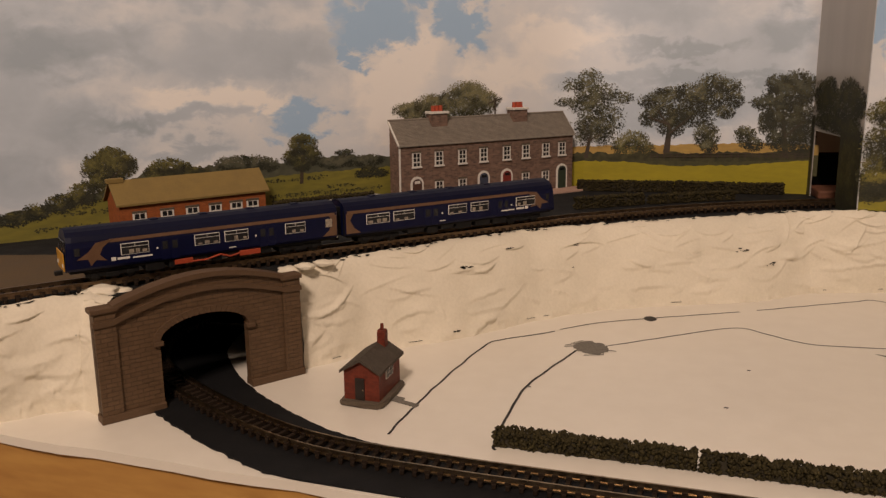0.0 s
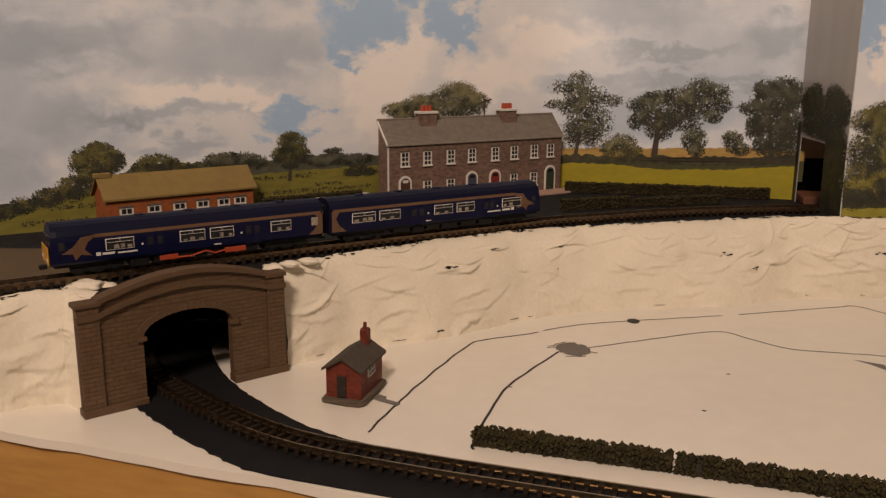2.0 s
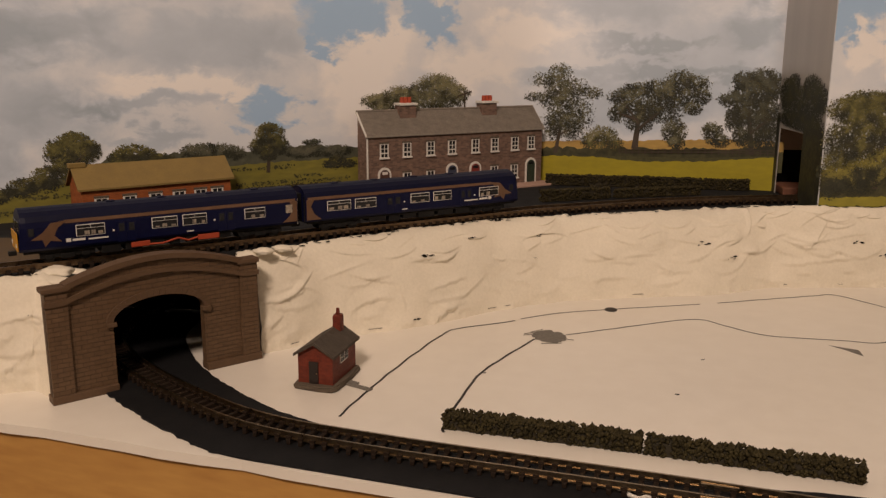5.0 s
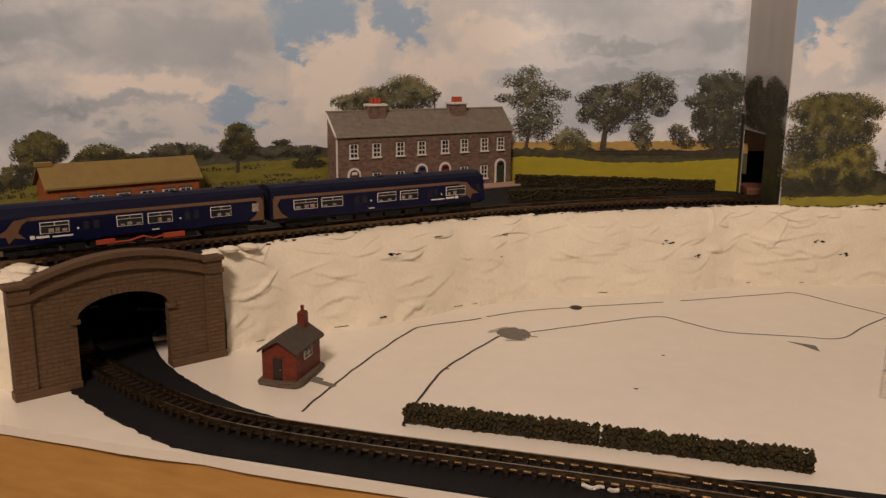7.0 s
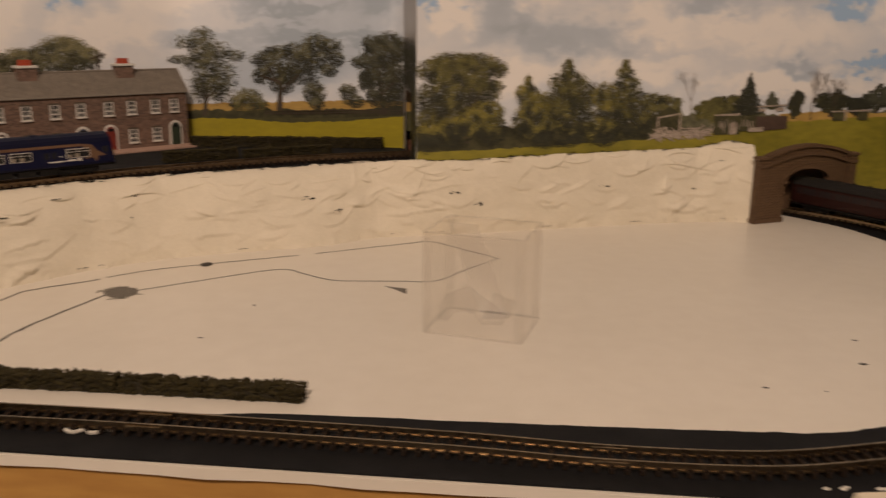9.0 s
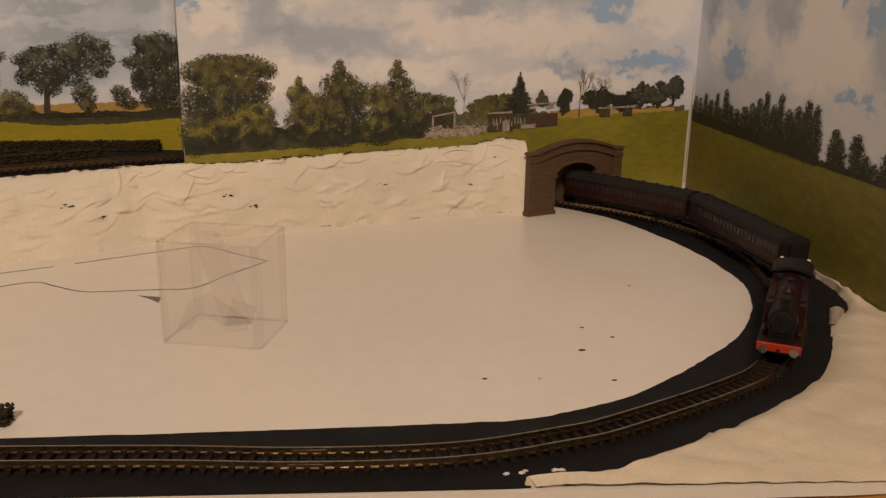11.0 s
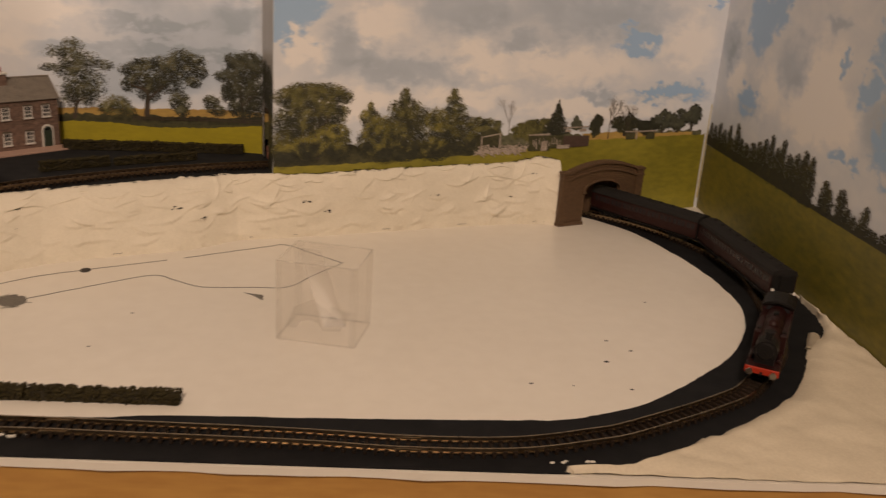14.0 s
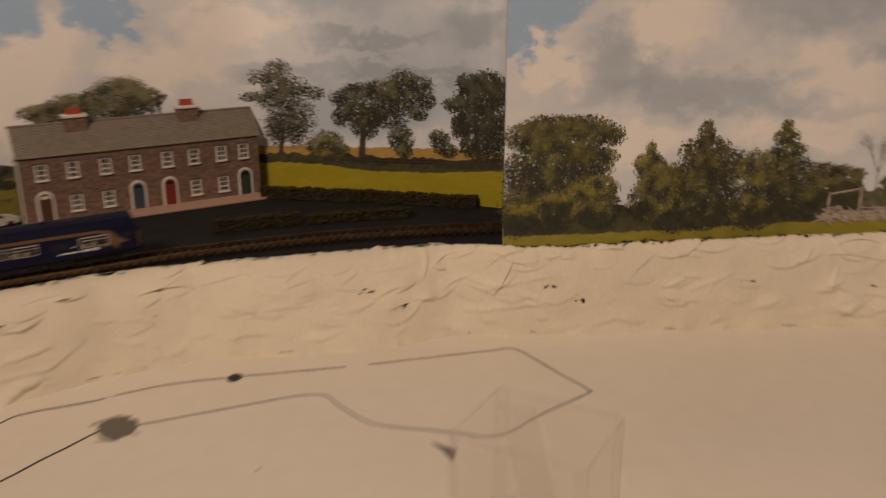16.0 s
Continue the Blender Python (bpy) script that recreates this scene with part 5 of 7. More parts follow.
# ---- marks on the white board ----
INK = mat("black_marker_ink", (0.010, 0.008, 0.007, 1), (0.02, 0.016, 0.014, 1), rough=0.6, scale=200, bump=0)
GRAPHITE = mat("grey_scribble", (0.10, 0.09, 0.075, 1), (0.22, 0.20, 0.17, 1), rough=0.7, scale=900, fine=3000, bump=0)
for pts, w in (([(-0.30, 3.02), (-0.25, 3.28), (-0.17, 3.63), (-0.04, 4.10), (0.04, 4.20), (0.22, 4.31), (0.30, 4.37)], 0.0085), ([(0.33, 4.40), (0.53, 4.54), (0.82, 4.66), (1.32, 4.84)], 0.0065), ([(1.42, 4.88), (2.0, 5.12), (2.14, 5.16), (2.30, 4.99), (2.52, 4.745)], 0.0065),
               ([(2.53, 4.75), (2.30, 4.50), (2.12, 4.29), (1.90, 4.29), (1.57, 4.315), (1.40, 4.44), (1.25, 4.54), (0.92, 4.37), (0.54, 4.145)], 0.0065), ([(0.42, 4.08), (0.28, 3.78), (0.20, 3.57), (0.15, 3.29), (0.118, 2.98), (0.126, 2.941)], 0.0095)):
    c, _ = curve_points(pts, 0.02)
    k = np.array([[0.006 * noise.noise((x * 9, y * 9, 1)), 0.006 * noise.noise((x * 9, y * 9, 5))] for x, y in c])
    c = c + k
    ob = part("pen_line", strip(bmesh.new(), offset_line(c, w * 0.6), offset_line(c, -w * 0.6), 0.0005, 0.0012), INK)
    tagged(ob, "thin black pen line drawn on the white board", "pen line", "pen lines on the board")
bm = bmesh.new()
ring, _ = curve_points([(0.40, 4.13), (0.42, 4.19), (0.47, 4.22), (0.53, 4.20), (0.575, 4.12), (0.53, 4.03), (0.45, 4.05), (0.41, 4.10)], 0.010)
extrude_poly(bm, [(x + 0.016 * noise.noise((x * 60, y * 60, 2)), y + 0.018 * noise.noise((x * 60, y * 60, 7))) for x, y in ring], "z", 0.0015, 0.0025)
for x, y, a, ln in ((0.40, 4.17, 0.5, 0.045), (0.395, 4.14, 0.3, 0.04), (0.56, 4.10, -0.3, 0.05), (0.42, 4.205, 0.7, 0.04), (0.50, 4.02, 0.2, 0.05)):
    dx, dy = ln * math.cos(a), ln * math.sin(a)
    extrude_poly(bm, [(x - dx, y - dy - 0.003), (x + dx, y + dy - 0.004), (x + dx, y + dy + 0.004), (x - dx, y - dy + 0.003)], "z", 0.0020, 0.0029)
tagged(part("ink_patch", bm, GRAPHITE), "dark grey scribbled patch on the board", "ink patch")
bm = bmesh.new()
extrude_poly(bm, [(0.815 + 0.035 * math.cos(a), 4.65 + 0.045 * math.sin(a)) for a in np.linspace(0, 6.28, 13)[:-1]], "z", 0.0005, 0.0015)
tagged(part("ink_spot", bm, INK), "round black ink spot on the board", "ink spot")
bm = bmesh.new()
extrude_poly(bm, [(1.84, 4.20), (1.96, 4.15), (1.955, 4.06), (1.90, 4.14)], "z", 0.0005, 0.0015)
tagged(part("ink_dart", bm, GRAPHITE), "small dark dart-shaped ink mark on the board", "ink mark")
for x, y, r in ((3.958, 3.319, 0.008), (3.852, 2.709, 0.008), (3.846, 3.045, 0.012), (3.329, 2.825, 0.008), (4.05, 3.17, 0.008), (1.03, 3.45, 0.007), (1.20, 3.9, 0.006), (4.48, 3.9, 0.006), (3.55, 2.78, 0.004), (0.215, 3.575, 0.006)):
    bm = bmesh.new()
    extrude_poly(bm, [(x + 1.5 * r * math.cos(a), y + r * math.sin(a)) for a in np.linspace(0, 6.28, 9)[:-1]], "z", 0.0005, 0.0012)
    tagged(part("speck", bm, INK), "tiny black speck on the white board", "speck", "specks on the board")

# ---- terrace of houses ----
TERRACE_BRICK = brick_relief("dark_printed_brick", (0.23, 0.14, 0.105, 1), (0.125, 0.080, 0.062, 1), 0.0011, 0.0030, 0.00012, rough=0.7, var=0.25, mortar=(0.19, 0.14, 0.11, 1))
RED_BRICK = brick_relief("orange_brick", (0.34, 0.10, 0.028, 1), (0.27, 0.075, 0.022, 1), 0.0010, 0.0026, 0.00012, rough=0.7, var=0.2)
HUT_BRICK = brick_relief("red_painted_brick", (0.17, 0.033, 0.017, 1), (0.12, 0.024, 0.013, 1), 0.0009, 0.0022, 0.00012, rough=0.6, var=0.25)
SLATE = mat("grey_slate", (0.26, 0.225, 0.185, 1), (0.17, 0.145, 0.12, 1), rough=0.7, scale=250, fine=1800, bump=0.4)
HUT_ROOF = mat("dark_felt_roof", (0.045, 0.034, 0.025, 1), (0.072, 0.055, 0.039, 1), rough=0.8, scale=400, fine=2500, bump=0.5)
OLIVE = mat("olive_brown_roof", (0.23, 0.155, 0.045, 1), (0.18, 0.12, 0.035, 1), rough=0.75, scale=150, fine=1500, bump=0.3)
WHITE_TRIM = mat("white_printed_trim", (0.72, 0.69, 0.64, 1), (0.62, 0.59, 0.54, 1), rough=0.6, scale=500, bump=0.1)
GLASS_DARK = mat("dark_window_film", (0.012, 0.012, 0.014, 1), (0.03, 0.03, 0.032, 1), rough=0.18, scale=200, bump=0, spec=0.2)
POT_RED = mat("terracotta_red", (0.42, 0.06, 0.02, 1), (0.30, 0.045, 0.018, 1), rough=0.6, scale=600)
PINK_PAVING = mat("pink_paving", (0.46, 0.30, 0.23, 1), (0.36, 0.23, 0.18, 1), rough=0.8, scale=400, fine=1500)
STONE_BASE = mat("grey_stone_base", (0.12, 0.09, 0.062, 1), (0.075, 0.058, 0.042, 1), rough=0.85, scale=350, fine=1800, bump=0.7)
DOORS = {k: mat("door_" + k, c, rough=0.5, scale=400) for k, c in (("brown", (0.085, 0.04, 0.028, 1)), ("blue", (0.05, 0.06, 0.10, 1)), ("red", (0.21, 0.028, 0.018, 1)), ("green", (0.030, 0.045, 0.028, 1)))}


def window(parent, x, y, z, w, h, cols=2, rows=3, s=N):
    """A sash window in relief at the front (towards -y): surround, sill, lintel, pane and bars."""
    wf = part("window", B((x - w / 2 - 0.16, x + w / 2 + 0.16, y - 0.05, y + 0.05, z - 0.02, z + h + 0.06)), WHITE_TRIM, parent, "white sash window", s=s)
    part("pane", B((x - w / 2, x + w / 2, y - 0.075, y, z + 0.04, z + h)), GLASS_DARK, wf, s=s)
    bm = bmesh.new()
    for i in range(1, cols):
        box(bm, x - w / 2 + w * i / cols - 0.035, x - w / 2 + w * i / cols + 0.035, y - 0.10, y - 0.05, z, z + h)
    for i in range(1, rows):
        t = 0.06 if i == rows // 2 else 0.03
        box(bm, x - w / 2, x + w / 2, y - 0.105, y - 0.05, z + h * i / rows - t, z + h * i / rows + t)
    part("glazing_bar", bm, WHITE_TRIM, wf, s=s)
    part("sill", B((x - w / 2 - 0.22, x + w / 2 + 0.22, y - 0.2, y + 0.02, z - 0.16, z - 0.01), bevel=0.02), WHITE_TRIM, wf, s=s)
    part("lintel", B((x - w / 2 - 0.2, x + w / 2 + 0.2, y - 0.08, y + 0.02, z + h + 0.05, z + h + 0.24), bevel=0.02), STONE_BASE, wf, s=s)
    return wf


def terrace():
    L, D, EAVE, RIDGE = 21.3, 2.1, 5.95, 8.15
    top = thing("terraced_house", "low-relief row of dark brick terraced houses with slate roof", "house", -0.755, 5.50, DECK, 39.4)
    bm = bmesh.new()
    box(bm, 0, L, 0, D, 0, EAVE)
    extrude_poly(bm, [(0.02, EAVE - 0.02), (D, EAVE - 0.02), (D, RIDGE - 0.15)], "x", 0.02, L - 0.02)
    part("wall", bm, TERRACE_BRICK, top, s=N)
    bm = bmesh.new()
    extrude_poly(bm, [(-0.12, EAVE - 0.08), (-0.12, EAVE + 0.04), (D, RIDGE + 0.14), (D, RIDGE)], "x", -0.18, L + 0.18)
    roof = part("roof", bm, SLATE, top, "weathered grey slate roof", s=N)
    part("ridge_tile", B((-0.18, L + 0.18, D - 0.16, D + 0.02, RIDGE + 0.06, RIDGE + 0.24), bevel=0.04), SLATE, roof, s=N)
    for i in range(1, 20):
        k = i / 20
        y, z = -0.12 + (D + 0.12) * k, EAVE + 0.04 + (RIDGE + 0.10 - EAVE) * k
        part("slate_course", B((-0.16, L + 0.16, y - 0.05, y + 0.09, z - 0.04, z + 0.03)), SLATE, roof, s=N)
    for x in (-0.2, L + 0.06):
        bm = bmesh.new()
        extrude_poly(bm, [(-0.14, EAVE - 0.10), (-0.14, EAVE + 0.12), (D, RIDGE + 0.22), (D, RIDGE - 0.02)], "x", x, x + 0.14)
        part("bargeboard", bm, WHITE_TRIM if x < 0 else SLATE, top, s=N)
    part("gutter", B((-0.2, L + 0.2, -0.20, -0.10, EAVE - 0.12, EAVE - 0.01), bevel=0.03), SLATE, top, s=N)
    part("corner_strip", B((-0.04, 0.10, -0.04, 0.10, 0, EAVE - 0.1)), WHITE_TRIM, top, s=N)
    fr = [0.087, 0.207, 0.335, 0.455, 0.59, 0.705, 0.828, 0.93]
    for i, f in enumerate(fr):
        window(top, f * L, 0, 3.85, 0.66, 1.28)
        if i in (0, 3, 4, 7):
            c = {0: "brown", 3: "blue", 4: "red", 7: "green"}[i]
            bm = bmesh.new()
            w = 0.72
            out = [(f * L - w, 0)] + [(f * L - w * math.cos(a), 2.15 + w * math.sin(a)) for a in np.linspace(0, math.pi, 14)] + [(f * L + w, 0)]
            extrude_poly(bm, out, "y", -0.10, 0.02)
            d = part("door", bm, WHITE_TRIM, top, c + " door in a white arched surround", s=N)
            bm = bmesh.new()
            w = 0.52
            out = [(f * L - w, 0.02)] + [(f * L - w * math.cos(a), 2.12 + w * math.sin(a)) for a in np.linspace(0, math.pi, 12)] + [(f * L + w, 0.02)]
            extrude_poly(bm, out, "y", -0.14, 0)
            part("door_leaf", bm, DOORS[c], d, s=N)
            part("fanlight", B((f * L - 0.30, f * L + 0.30, -0.18, -0.1, 2.16, 2.44), bevel=0.03), GLASS_DARK if c != "brown" else WHITE_TRIM, d, s=N)
            bm = bmesh.new()
            for px in (-0.24, 0.24):
                for z0, z1 in ((0.25, 0.85), (1.0, 1.75)):
                    box(bm, f * L + px - 0.16, f * L + px + 0.16, -0.165, -0.1, z0, z1, 0.02)
            part("door_panel", bm, DOORS[c], d, s=N)
        else:
            window(top, f * L, 0, 0.85, 0.66, 1.32)
    for f in (0.25, 0.715):
        x = f * L
        st = part("chimney", B((x - 0.92, x + 0.92, D - 0.75, D + 0.35, RIDGE - 1.0, RIDGE + 0.65)), TERRACE_BRICK, top, s=N)
        part("chimney_cap", B((x - 1.05, x + 1.05, D - 0.9, D + 0.45, RIDGE + 0.62, RIDGE + 0.86), bevel=0.04), WHITE_TRIM, st, "white chimney cap", s=N)
        bm = bmesh.new()
        for px in (-0.42, 0, 0.42):
            tube(bm, (x + px, D - 0.2, RIDGE + 0.85), (x + px, D - 0.2, RIDGE + 1.42), 0.24, 0.20, 10)
        part("chimney_pot", bm, POT_RED, st, "row of red chimney pots", s=N)
    part("front_path", B((-0.3, L + 1.7, -2.3, -0.02, 0.0, 0.22), bevel=0.04), PINK_PAVING, top, "pink paved strip along the front", s=N)
    return top


terrace()


# ---- goods shed ----
def goods_shed():
    L, D, EAVE, RIDGE = 12.6, 3.4, 3.15, 4.75
    top = thing("goods_shed", "long orange brick shed with olive brown roof", "shed", -2.045, 4.255, DECK, 45.2)
    bm = bmesh.new()
    box(bm, 0, L, 0, D, 0, EAVE)
    extrude_poly(bm, [(0.02, EAVE - 0.02), (D - 0.02, EAVE - 0.02), (D / 2, RIDGE - 0.2)], "x", 0.02, L - 0.02)
    part("wall", bm, RED_BRICK, top, s=N)
    bm = bmesh.new()
    extrude_poly(bm, [(-0.25, EAVE - 0.22), (-0.25, EAVE - 0.06), (D / 2, RIDGE + 0.1), (D + 0.25, EAVE - 0.06), (D + 0.25, EAVE - 0.22), (D / 2, RIDGE - 0.1)], "x", -0.30, L + 0.3)
    part("roof", bm, OLIVE, top, "plain olive brown roof", s=N)
    part("ridge_piece", B((-0.45, 0.9, D / 2 - 0.3, D / 2 + 0.3, RIDGE - 0.1, RIDGE + 0.28), bevel=0.05), OLIVE, top, s=N)
    for i, f in enumerate((0.12, 0.30, 0.47, 0.63, 0.78, 0.90)):
        window(top, f * L, 0, 1.25, 0.8, 0.95, 2, 2)
    return top


goods_shed()


# ---- platelayers' hut ----
def hut():
    top = thing("platelayers_hut", "small red brick lineside hut with dark roof and chimney", "hut", -0.466, 3.275, 0, -8)
    w, d, eave, ridge = 0.157, 0.25, 0.152, 0.199
    bm = bmesh.new()
    ring = [(-0.095, -0.02), (-0.05, -0.026), (0.02, -0.022), (0.08, -0.03), (0.10, -0.005), (0.104, 0.12), (0.098, 0.26), (0.02, 0.275), (-0.09, 0.27), (-0.10, 0.1)]
    extrude_poly(bm, ring, "z", 0.0005, 0.026)
    bmesh.ops.bevel(bm, geom=[e for e in bm.edges], offset=0.006, segments=2, affect="EDGES")
    part("stone_base", bm, STONE_BASE, top, "rough grey-brown stone base")
    bm = bmesh.new()
    extrude_poly(bm, [(-w / 2, 0.024), (w / 2, 0.024), (w / 2, eave), (0, ridge), (-w / 2, eave)], "y", 0, d)
    part("wall", bm, HUT_BRICK, top)
    bm = bmesh.new()
    k = (ridge - eave) / (w / 2)
    ov = 0.013
    extrude_poly(bm, [(-w / 2 - ov, eave - k * ov), (-w / 2 - ov, eave - k * ov + 0.012), (0, ridge + 0.014), (w / 2 + ov, eave - k * ov + 0.012), (w / 2 + ov, eave - k * ov), (0, ridge)], "y", -0.018, d + 0.02)
    part("roof", bm, HUT_ROOF, top)
    ch = part("chimney", B((-0.006, 0.031, d - 0.050, d - 0.010, ridge - 0.05, 0.262), bevel=0.003), HUT_BRICK, top)
    part("chimney_band", B((-0.004, 0.029, d - 0.048, d - 0.012, 0.260, 0.268), bevel=0.003), HUT_BRICK, ch)
    bm = bmesh.new()
    tube(bm, (0.012, d - 0.030, 0.266), (0.012, d - 0.030, 0.294), 0.0085, 0.0075, 12)
    part("chimney_pot", bm, HUT_BRICK, ch)
    dr = part("door", B((-0.028, 0.014, -0.006, 0.004, 0.026, 0.122), bevel=0.002), mat("dark_door", (0.018, 0.011, 0.008, 1), rough=0.5, scale=500), top, "dark brown plank door")
    part("door_knob", B((0.006, 0.011, -0.010, -0.004, 0.07, 0.076)), RAIL, dr)
    wf = part("window", B((w / 2 - 0.003, w / 2 + 0.005, 0.075, 0.155, 0.098, 0.142)), WHITE_TRIM, top, "white framed side window")
    for y0 in (0.081, 0.119):
        for z0 in (0.103, 0.122):
            part("pane", B((w / 2, w / 2 + 0.0065, y0, y0 + 0.030, z0, z0 + 0.015)), GLASS_DARK, wf)
    return top


hut()
# two thin dark grey strips running out from the hut's right side
plank = thing("card_strip", "flat dark grey strip on the board beside the hut", "card strip", -0.37, 3.36, 0.001, -26)
part("strip", B((0, 0.15, -0.012, 0.014, 0, 0.006), bevel=0.001), GRAPHITE, plank)
part("short_strip", B((-0.02, 0.06, 0.016, 0.034, 0, 0.007), bevel=0.001), GRAPHITE, plank)

# ---- hedges ----
HEDGE = leaf_material("dark_hedge_foliage", (0.016, 0.013, 0.006, 1), (0.062, 0.050, 0.022, 1), 0.1)
HEDGE_BASE = mat("hedge_core", (0.03, 0.024, 0.012, 1), rough=0.9, scale=300)


def hedge(a, b, z, wide, high, seed, label, lump=0.011):
    """A hedge strip: a core and many small ragged lumps of foliage."""
    g = random.Random(seed)
    a, b = Vector(a), Vector(b)
    n, e = (b - a).length, (b - a).normalized()
    top = thing("hedge", label, "hedge", a.x, a.y, z, math.degrees(math.atan2(e.y, e.x)), "hedges")
    part("core", B((0.01, n - 0.01, 0.008, wide - 0.008, 0, high - 0.010), bevel=0.004), HEDGE_BASE, top)
    verts, faces = [], []
    count = int(n * (high * 2 + wide) * 9000 * (0.011 / lump) ** 2)
    for _ in range(count):
        f, k = g.random(), g.random()
        x = g.uniform(0, n)
        per = 2 * high + wide
        q = f * per
        if q < high:
            y, zz = 0.004, q
        elif q < high + wide:
            y, zz = q - high, high - 0.004
        else:
            y, zz = wide - 0.004, q - high - wide
        if k < 0.05:
            x = g.choice((0.004, n - 0.004))
            y, zz = g.uniform(0, wide), g.uniform(0, high)
        zz = max(0.004, zz + 0.008 * noise.noise((x * 14, y * 20, seed)))
        r = lump * g.uniform(0.5, 1.15)
        i0 = len(verts)
        for d in ((1, 0, 0), (-1, 0, 0), (0, 1, 0), (0, -1, 0), (0, 0, 1), (0, 0, -1)):
            s = r * g.uniform(0.55, 1.25)
            verts.append(((x + d[0] * s + g.uniform(-1, 1) * r * 0.3) * DM, (y + d[1] * s + g.uniform(-1, 1) * r * 0.3) * DM, max(0.0003, (zz + d[2] * s + g.uniform(-1, 1) * r * 0.3)) * DM))
        faces += [(i0 + p, i0 + q2, i0 + r2) for p, q2, r2 in ((0, 2, 4), (2, 1, 4), (1, 3, 4), (3, 0, 4), (2, 0, 5), (1, 2, 5), (3, 1, 5), (0, 3, 5))]
    me = bpy.data.meshes.new("foliage")
    me.from_pydata(verts, [], faces)
    me.shade_smooth()
    me.materials.append(HEDGE)
    ob = new("foliage", me)
    ob.parent = top
    return top


hedge((0.117, 2.962), (0.835, 2.862), 0.0, 0.068, 0.062, 1, "dark green model hedge lying along the front track")
hedge((0.850, 2.858), (1.545, 2.742), 0.0, 0.068, 0.060, 2, "dark green model hedge lying along the front track")
hedge((0.40, 6.28), (1.08, 6.27), DECK, 0.06, 0.075, 3, "dark green hedge in front of the printed grass")
hedge((1.09, 6.27), (1.82, 6.22), DECK, 0.06, 0.075, 4, "dark green hedge in front of the printed grass")
hedge((0.40, 5.50), (0.84, 5.73), DECK, 0.05, 0.075, 5, "low dark hedge beside the upper track")
hedge((0.88, 5.74), (1.46, 5.98), DECK, 0.05, 0.06, 6, "low dark hedge beside the upper track")
hedge((-1.42, 4.93), (-0.90, 5.36), DECK, 0.05, 0.12, 7, "dark hedge between the shed and the houses")

# ---- trains ----
BLUE = mat("dark_blue_coach_paint", (0.0022, 0.0036, 0.030, 1), (0.0018, 0.003, 0.023, 1), rough=0.4, scale=300, fine=2500, bump=0.03, spec=0.22)
ROOF_BLUE = mat("dark_blue_roof", (0.0018, 0.003, 0.022, 1), (0.0015, 0.0025, 0.017, 1), rough=0.55, scale=300, fine=2500, bump=0.08, spec=0.2)
BRONZE = mat("bronze_band", (0.14, 0.072, 0.036, 1), (0.105, 0.054, 0.027, 1), rough=0.45, scale=300, bump=0.02)
BLACK_PLASTIC = mat("black_plastic", (0.007, 0.0065, 0.0065, 1), (0.011, 0.010, 0.0095, 1), rough=0.6, scale=500, spec=0.2)
DULL_WHEEL = mat("dull_dark_wheel", (0.03, 0.027, 0.024, 1), (0.02, 0.018, 0.016, 1), rough=0.5, metal=0.6, scale=500)
YELLOW_END = mat("yellow_cab_end", (0.62, 0.30, 0.02, 1), rough=0.4, scale=300)
EXHAUST_RED = mat("orange_red_pipework", (0.42, 0.06, 0.02, 1), rough=0.5, scale=400)
PALE_INSIDE = mat("pale_seats_behind_glass", (0.42, 0.36, 0.28, 1), (0.12, 0.10, 0.085, 1), rough=0.35, scale=420, fine=1500, bump=0)
MAROON = mat("maroon_coach_paint", (0.023, 0.0048, 0.0037, 1), (0.016, 0.0036, 0.003, 1), rough=0.45, scale=300, fine=2000, bump=0.05, spec=0.25)
COACH_ROOF = mat("dark_grey_coach_roof", (0.020, 0.018, 0.017, 1), (0.014, 0.013, 0.012, 1), rough=0.7, scale=300, fine=2000, bump=0.1, spec=0.15)
LOCO_BLACK = mat("black_loco_paint", (0.008, 0.007, 0.007, 1), (0.012, 0.010, 0.009, 1), rough=0.5, scale=400, spec=0.2)
BUFFER_RED = mat("red_buffer_beam", (0.40, 0.03, 0.008, 1), (0.34, 0.024, 0.008, 1), rough=0.45, scale=400)
STEEL = mat("bright_steel", (0.55, 0.5, 0.45, 1), (0.4, 0.36, 0.32, 1), rough=0.3, metal=1.0, scale=500)


def section(bm, prof, xs, scales=None):
    """A body swept along x through a closed cross-section of (y, z); scales narrow it towards an end."""
    rows = []
    for k, x in enumerate(xs):
        s = scales[k] if scales else (1, 0)
        rows.append([bm.verts.new((x + s[1] * (z - 0.9), y * s[0], z)) for y, z in prof])
    n = len(prof)
    for r, q in zip(rows, rows[1:]):
        for i in range(n):
            bm.faces.new((r[i], r[(i + 1) % n], q[(i + 1) % n], q[i]))
    bm.faces.new(rows[0])
    bm.faces.new(rows[-1][::-1])
    return bm


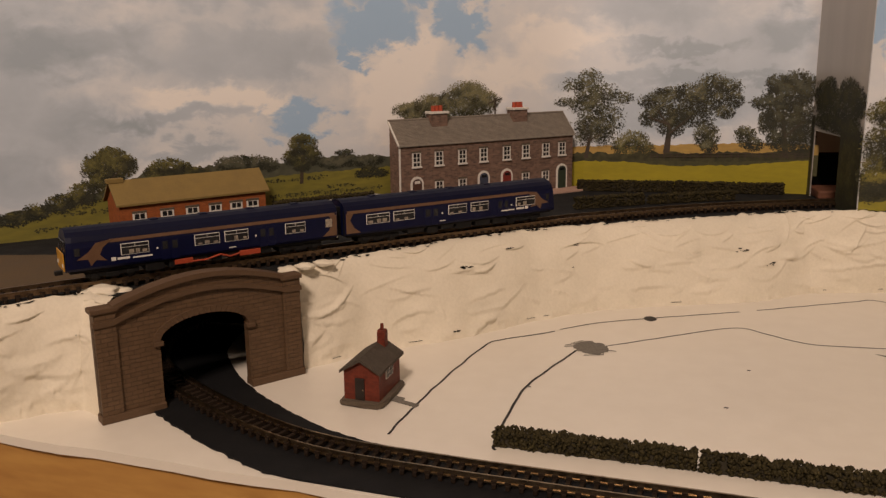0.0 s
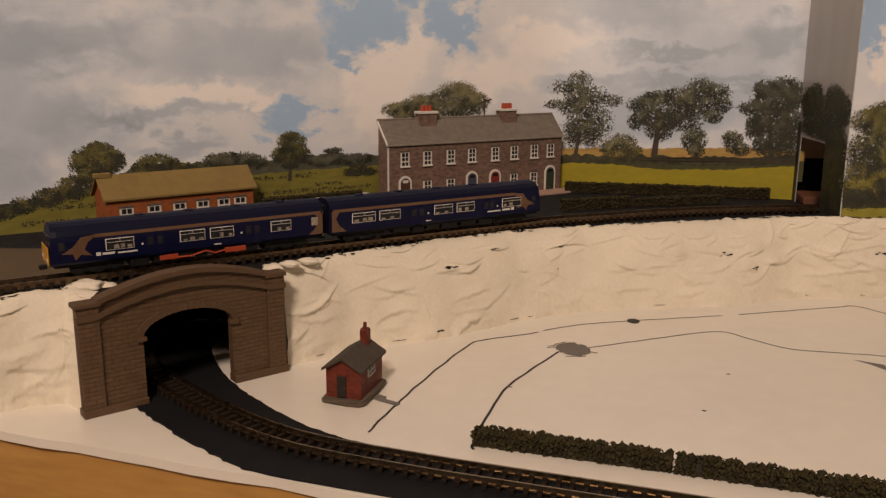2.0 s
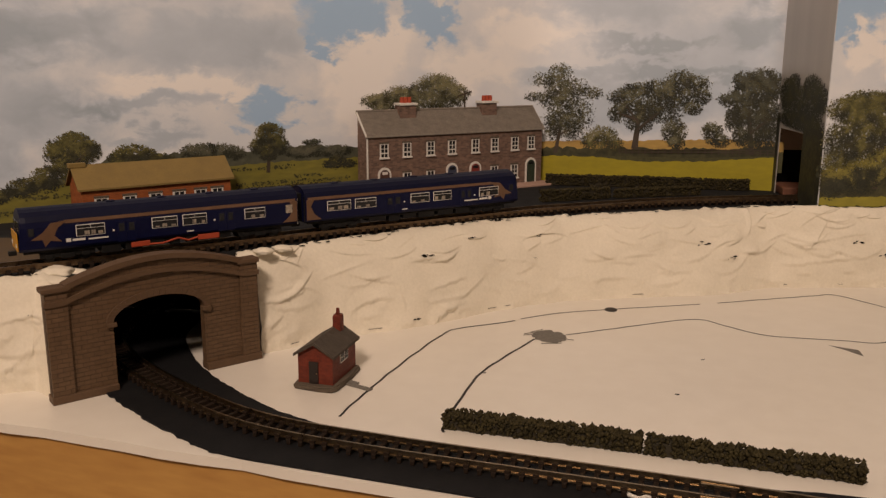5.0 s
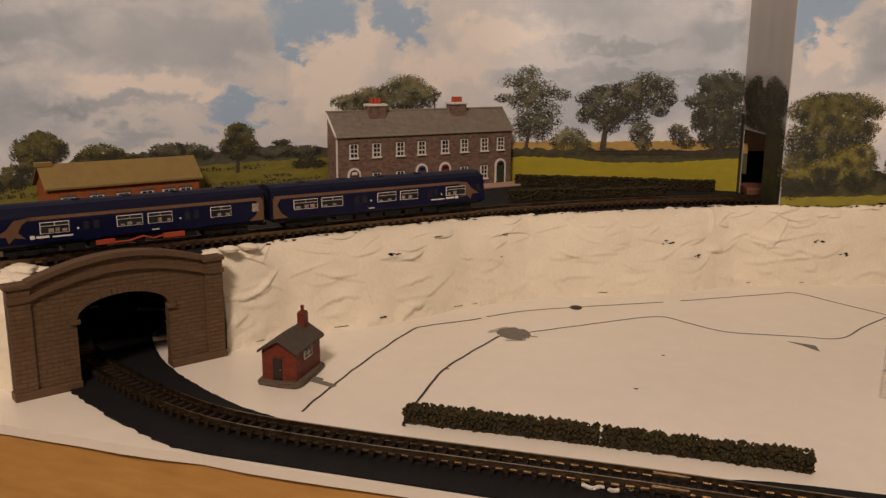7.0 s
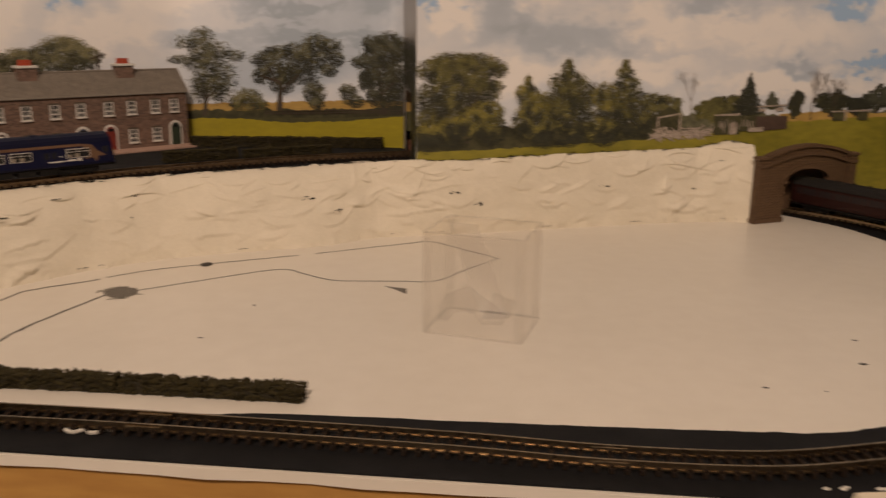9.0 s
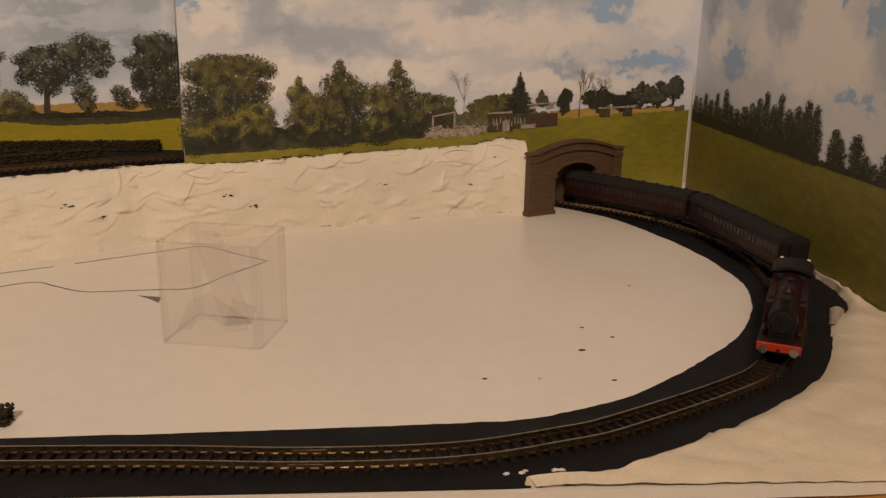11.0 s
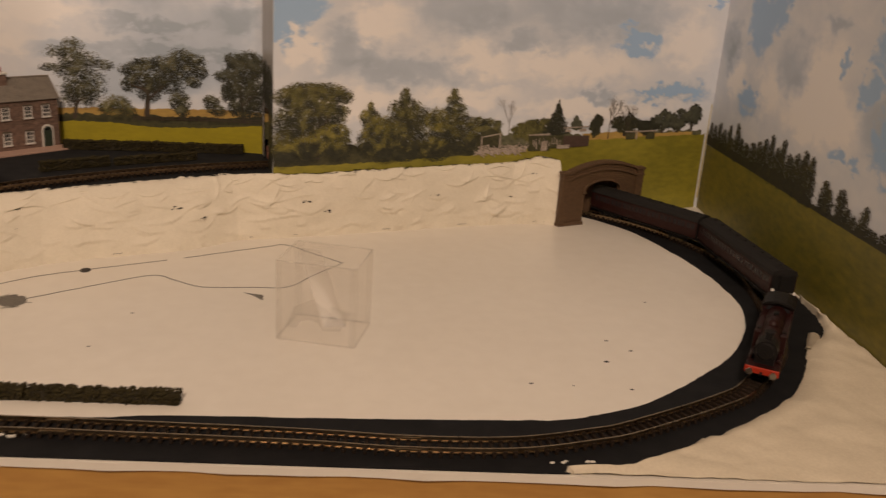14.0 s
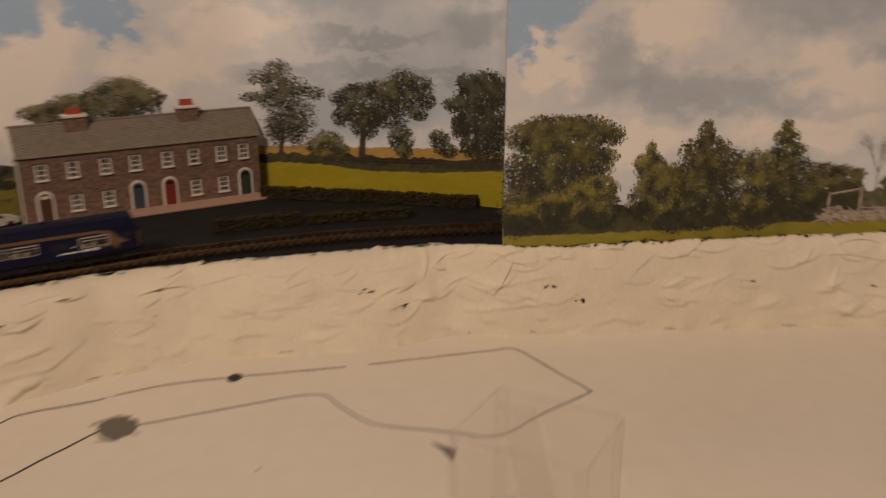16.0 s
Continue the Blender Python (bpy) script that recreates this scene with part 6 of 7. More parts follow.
def bogie(parent, x, wheels=(-1.15, 1.15)):
    top = part("bogie", B((x - 1.75, x + 1.75, -1.0, -0.86, 0.36, 0.72), (x - 1.75, x + 1.75, 0.86, 1.0, 0.36, 0.72), (x - 0.3, x + 0.3, -1.0, 1.0, 0.4, 0.8), (x - 0.45, x + 0.45, -1.06, -0.9, 0.25, 0.6), (x - 0.45, x + 0.45, 0.9, 1.06, 0.25, 0.6),
                              (x - 1.4, x - 0.9, -1.08, -0.9, 0.3, 0.6), (x + 0.9, x + 1.4, -1.08, -0.9, 0.3, 0.6), (x - 1.4, x - 0.9, 0.9, 1.08, 0.3, 0.6), (x + 0.9, x + 1.4, 0.9, 1.08, 0.3, 0.6), bevel=0.05), BLACK_PLASTIC, parent, s=N)
    for w in wheels:
        for s in (-1, 1):
            bm = bmesh.new()
            tube(bm, (x + w, s * 0.60, 0.42), (x + w, s * 0.76, 0.42), 0.42, n=18)
            part("wheel", bm, DULL_WHEEL, top, s=N)
    return top


def railcar(panes, doors, end_pane, label, motor):
    """One vehicle of the two-car unit, its cab at +x; z is from the rail top."""
    L, W = 19.7, 1.40
    top = thing("railcar", label, "train", 0, 0, 0, group="two-car unit")
    prof = [(-1.30, 0.98), (-W, 1.15), (-W, 2.55), (-1.34, 2.95), (-1.18, 3.28), (-0.85, 3.52), (-0.4, 3.66), (0, 3.70), (0.4, 3.66), (0.85, 3.52), (1.18, 3.28), (1.34, 2.95), (W, 2.55), (W, 1.15), (1.30, 0.98)]
    bm = section(bmesh.new(), prof, [0.05, 0.10, L - 1.3, L - 0.5, L], [(0.985, 0), (1, 0), (1, 0), (0.985, -0.02), (0.93, -0.09)])
    part("body", bm, BLUE, top, "dark blue body", s=N)
    rp = [(-1.36, 2.93), (-1.205, 3.28), (-0.865, 3.545), (-0.41, 3.69), (0, 3.73), (0.41, 3.69), (0.865, 3.545), (1.205, 3.28), (1.36, 2.93), (1.1, 3.2), (0.8, 3.45), (0, 3.6), (-0.8, 3.45), (-1.1, 3.2)]
    bm = section(bmesh.new(), rp, [0.03, L - 1.3, L - 0.5, L - 0.02], [(1, 0), (1, 0), (0.985, -0.02), (0.93, -0.09)])
    roof = part("roof", bm, ROOF_BLUE, top, s=N)
    for x in (3.0, 6.5, 10.0, 13.5):
        part("roof_vent", B((x - 0.3, x + 0.3, -0.25, 0.25, 3.68, 3.78), bevel=0.04), ROOF_BLUE, roof, s=N)
    for s in (-1, 1):
        y0, y1 = sorted((s * (W - 0.06), s * (W + 0.015)))
        bm = bmesh.new()
        extrude_poly(bm, [(s * 1.345, 2.93), (s * 1.365, 2.93), (s * 1.405, 2.70), (s * 1.375, 2.70)], "x", 0.25, L - 2.9)
        part("stripe", bm, BRONZE, top, "bronze cantrail stripe", s=N)
        # sweep of bronze towards the cab, and the coupling end
        bm = bmesh.new()
        extrude_poly(bm, [(L - 3.1, 2.93), (L - 2.0, 2.78), (L - 1.5, 2.2), (L - 0.75, 1.75), (L - 1.45, 1.72), (L - 1.6, 1.25), (L - 1.95, 1.62), (L - 2.65, 1.50), (L - 2.2, 1.95), (L - 2.45, 2.45)], "y", y0, y1)
        part("star_motif", bm, BRONZE, top, "bronze star-shaped motif", s=N)
        bm = bmesh.new()
        extrude_poly(bm, [(0.12, 2.75), (0.75, 2.75), (0.45, 2.2), (0.75, 1.6), (1.3, 1.15), (0.12, 1.15)], "y", y0, y1)
        part("end_motif", bm, BRONZE, top, "bronze end panel", s=N)
        for f0, f1 in panes:
            a, b = f0 * L, f1 * L
            yy = sorted((s * (W - 0.05), s * (W + 0.03)))
            wf = part("window", B((a, b, *yy, 1.72, 2.52), bevel=0.02), WHITE_TRIM, top, "white framed window", s=N)
            yy = sorted((s * (W - 0.04), s * (W + 0.045)))
            bm = bmesh.new()
            mid = (a + b) / 2
            for x0, x1, z0, z1 in ((a + 0.05, mid - 0.02, 2.28, 2.475), (mid + 0.02, b - 0.05, 2.28, 2.475), (a + 0.05, b - 0.05, 1.77, 2.24)):
                box(bm, x0, x1, *yy, z0, z1)
            part("pane", bm, GLASS_DARK, wf, s=N)
            g = random.Random(int(a * 100))
            bm = bmesh.new()
            x = a + 0.15
            while x < b - 0.5:
                w = g.uniform(0.22, 0.4)
                box(bm, x, x + w, *sorted((s * (W - 0.03), s * (W + 0.05))), 1.80, g.uniform(1.9, 2.12))
                x += w + g.uniform(0.1, 0.5)
            part("seat_back", bm, PALE_INSIDE, wf, s=N)
        for f0, f1 in doors:
            a, b = f0 * L, f1 * L
            for x0, x1 in ((a, (a + b) / 2 - 0.03), ((a + b) / 2 + 0.03, b)):
                yy = sorted((s * (W - 0.05), s * (W + 0.012)))
                d = part("door", B((x0, x1, *yy, 1.02, 2.5), bevel=0.03), BLUE, top, s=N)
                yy = sorted((s * (W - 0.05), s * (W + 0.024)))
                part("pane", B((x0 + 0.10, x1 - 0.10, *yy, 1.75, 2.36), bevel=0.05), GLASS_DARK, d, s=N)
            part("button", B((b + 0.18, b + 0.30, *sorted((s * (W - 0.02), s * (W + 0.02))), 1.85, 1.98)), WHITE_TRIM, top, s=N)
        yy = sorted((s * (W - 0.05), s * (W + 0.03)))
        part("cab_window", B((L - 1.0, L - 0.62, *sorted((s * (W - 0.12), s * (W + 0.01))), 2.0, 2.55), bevel=0.04), GLASS_DARK, top, s=N)
        if end_pane:
            part("end_window", B((0.5, 1.05, *yy, 1.85, 2.5), bevel=0.04), PALE_INSIDE, top, "pale frosted window", s=N)
        for x0, x1, z0, z1 in ((L - 4.1, L - 3.3, 1.45, 1.60), (L - 3.2, L - 2.9, 1.42, 1.66), (L - 5.6, L - 4.3, 1.44, 1.54), (8.2, 8.7, 1.25, 1.32)):
            part("lettering_bar", B((x0, x1, *sorted((s * (W - 0.01), s * (W + 0.028))), z0, z1)), WHITE_TRIM, top, "small white lettering bar", s=N)
    part("cab_end", B((L - 0.02, L + 0.05, -1.12, 1.12, 1.02, 2.25), bevel=0.03), YELLOW_END, top, "yellow cab end", s=N)
    part("windscreen", B((L - 0.22, L - 0.12, -1.05, -0.4, 2.3, 3.0), (L - 0.22, L - 0.12, 0.4, 1.05, 2.3, 3.0), (L - 0.2, L - 0.1, -0.33, 0.33, 1.6, 3.0), bevel=0.04), GLASS_DARK, top, s=N)
    for y in (-0.85, 0.85):
        part("headlight", B((L - 0.02, L + 0.08, y - 0.18, y + 0.18, 1.25, 1.5), bevel=0.04), WHITE_TRIM, top, s=N)
    part("gangway", B((-0.30, 0.10, -0.6, 0.6, 1.0, 3.2), bevel=0.05), BLACK_PLASTIC, top, s=N)
    for s in (-1, 1):
        part("end_pipe", B((-0.02, 0.06, s * 1.2 - 0.05, s * 1.2 + 0.05, 0.9, 3.0), bevel=0.02), WHITE_TRIM if motor else BLACK_PLASTIC, top, s=N)
    part("coupling", B((L, L + 0.5, -0.2, 0.2, 0.6, 0.9), bevel=0.05), BLACK_PLASTIC, top, s=N)
    part("coupling", B((-0.6, 0.05, -0.2, 0.2, 0.5, 0.8), bevel=0.05), BLACK_PLASTIC, top, s=N)
    g = random.Random(5 if motor else 6)
    bm = bmesh.new()
    box(bm, 0.3, L - 0.3, -1.15, 1.15, 0.78, 1.0)
    x = 5.4
    while x < 14.0:
        w = g.uniform(0.7, 1.7)
        box(bm, x, x + w, -1.18, 1.18, g.uniform(0.3, 0.5), 0.9, 0.05)
        x += w + g.uniform(0.1, 0.45)
    part("underframe", bm, BLACK_PLASTIC, top, s=N)
    if motor:
        bm = bmesh.new()
        for s in (-1, 1):
            y = s * 1.25
            box(bm, 6.3, 7.9, y - 0.06, y + 0.06, 0.52, 0.92, 0.05)
            box(bm, 11.3, 12.6, y - 0.06, y + 0.06, 0.52, 0.90, 0.05)
            for a, b in (((7.9, y, 0.75), (8.6, y, 0.6)), ((8.6, y, 0.6), (9.3, y, 0.85)), ((9.3, y, 0.85), (10.4, y, 0.6)), ((10.4, y, 0.6), (11.4, y, 0.62))):
                tube(bm, a, b, 0.07, n=8)
        part("exhaust_pipe", bm, EXHAUST_RED, top, "orange-red underfloor pipework", s=N)
    bogie(top, 3.0)
    bogie(top, L - 3.0)
    return top


RAIL_TOP = DECK + 0.046
car_b = railcar([(0.09, 0.19), (0.207, 0.30), (0.456, 0.544), (0.563, 0.65), (0.79, 0.89)], [(0.345, 0.415), (0.695, 0.755)], False, "dark blue diesel railcar with bronze stripe on the upper track", False)
car_b.matrix_basis = pose(-0.0790, 0.4112, RAIL_TOP * DM, 0, 0, 40.2) @ Matrix.Diagonal((0.99, 1, 0.94, 1))
car_a = railcar([(0.138, 0.221), (0.366, 0.456), (0.474, 0.566), (0.725, 0.82)], [(0.26, 0.325), (0.62, 0.685)], True, "dark blue diesel railcar with orange-red underfloor pipework", True)
car_a.matrix_basis = pose(-0.0823, 0.4100, RAIL_TOP * DM, 0, 0, 221.8) @ Matrix.Diagonal((0.945, 1, 0.94, 1))


def coach(label):
    """A maroon compartment coach, its middle at x = 0."""
    L, W = 18.2, 1.36
    top = thing("passenger_coach", label, "coach", 0, 0, 0, group="maroon coaches")
    prof = [(-1.28, 0.95), (-W, 1.3), (-W, 2.75), (-1.33, 2.95), (1.33, 2.95), (W, 2.75), (W, 1.3), (1.28, 0.95)]
    part("body", section(bmesh.new(), prof, [-L / 2, L / 2]), MAROON, top, "maroon body", s=N)
    rp = [(-1.42, 2.92), (-1.25, 3.25), (-0.8, 3.55), (0, 3.68), (0.8, 3.55), (1.25, 3.25), (1.42, 2.92)]
    roof = part("roof", section(bmesh.new(), rp, [-L / 2 - 0.1, L / 2 + 0.1]), COACH_ROOF, top, "dark grey curved roof", s=N)
    for x in np.arange(-8, 8.1, 2.0):
        part("roof_vent", B((x - 0.15, x + 0.15, -0.12, 0.12, 3.62, 3.80), bevel=0.03), COACH_ROOF, roof, s=N)
    for s in (-1, 1):
        x = -L / 2 + 0.7
        k = 0
        while x < L / 2 - 0.9:
            w = 0.42 if k % 3 == 0 else 0.46
            yy = sorted((s * (W - 0.05), s * (W + 0.012)))
            wf = part("window", B((x, x + w + 0.10, *yy, 1.92, 2.72), bevel=0.03), MAROON, top, s=N)
            part("pane", B((x + 0.05, x + w + 0.05, *sorted((s * (W - 0.04), s * (W + 0.022))), 1.98, 2.66), bevel=0.04), GLASS_DARK, wf, s=N)
            if k % 3 == 1:
                part("door", B((x - 0.08, x + w + 0.18, *sorted((s * (W - 0.05), s * (W + 0.006))), 1.0, 2.8), bevel=0.03), MAROON, top, s=N)
            x += w + (0.22 if k % 3 else 0.38)
            k += 1
        part("waist_line", B((-L / 2, L / 2, *sorted((s * (W - 0.02), s * (W + 0.016))), 1.82, 1.88)), MAROON, top, s=N)
        part("step_board", B((-L / 2 + 0.2, L / 2 - 0.2, *sorted((s * 1.2, s * 1.42)), 0.78, 0.86)), BLACK_PLASTIC, top, s=N)
    for e in (-1, 1):
        x0, x1 = sorted((e * L / 2, e * (L / 2 + 0.06)))
        part("end_panel", B((x0, x1, -1.25, 1.25, 1.0, 3.4), bevel=0.02), BLACK_PLASTIC, top, "black end panel", s=N)
        x0, x1 = sorted((e * L / 2, e * (L / 2 + 0.4)))
        part("gangway", B((x0, x1, -0.5, 0.5, 1.0, 2.95), bevel=0.06), BLACK_PLASTIC, top, s=N)
        part("buffer", B((x0, x1, -1.05, -0.75, 0.9, 1.15), (x0, x1, 0.75, 1.05, 0.9, 1.15), bevel=0.08), STEEL, top, s=N)
    part("underframe", B((-L / 2, L / 2, -1.15, 1.15, 0.72, 0.97), (-2.5, 2.5, -1.0, 1.0, 0.45, 0.8), bevel=0.03), BLACK_PLASTIC, top, s=N)
    bogie(top, -6.0)
    bogie(top, 6.0)
    return top


def engine():
    """A maroon tank engine, its front buffer beam at x = 0, running towards +x."""
    top = thing("tank_engine", "maroon steam tank engine with red buffer beam", "locomotive", 0, 0, 0)
    part("footplate", B((-13.0, 0.0, -1.3, 1.3, 1.02, 1.22), bevel=0.03), MAROON, top, s=N)
    bb = part("buffer_beam", B((-0.12, 0.06, -1.3, 1.3, 0.78, 1.3), bevel=0.03), BUFFER_RED, top, "bright red buffer beam", s=N)
    for y in (-0.9, 0.9):
        bm = bmesh.new()
        tube(bm, (0.0, y, 1.05), (0.42, y, 1.05), 0.15, n=14)
        tube(bm, (0.42, y, 1.05), (0.52, y, 1.05), 0.27, n=18)
        part("buffer", bm, STEEL, bb, s=N)
    part("coupling_hook", B((0.0, 0.4, -0.1, 0.1, 0.85, 1.0), bevel=0.03), BLACK_PLASTIC, bb, s=N)
    bm = bmesh.new()
    tube(bm, (-2.2, 0, 2.35), (-0.85, 0, 2.35), 0.90, n=32)
    box(bm, -2.1, -0.95, -0.75, 0.75, 1.2, 2.0)
    sb = part("smokebox", bm, LOCO_BLACK, top, "black smokebox", s=N)
    bm = bmesh.new()
    tube(bm, (-0.86, 0, 2.35), (-0.72, 0, 2.35), 0.74, 0.62, n=28)
    tube(bm, (-0.75, 0, 2.35), (-0.60, 0, 2.35), 0.10, n=12)
    part("smokebox_door", bm, LOCO_BLACK, sb, s=N)
    bm = bmesh.new()
    tube(bm, (-1.55, 0, 3.1), (-1.55, 0, 3.7), 0.34, 0.30, n=20)
    tube(bm, (-1.55, 0, 3.68), (-1.55, 0, 3.86), 0.40, 0.38, n=20)
    part("chimney", bm, LOCO_BLACK, top, s=N)
    bm = bmesh.new()
    tube(bm, (-8.8, 0, 2.35), (-2.2, 0, 2.35), 0.86, n=32)
    bl = part("boiler", bm, MAROON, top, "maroon boiler", s=N)
    for x in (-3.4, -5.0, -6.6):
        bm = bmesh.new()
        tube(bm, (x - 0.05, 0, 2.35), (x + 0.05, 0, 2.35), 0.885, n=32)
        part("boiler_band", bm, LOCO_BLACK, bl, s=N)
    bm = bmesh.new()
    q = bmesh.ops.create_uvsphere(bm, u_segments=18, v_segments=10, radius=0.46)["verts"]
    for v in q:
        v.co = Vector((v.co.x - 4.6, v.co.y, v.co.z * 1.1 + 3.15))
    part("dome", bm, MAROON, top, s=N, smooth=True)
    part("safety_valve", B((-7.2, -6.8, -0.22, 0.22, 3.1, 3.45), bevel=0.06), LOCO_BLACK, top, s=N)
    for s in (-1, 1):
        y0, y1 = sorted((s * 0.78, s * 1.28))
        tk = part("side_tank", B((-8.8, -3.6, y0, y1, 1.22, 2.75), bevel=0.05), MAROON, top, "maroon side tank", s=N)
        part("tank_filler", B((-4.6, -4.2, s * 1.0 - 0.16, s * 1.0 + 0.16, 2.74, 2.86), bevel=0.03), LOCO_BLACK, tk, s=N)
        part("splasher", B((-2.9, -1.6, *sorted((s * 0.9, s * 1.2)), 1.2, 1.55), bevel=0.08), MAROON, top, s=N)
        part("cab_side", B((-11.0, -8.8, *sorted((s * 1.22, s * 1.30)), 1.2, 2.6), (-9.2, -8.8, *sorted((s * 1.22, s * 1.30)), 2.6, 3.4), (-11.0, -10.6, *sorted((s * 1.22, s * 1.30)), 2.6, 3.4)), MAROON, top, s=N)
        part("lamp", B((-12.95, -12.75, s * 0.95 - 0.13, s * 0.95 + 0.13, 2.98, 3.22), bevel=0.04), WHITE_TRIM, top, "white lamp", s=N)
        for x in (-2.6, -4.9, -7.2):
            bm = bmesh.new()
            tube(bm, (x, s * 0.62, 0.72), (x, s * 0.78, 0.72), 0.72, n=24)
            part("driving_wheel", bm, BLACK_PLASTIC, top, s=N)
        part("coupling_rod", B((-7.4, -2.4, *sorted((s * 0.8, s * 0.88)), 0.62, 0.78), bevel=0.03), STEEL, top, s=N)
        part("cylinder", B((-2.0, -0.7, *sorted((s * 0.8, s * 1.25)), 0.5, 1.0), bevel=0.12), MAROON, top, s=N)
    part("cab_front", B((-8.9, -8.8, -1.28, 1.28, 1.2, 3.3)), MAROON, top, s=N)
    part("spectacle", B((-8.83, -8.77, -0.95, -0.45, 2.75, 3.2), (-8.83, -8.77, 0.45, 0.95, 2.75, 3.2), bevel=0.05), GLASS_DARK, top, s=N)
    rp = [(-1.38, 3.28), (-1.1, 3.52), (-0.6, 3.68), (0, 3.74), (0.6, 3.68), (1.1, 3.52), (1.38, 3.28), (1.0, 3.36), (0, 3.55), (-1.0, 3.36)]
    part("cab_roof", section(bmesh.new(), rp, [-11.2, -8.5]), LOCO_BLACK, top, "dark cab roof", s=N)
    part("bunker", B((-13.0, -11.0, -1.28, 1.28, 1.2, 2.95), bevel=0.05), MAROON, top, s=N)
    part("frames", B((-12.6, -0.3, -0.55, 0.55, 0.5, 1.05)), BLACK_PLASTIC, top, s=N)
    bogie(top, -10.8)
    return top


FRONT_TOP = 0.009 + 0.044
loco = engine()
loco.matrix_basis = pose(0.4541, 0.2622, FRONT_TOP * DM, 0, 0, 232.0) @ Matrix.Diagonal((1.13, 1, 1, 1))
c1 = coach("maroon passenger coach with dark grey roof on the curved track")
ends = ((Vector((5.365, 3.70)), Vector((5.475, 4.915))), (Vector((5.465, 4.945)), Vector((4.92, 5.95))))
for k, (a, b) in enumerate(ends):
    c, e = (a + b) / 2, (a - b).normalized()
    m = pose(c.x * DM, c.y * DM, FRONT_TOP * DM, 0, 0, math.degrees(math.atan2(e.y, e.x))) @ Matrix.Diagonal(((a - b).length / (18.6 * N / DM), 1, 1, 1))
    if k == 0:
        c1.matrix_basis = m
    else:
        copy_thing(c1, m)

# ---- clear box ----
mclear, nt, bsdf = shader("clear_acrylic")
nt.nodes.remove(bsdf)
tr = node(nt, "ShaderNodeBsdfTransparent", Color=(0.994, 0.99, 0.985, 1))
gl = node(nt, "ShaderNodeBsdfGlossy", Roughness=0.12, Color=(0.9, 0.9, 0.9, 1))
df = node(nt, "ShaderNodeBsdfDiffuse", Color=(0.62, 0.58, 0.53, 1))
haze, mixed = nt.nodes.new("ShaderNodeMixShader"), nt.nodes.new("ShaderNodeMixShader")
haze.inputs[0].default_value = 0.012
nt.links.new(tr.outputs[0], haze.inputs[1])
nt.links.new(df.outputs[0], haze.inputs[2])
mixed.inputs[0].default_value = 0.02
nt.links.new(haze.outputs[0], mixed.inputs[1])
nt.links.new(gl.outputs[0], mixed.inputs[2])
nt.links.new(mixed.outputs[0], nt.nodes["Material Output"].inputs["Surface"])
tub = thing("clear_box", "empty clear plastic box standing on the white board", "plastic box", 2.02, 3.482, 0.001, -21.5)
wx, wy, hz, tk = 0.455, 0.37, 0.47, 0.008
for nm, b in (("side", (0, wx, 0, tk, 0, hz)), ("side", (0, wx, wy - tk, wy, 0, hz)), ("side", (0, tk, tk, wy - tk, 0, hz)), ("side", (wx - tk, wx, tk, wy - tk, 0, hz))):
    part(nm, B(b, bevel=0.002), mclear, tub)
bm = bmesh.new()
bm.faces.new([bm.verts.new(c) for c in ((tk, tk, 0.006), (wx - tk, tk, 0.006), (wx - tk, wy - tk, 0.006), (tk, wy - tk, 0.006))])
part("bottom", bm, mclear, tub)
film = bmesh.new()
# a folded sheet: a low tent with an arched opening, and a slanting strip that leans into one corner
tent = [(0.01, 0.02), (0.05, 0.14), (0.16, 0.195), (0.36, 0.075), (0.335, 0.03), (0.235, 0.02), (0.20, 0.062), (0.15, 0.074), (0.10, 0.060), (0.075, 0.02)]
film.faces.new([film.verts.new((x, 0.13 + 0.2 * z, z)) for x, z in tent])
for quad in (((0.02, 0.31, 0.45), (0.16, 0.31, 0.45), (0.37, 0.13, 0.07), (0.25, 0.10, 0.06)), ((0.25, 0.10, 0.06), (0.37, 0.13, 0.07), (0.40, 0.11, 0.16), (0.30, 0.09, 0.20))):
    film.faces.new([film.verts.new(p) for p in quad])
mfilm = mclear.copy()
mfilm.name = "clear_film"
mfilm.node_tree.nodes["Mix Shader"].inputs[0].default_value = 0.20
mfilm.node_tree.nodes["Mix Shader.001"].inputs[0].default_value = 0.002
mfilm.node_tree.nodes["Diffuse BSDF"].inputs["Color"].default_value = (0.44, 0.40, 0.35, 1)
part("folded_film", film, mfilm, tub, "loose folded clear film inside", solid=False)
medge = mclear.copy()
medge.name = "clear_acrylic_edge"
medge.node_tree.nodes["Mix Shader"].inputs[0].default_value = 0.08
for x, y in ((0, 0), (wx, 0), (0, wy), (wx, wy)):
    sx, sy = (1, -1)[x > 0], (1, -1)[y > 0]
    bm = bmesh.new()
    for b in ((x, x + sx * 0.035, y - sy * 0.004, y - sy * 0.001), (x - sx * 0.004, x - sx * 0.001, y, y + sy * 0.035)):
        p, q = ((b[0], b[2]), (b[1], b[2])) if abs(b[0] - b[1]) > abs(b[2] - b[3]) else ((b[0], b[2]), (b[0], b[3]))
        bm.faces.new([bm.verts.new(c) for c in ((*p, 0.01), (*q, 0.01), (*q, hz - 0.004), (*p, hz - 0.004))])
    part("corner_edge", bm, medge, tub)
for y in (0, wy):
    for z in (0.004, hz):
        part("rim", B((0.006, wx - 0.006, y - 0.005, y + 0.005, z - 0.004, z + 0.004)), medge, tub)
for x in (0, wx):
    for z in (0.004, hz):
        part("rim", B((x - 0.005, x + 0.005, 0.006, wy - 0.006, z - 0.004, z + 0.004)), medge, tub)
for ob in tub.children:
    ob.visible_shadow = False

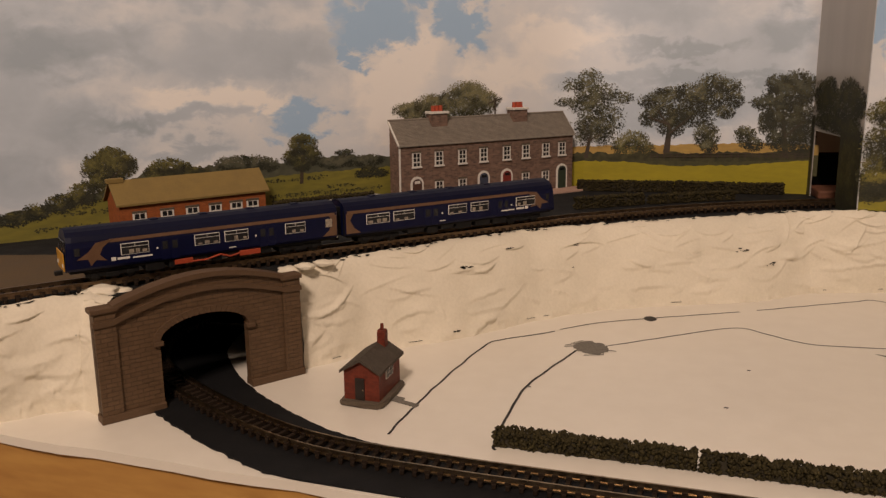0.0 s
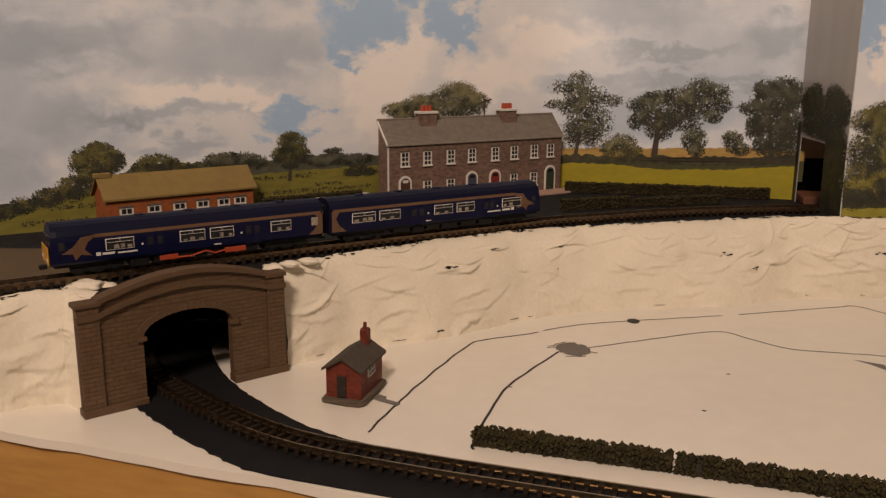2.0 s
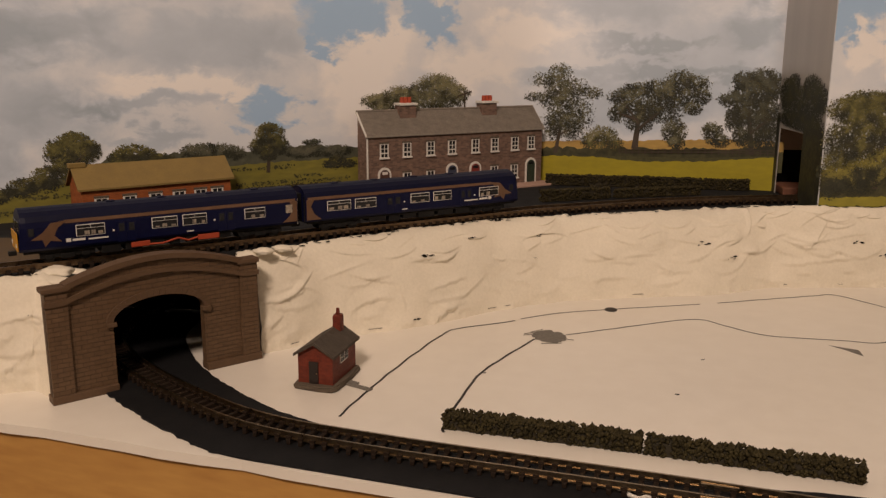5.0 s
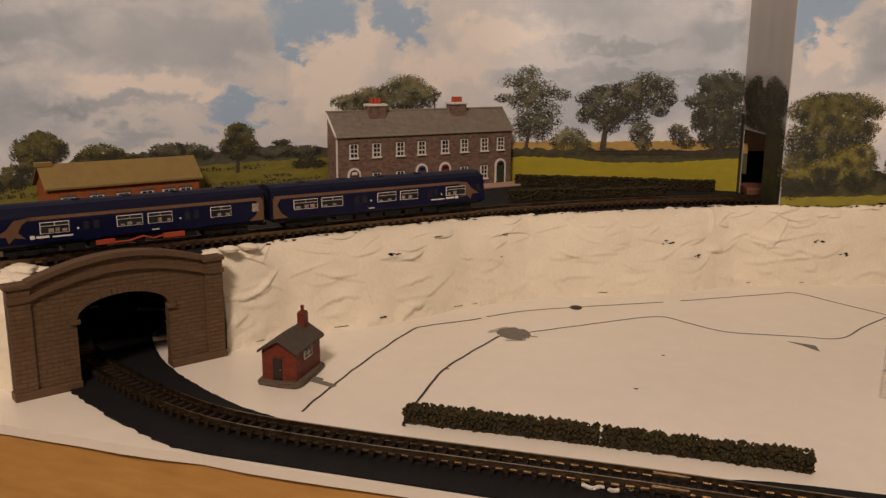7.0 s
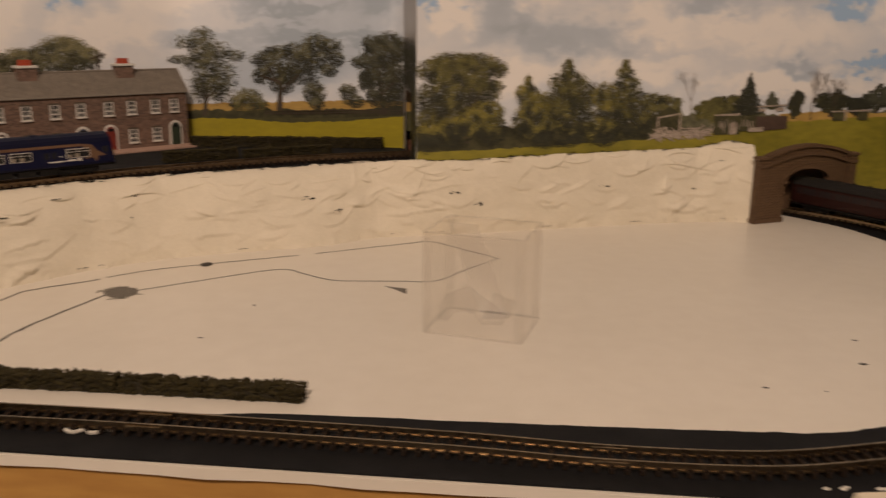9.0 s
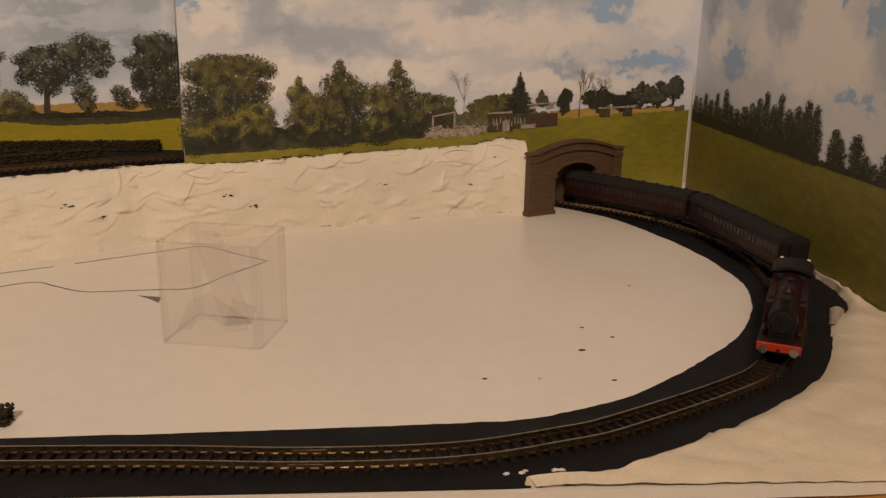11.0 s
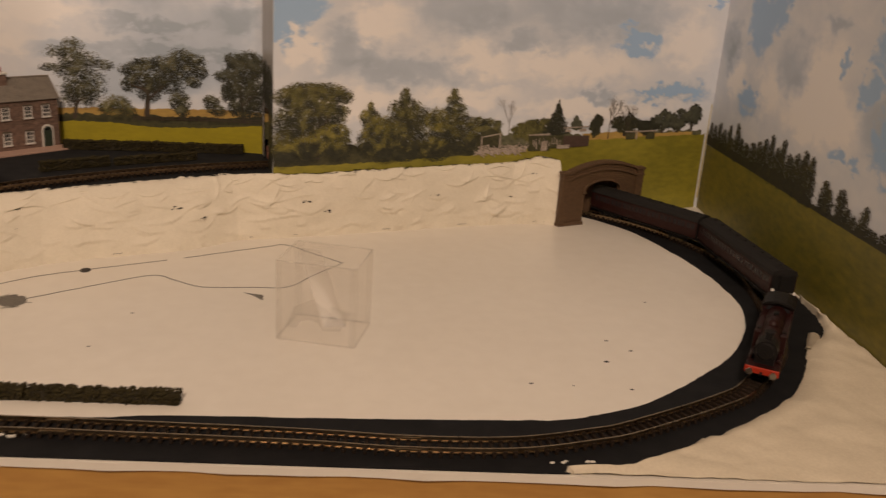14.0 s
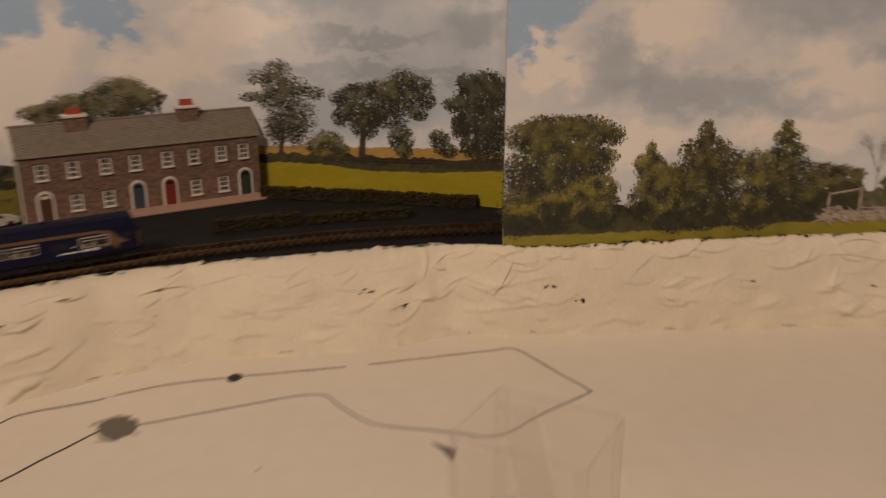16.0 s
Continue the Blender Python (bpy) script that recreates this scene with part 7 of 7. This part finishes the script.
# ---- small loose things ----
CAR_WHITE = mat("white_car_paint", (0.70, 0.68, 0.64, 1), rough=0.25, scale=300, bump=0)


def car(x, y, a):
    top = thing("model_car", "small white model car parked on the deck", "car", x, y, DECK + 0.001, a, "parked model cars")
    bm = bmesh.new()
    extrude_poly(bm, [(0, 0.3), (4.1, 0.3), (4.15, 0.75), (3.1, 0.92), (0.1, 0.95)], "y", -0.8, 0.8)
    part("body", bm, CAR_WHITE, top, s=N)
    bm = bmesh.new()
    extrude_poly(bm, [(0.3, 0.9), (3.0, 0.9), (2.3, 1.42), (0.8, 1.45)], "y", -0.7, 0.7)
    part("cabin", bm, GLASS_DARK, top, s=N)
    part("car_roof", B((0.85, 2.25, -0.68, 0.68, 1.42, 1.48), bevel=0.02), CAR_WHITE, top, s=N)
    for wx_ in (0.8, 3.3):
        for s in (-1, 1):
            bm = bmesh.new()
            tube(bm, (wx_, s * 0.62, 0.3), (wx_, s * 0.82, 0.3), 0.3, n=14)
            part("wheel", bm, BLACK_PLASTIC, top, s=N)


car(-1.20, 5.12, 60)
car(-0.98, 5.30, 60)
CRUMB = mat("white_plaster_crumb", (0.78, 0.74, 0.66, 1), rough=0.8, scale=400)
g = random.Random(11)
for x, y, n in ((0.80, 2.565, 7), (0.92, 2.545, 6), (3.22, 2.06, 3), (3.37, 2.06, 3), (0.72, 2.58, 3), (4.9, 3.0, 3)):
    bm = bmesh.new()
    for _ in range(n):
        q = bmesh.ops.create_icosphere(bm, subdivisions=1, radius=g.uniform(0.004, 0.010))["verts"]
        o = Vector((x + g.uniform(-0.04, 0.04), y + g.uniform(-0.012, 0.012), 0.012))
        for v in q:
            v.co = Vector((v.co.x * 1.6, v.co.y, v.co.z * 0.5)) * g.uniform(0.8, 1.2) + o
    tagged(part("plaster_crumbs", bm, CRUMB), "white plaster crumbs on the black trackbed", "crumbs", "plaster crumbs", "stuff")
curl = bmesh.new()
path, _ = curve_points([(0.771, 2.542), (0.802, 2.521), (0.834, 2.538), (0.865, 2.514), (0.896, 2.525)], 0.006)
for p, q in zip(path, path[1:]):
    tube(curl, (p[0], p[1], 0.016), (q[0], q[1], 0.016), 0.007, n=8)
tagged(part("filler_curl", curl, CRUMB), "small curl of white filler beside the rail on the black trackbed", "filler curl")
for x, z in ((0.32, -0.16), (-2.4, -0.16), (3.9, -0.16)):
    sc = thing("screw", "dark countersunk screw in the pine plank", "screw", x, EDGE(x) + 0.02, z, -9.6)
    bm = bmesh.new()
    tube(bm, (0, -0.004, 0), (0, 0.03, 0), 0.03, 0.014, 18)
    part("head", bm, mat("dull_screw_metal", (0.14, 0.10, 0.08, 1), rough=0.5, metal=0.8, scale=500), sc)
    part("slot", B((-0.016, 0.016, -0.006, 0, -0.003, 0.003), (-0.003, 0.003, -0.006, 0, -0.016, 0.016)), DARK, sc)
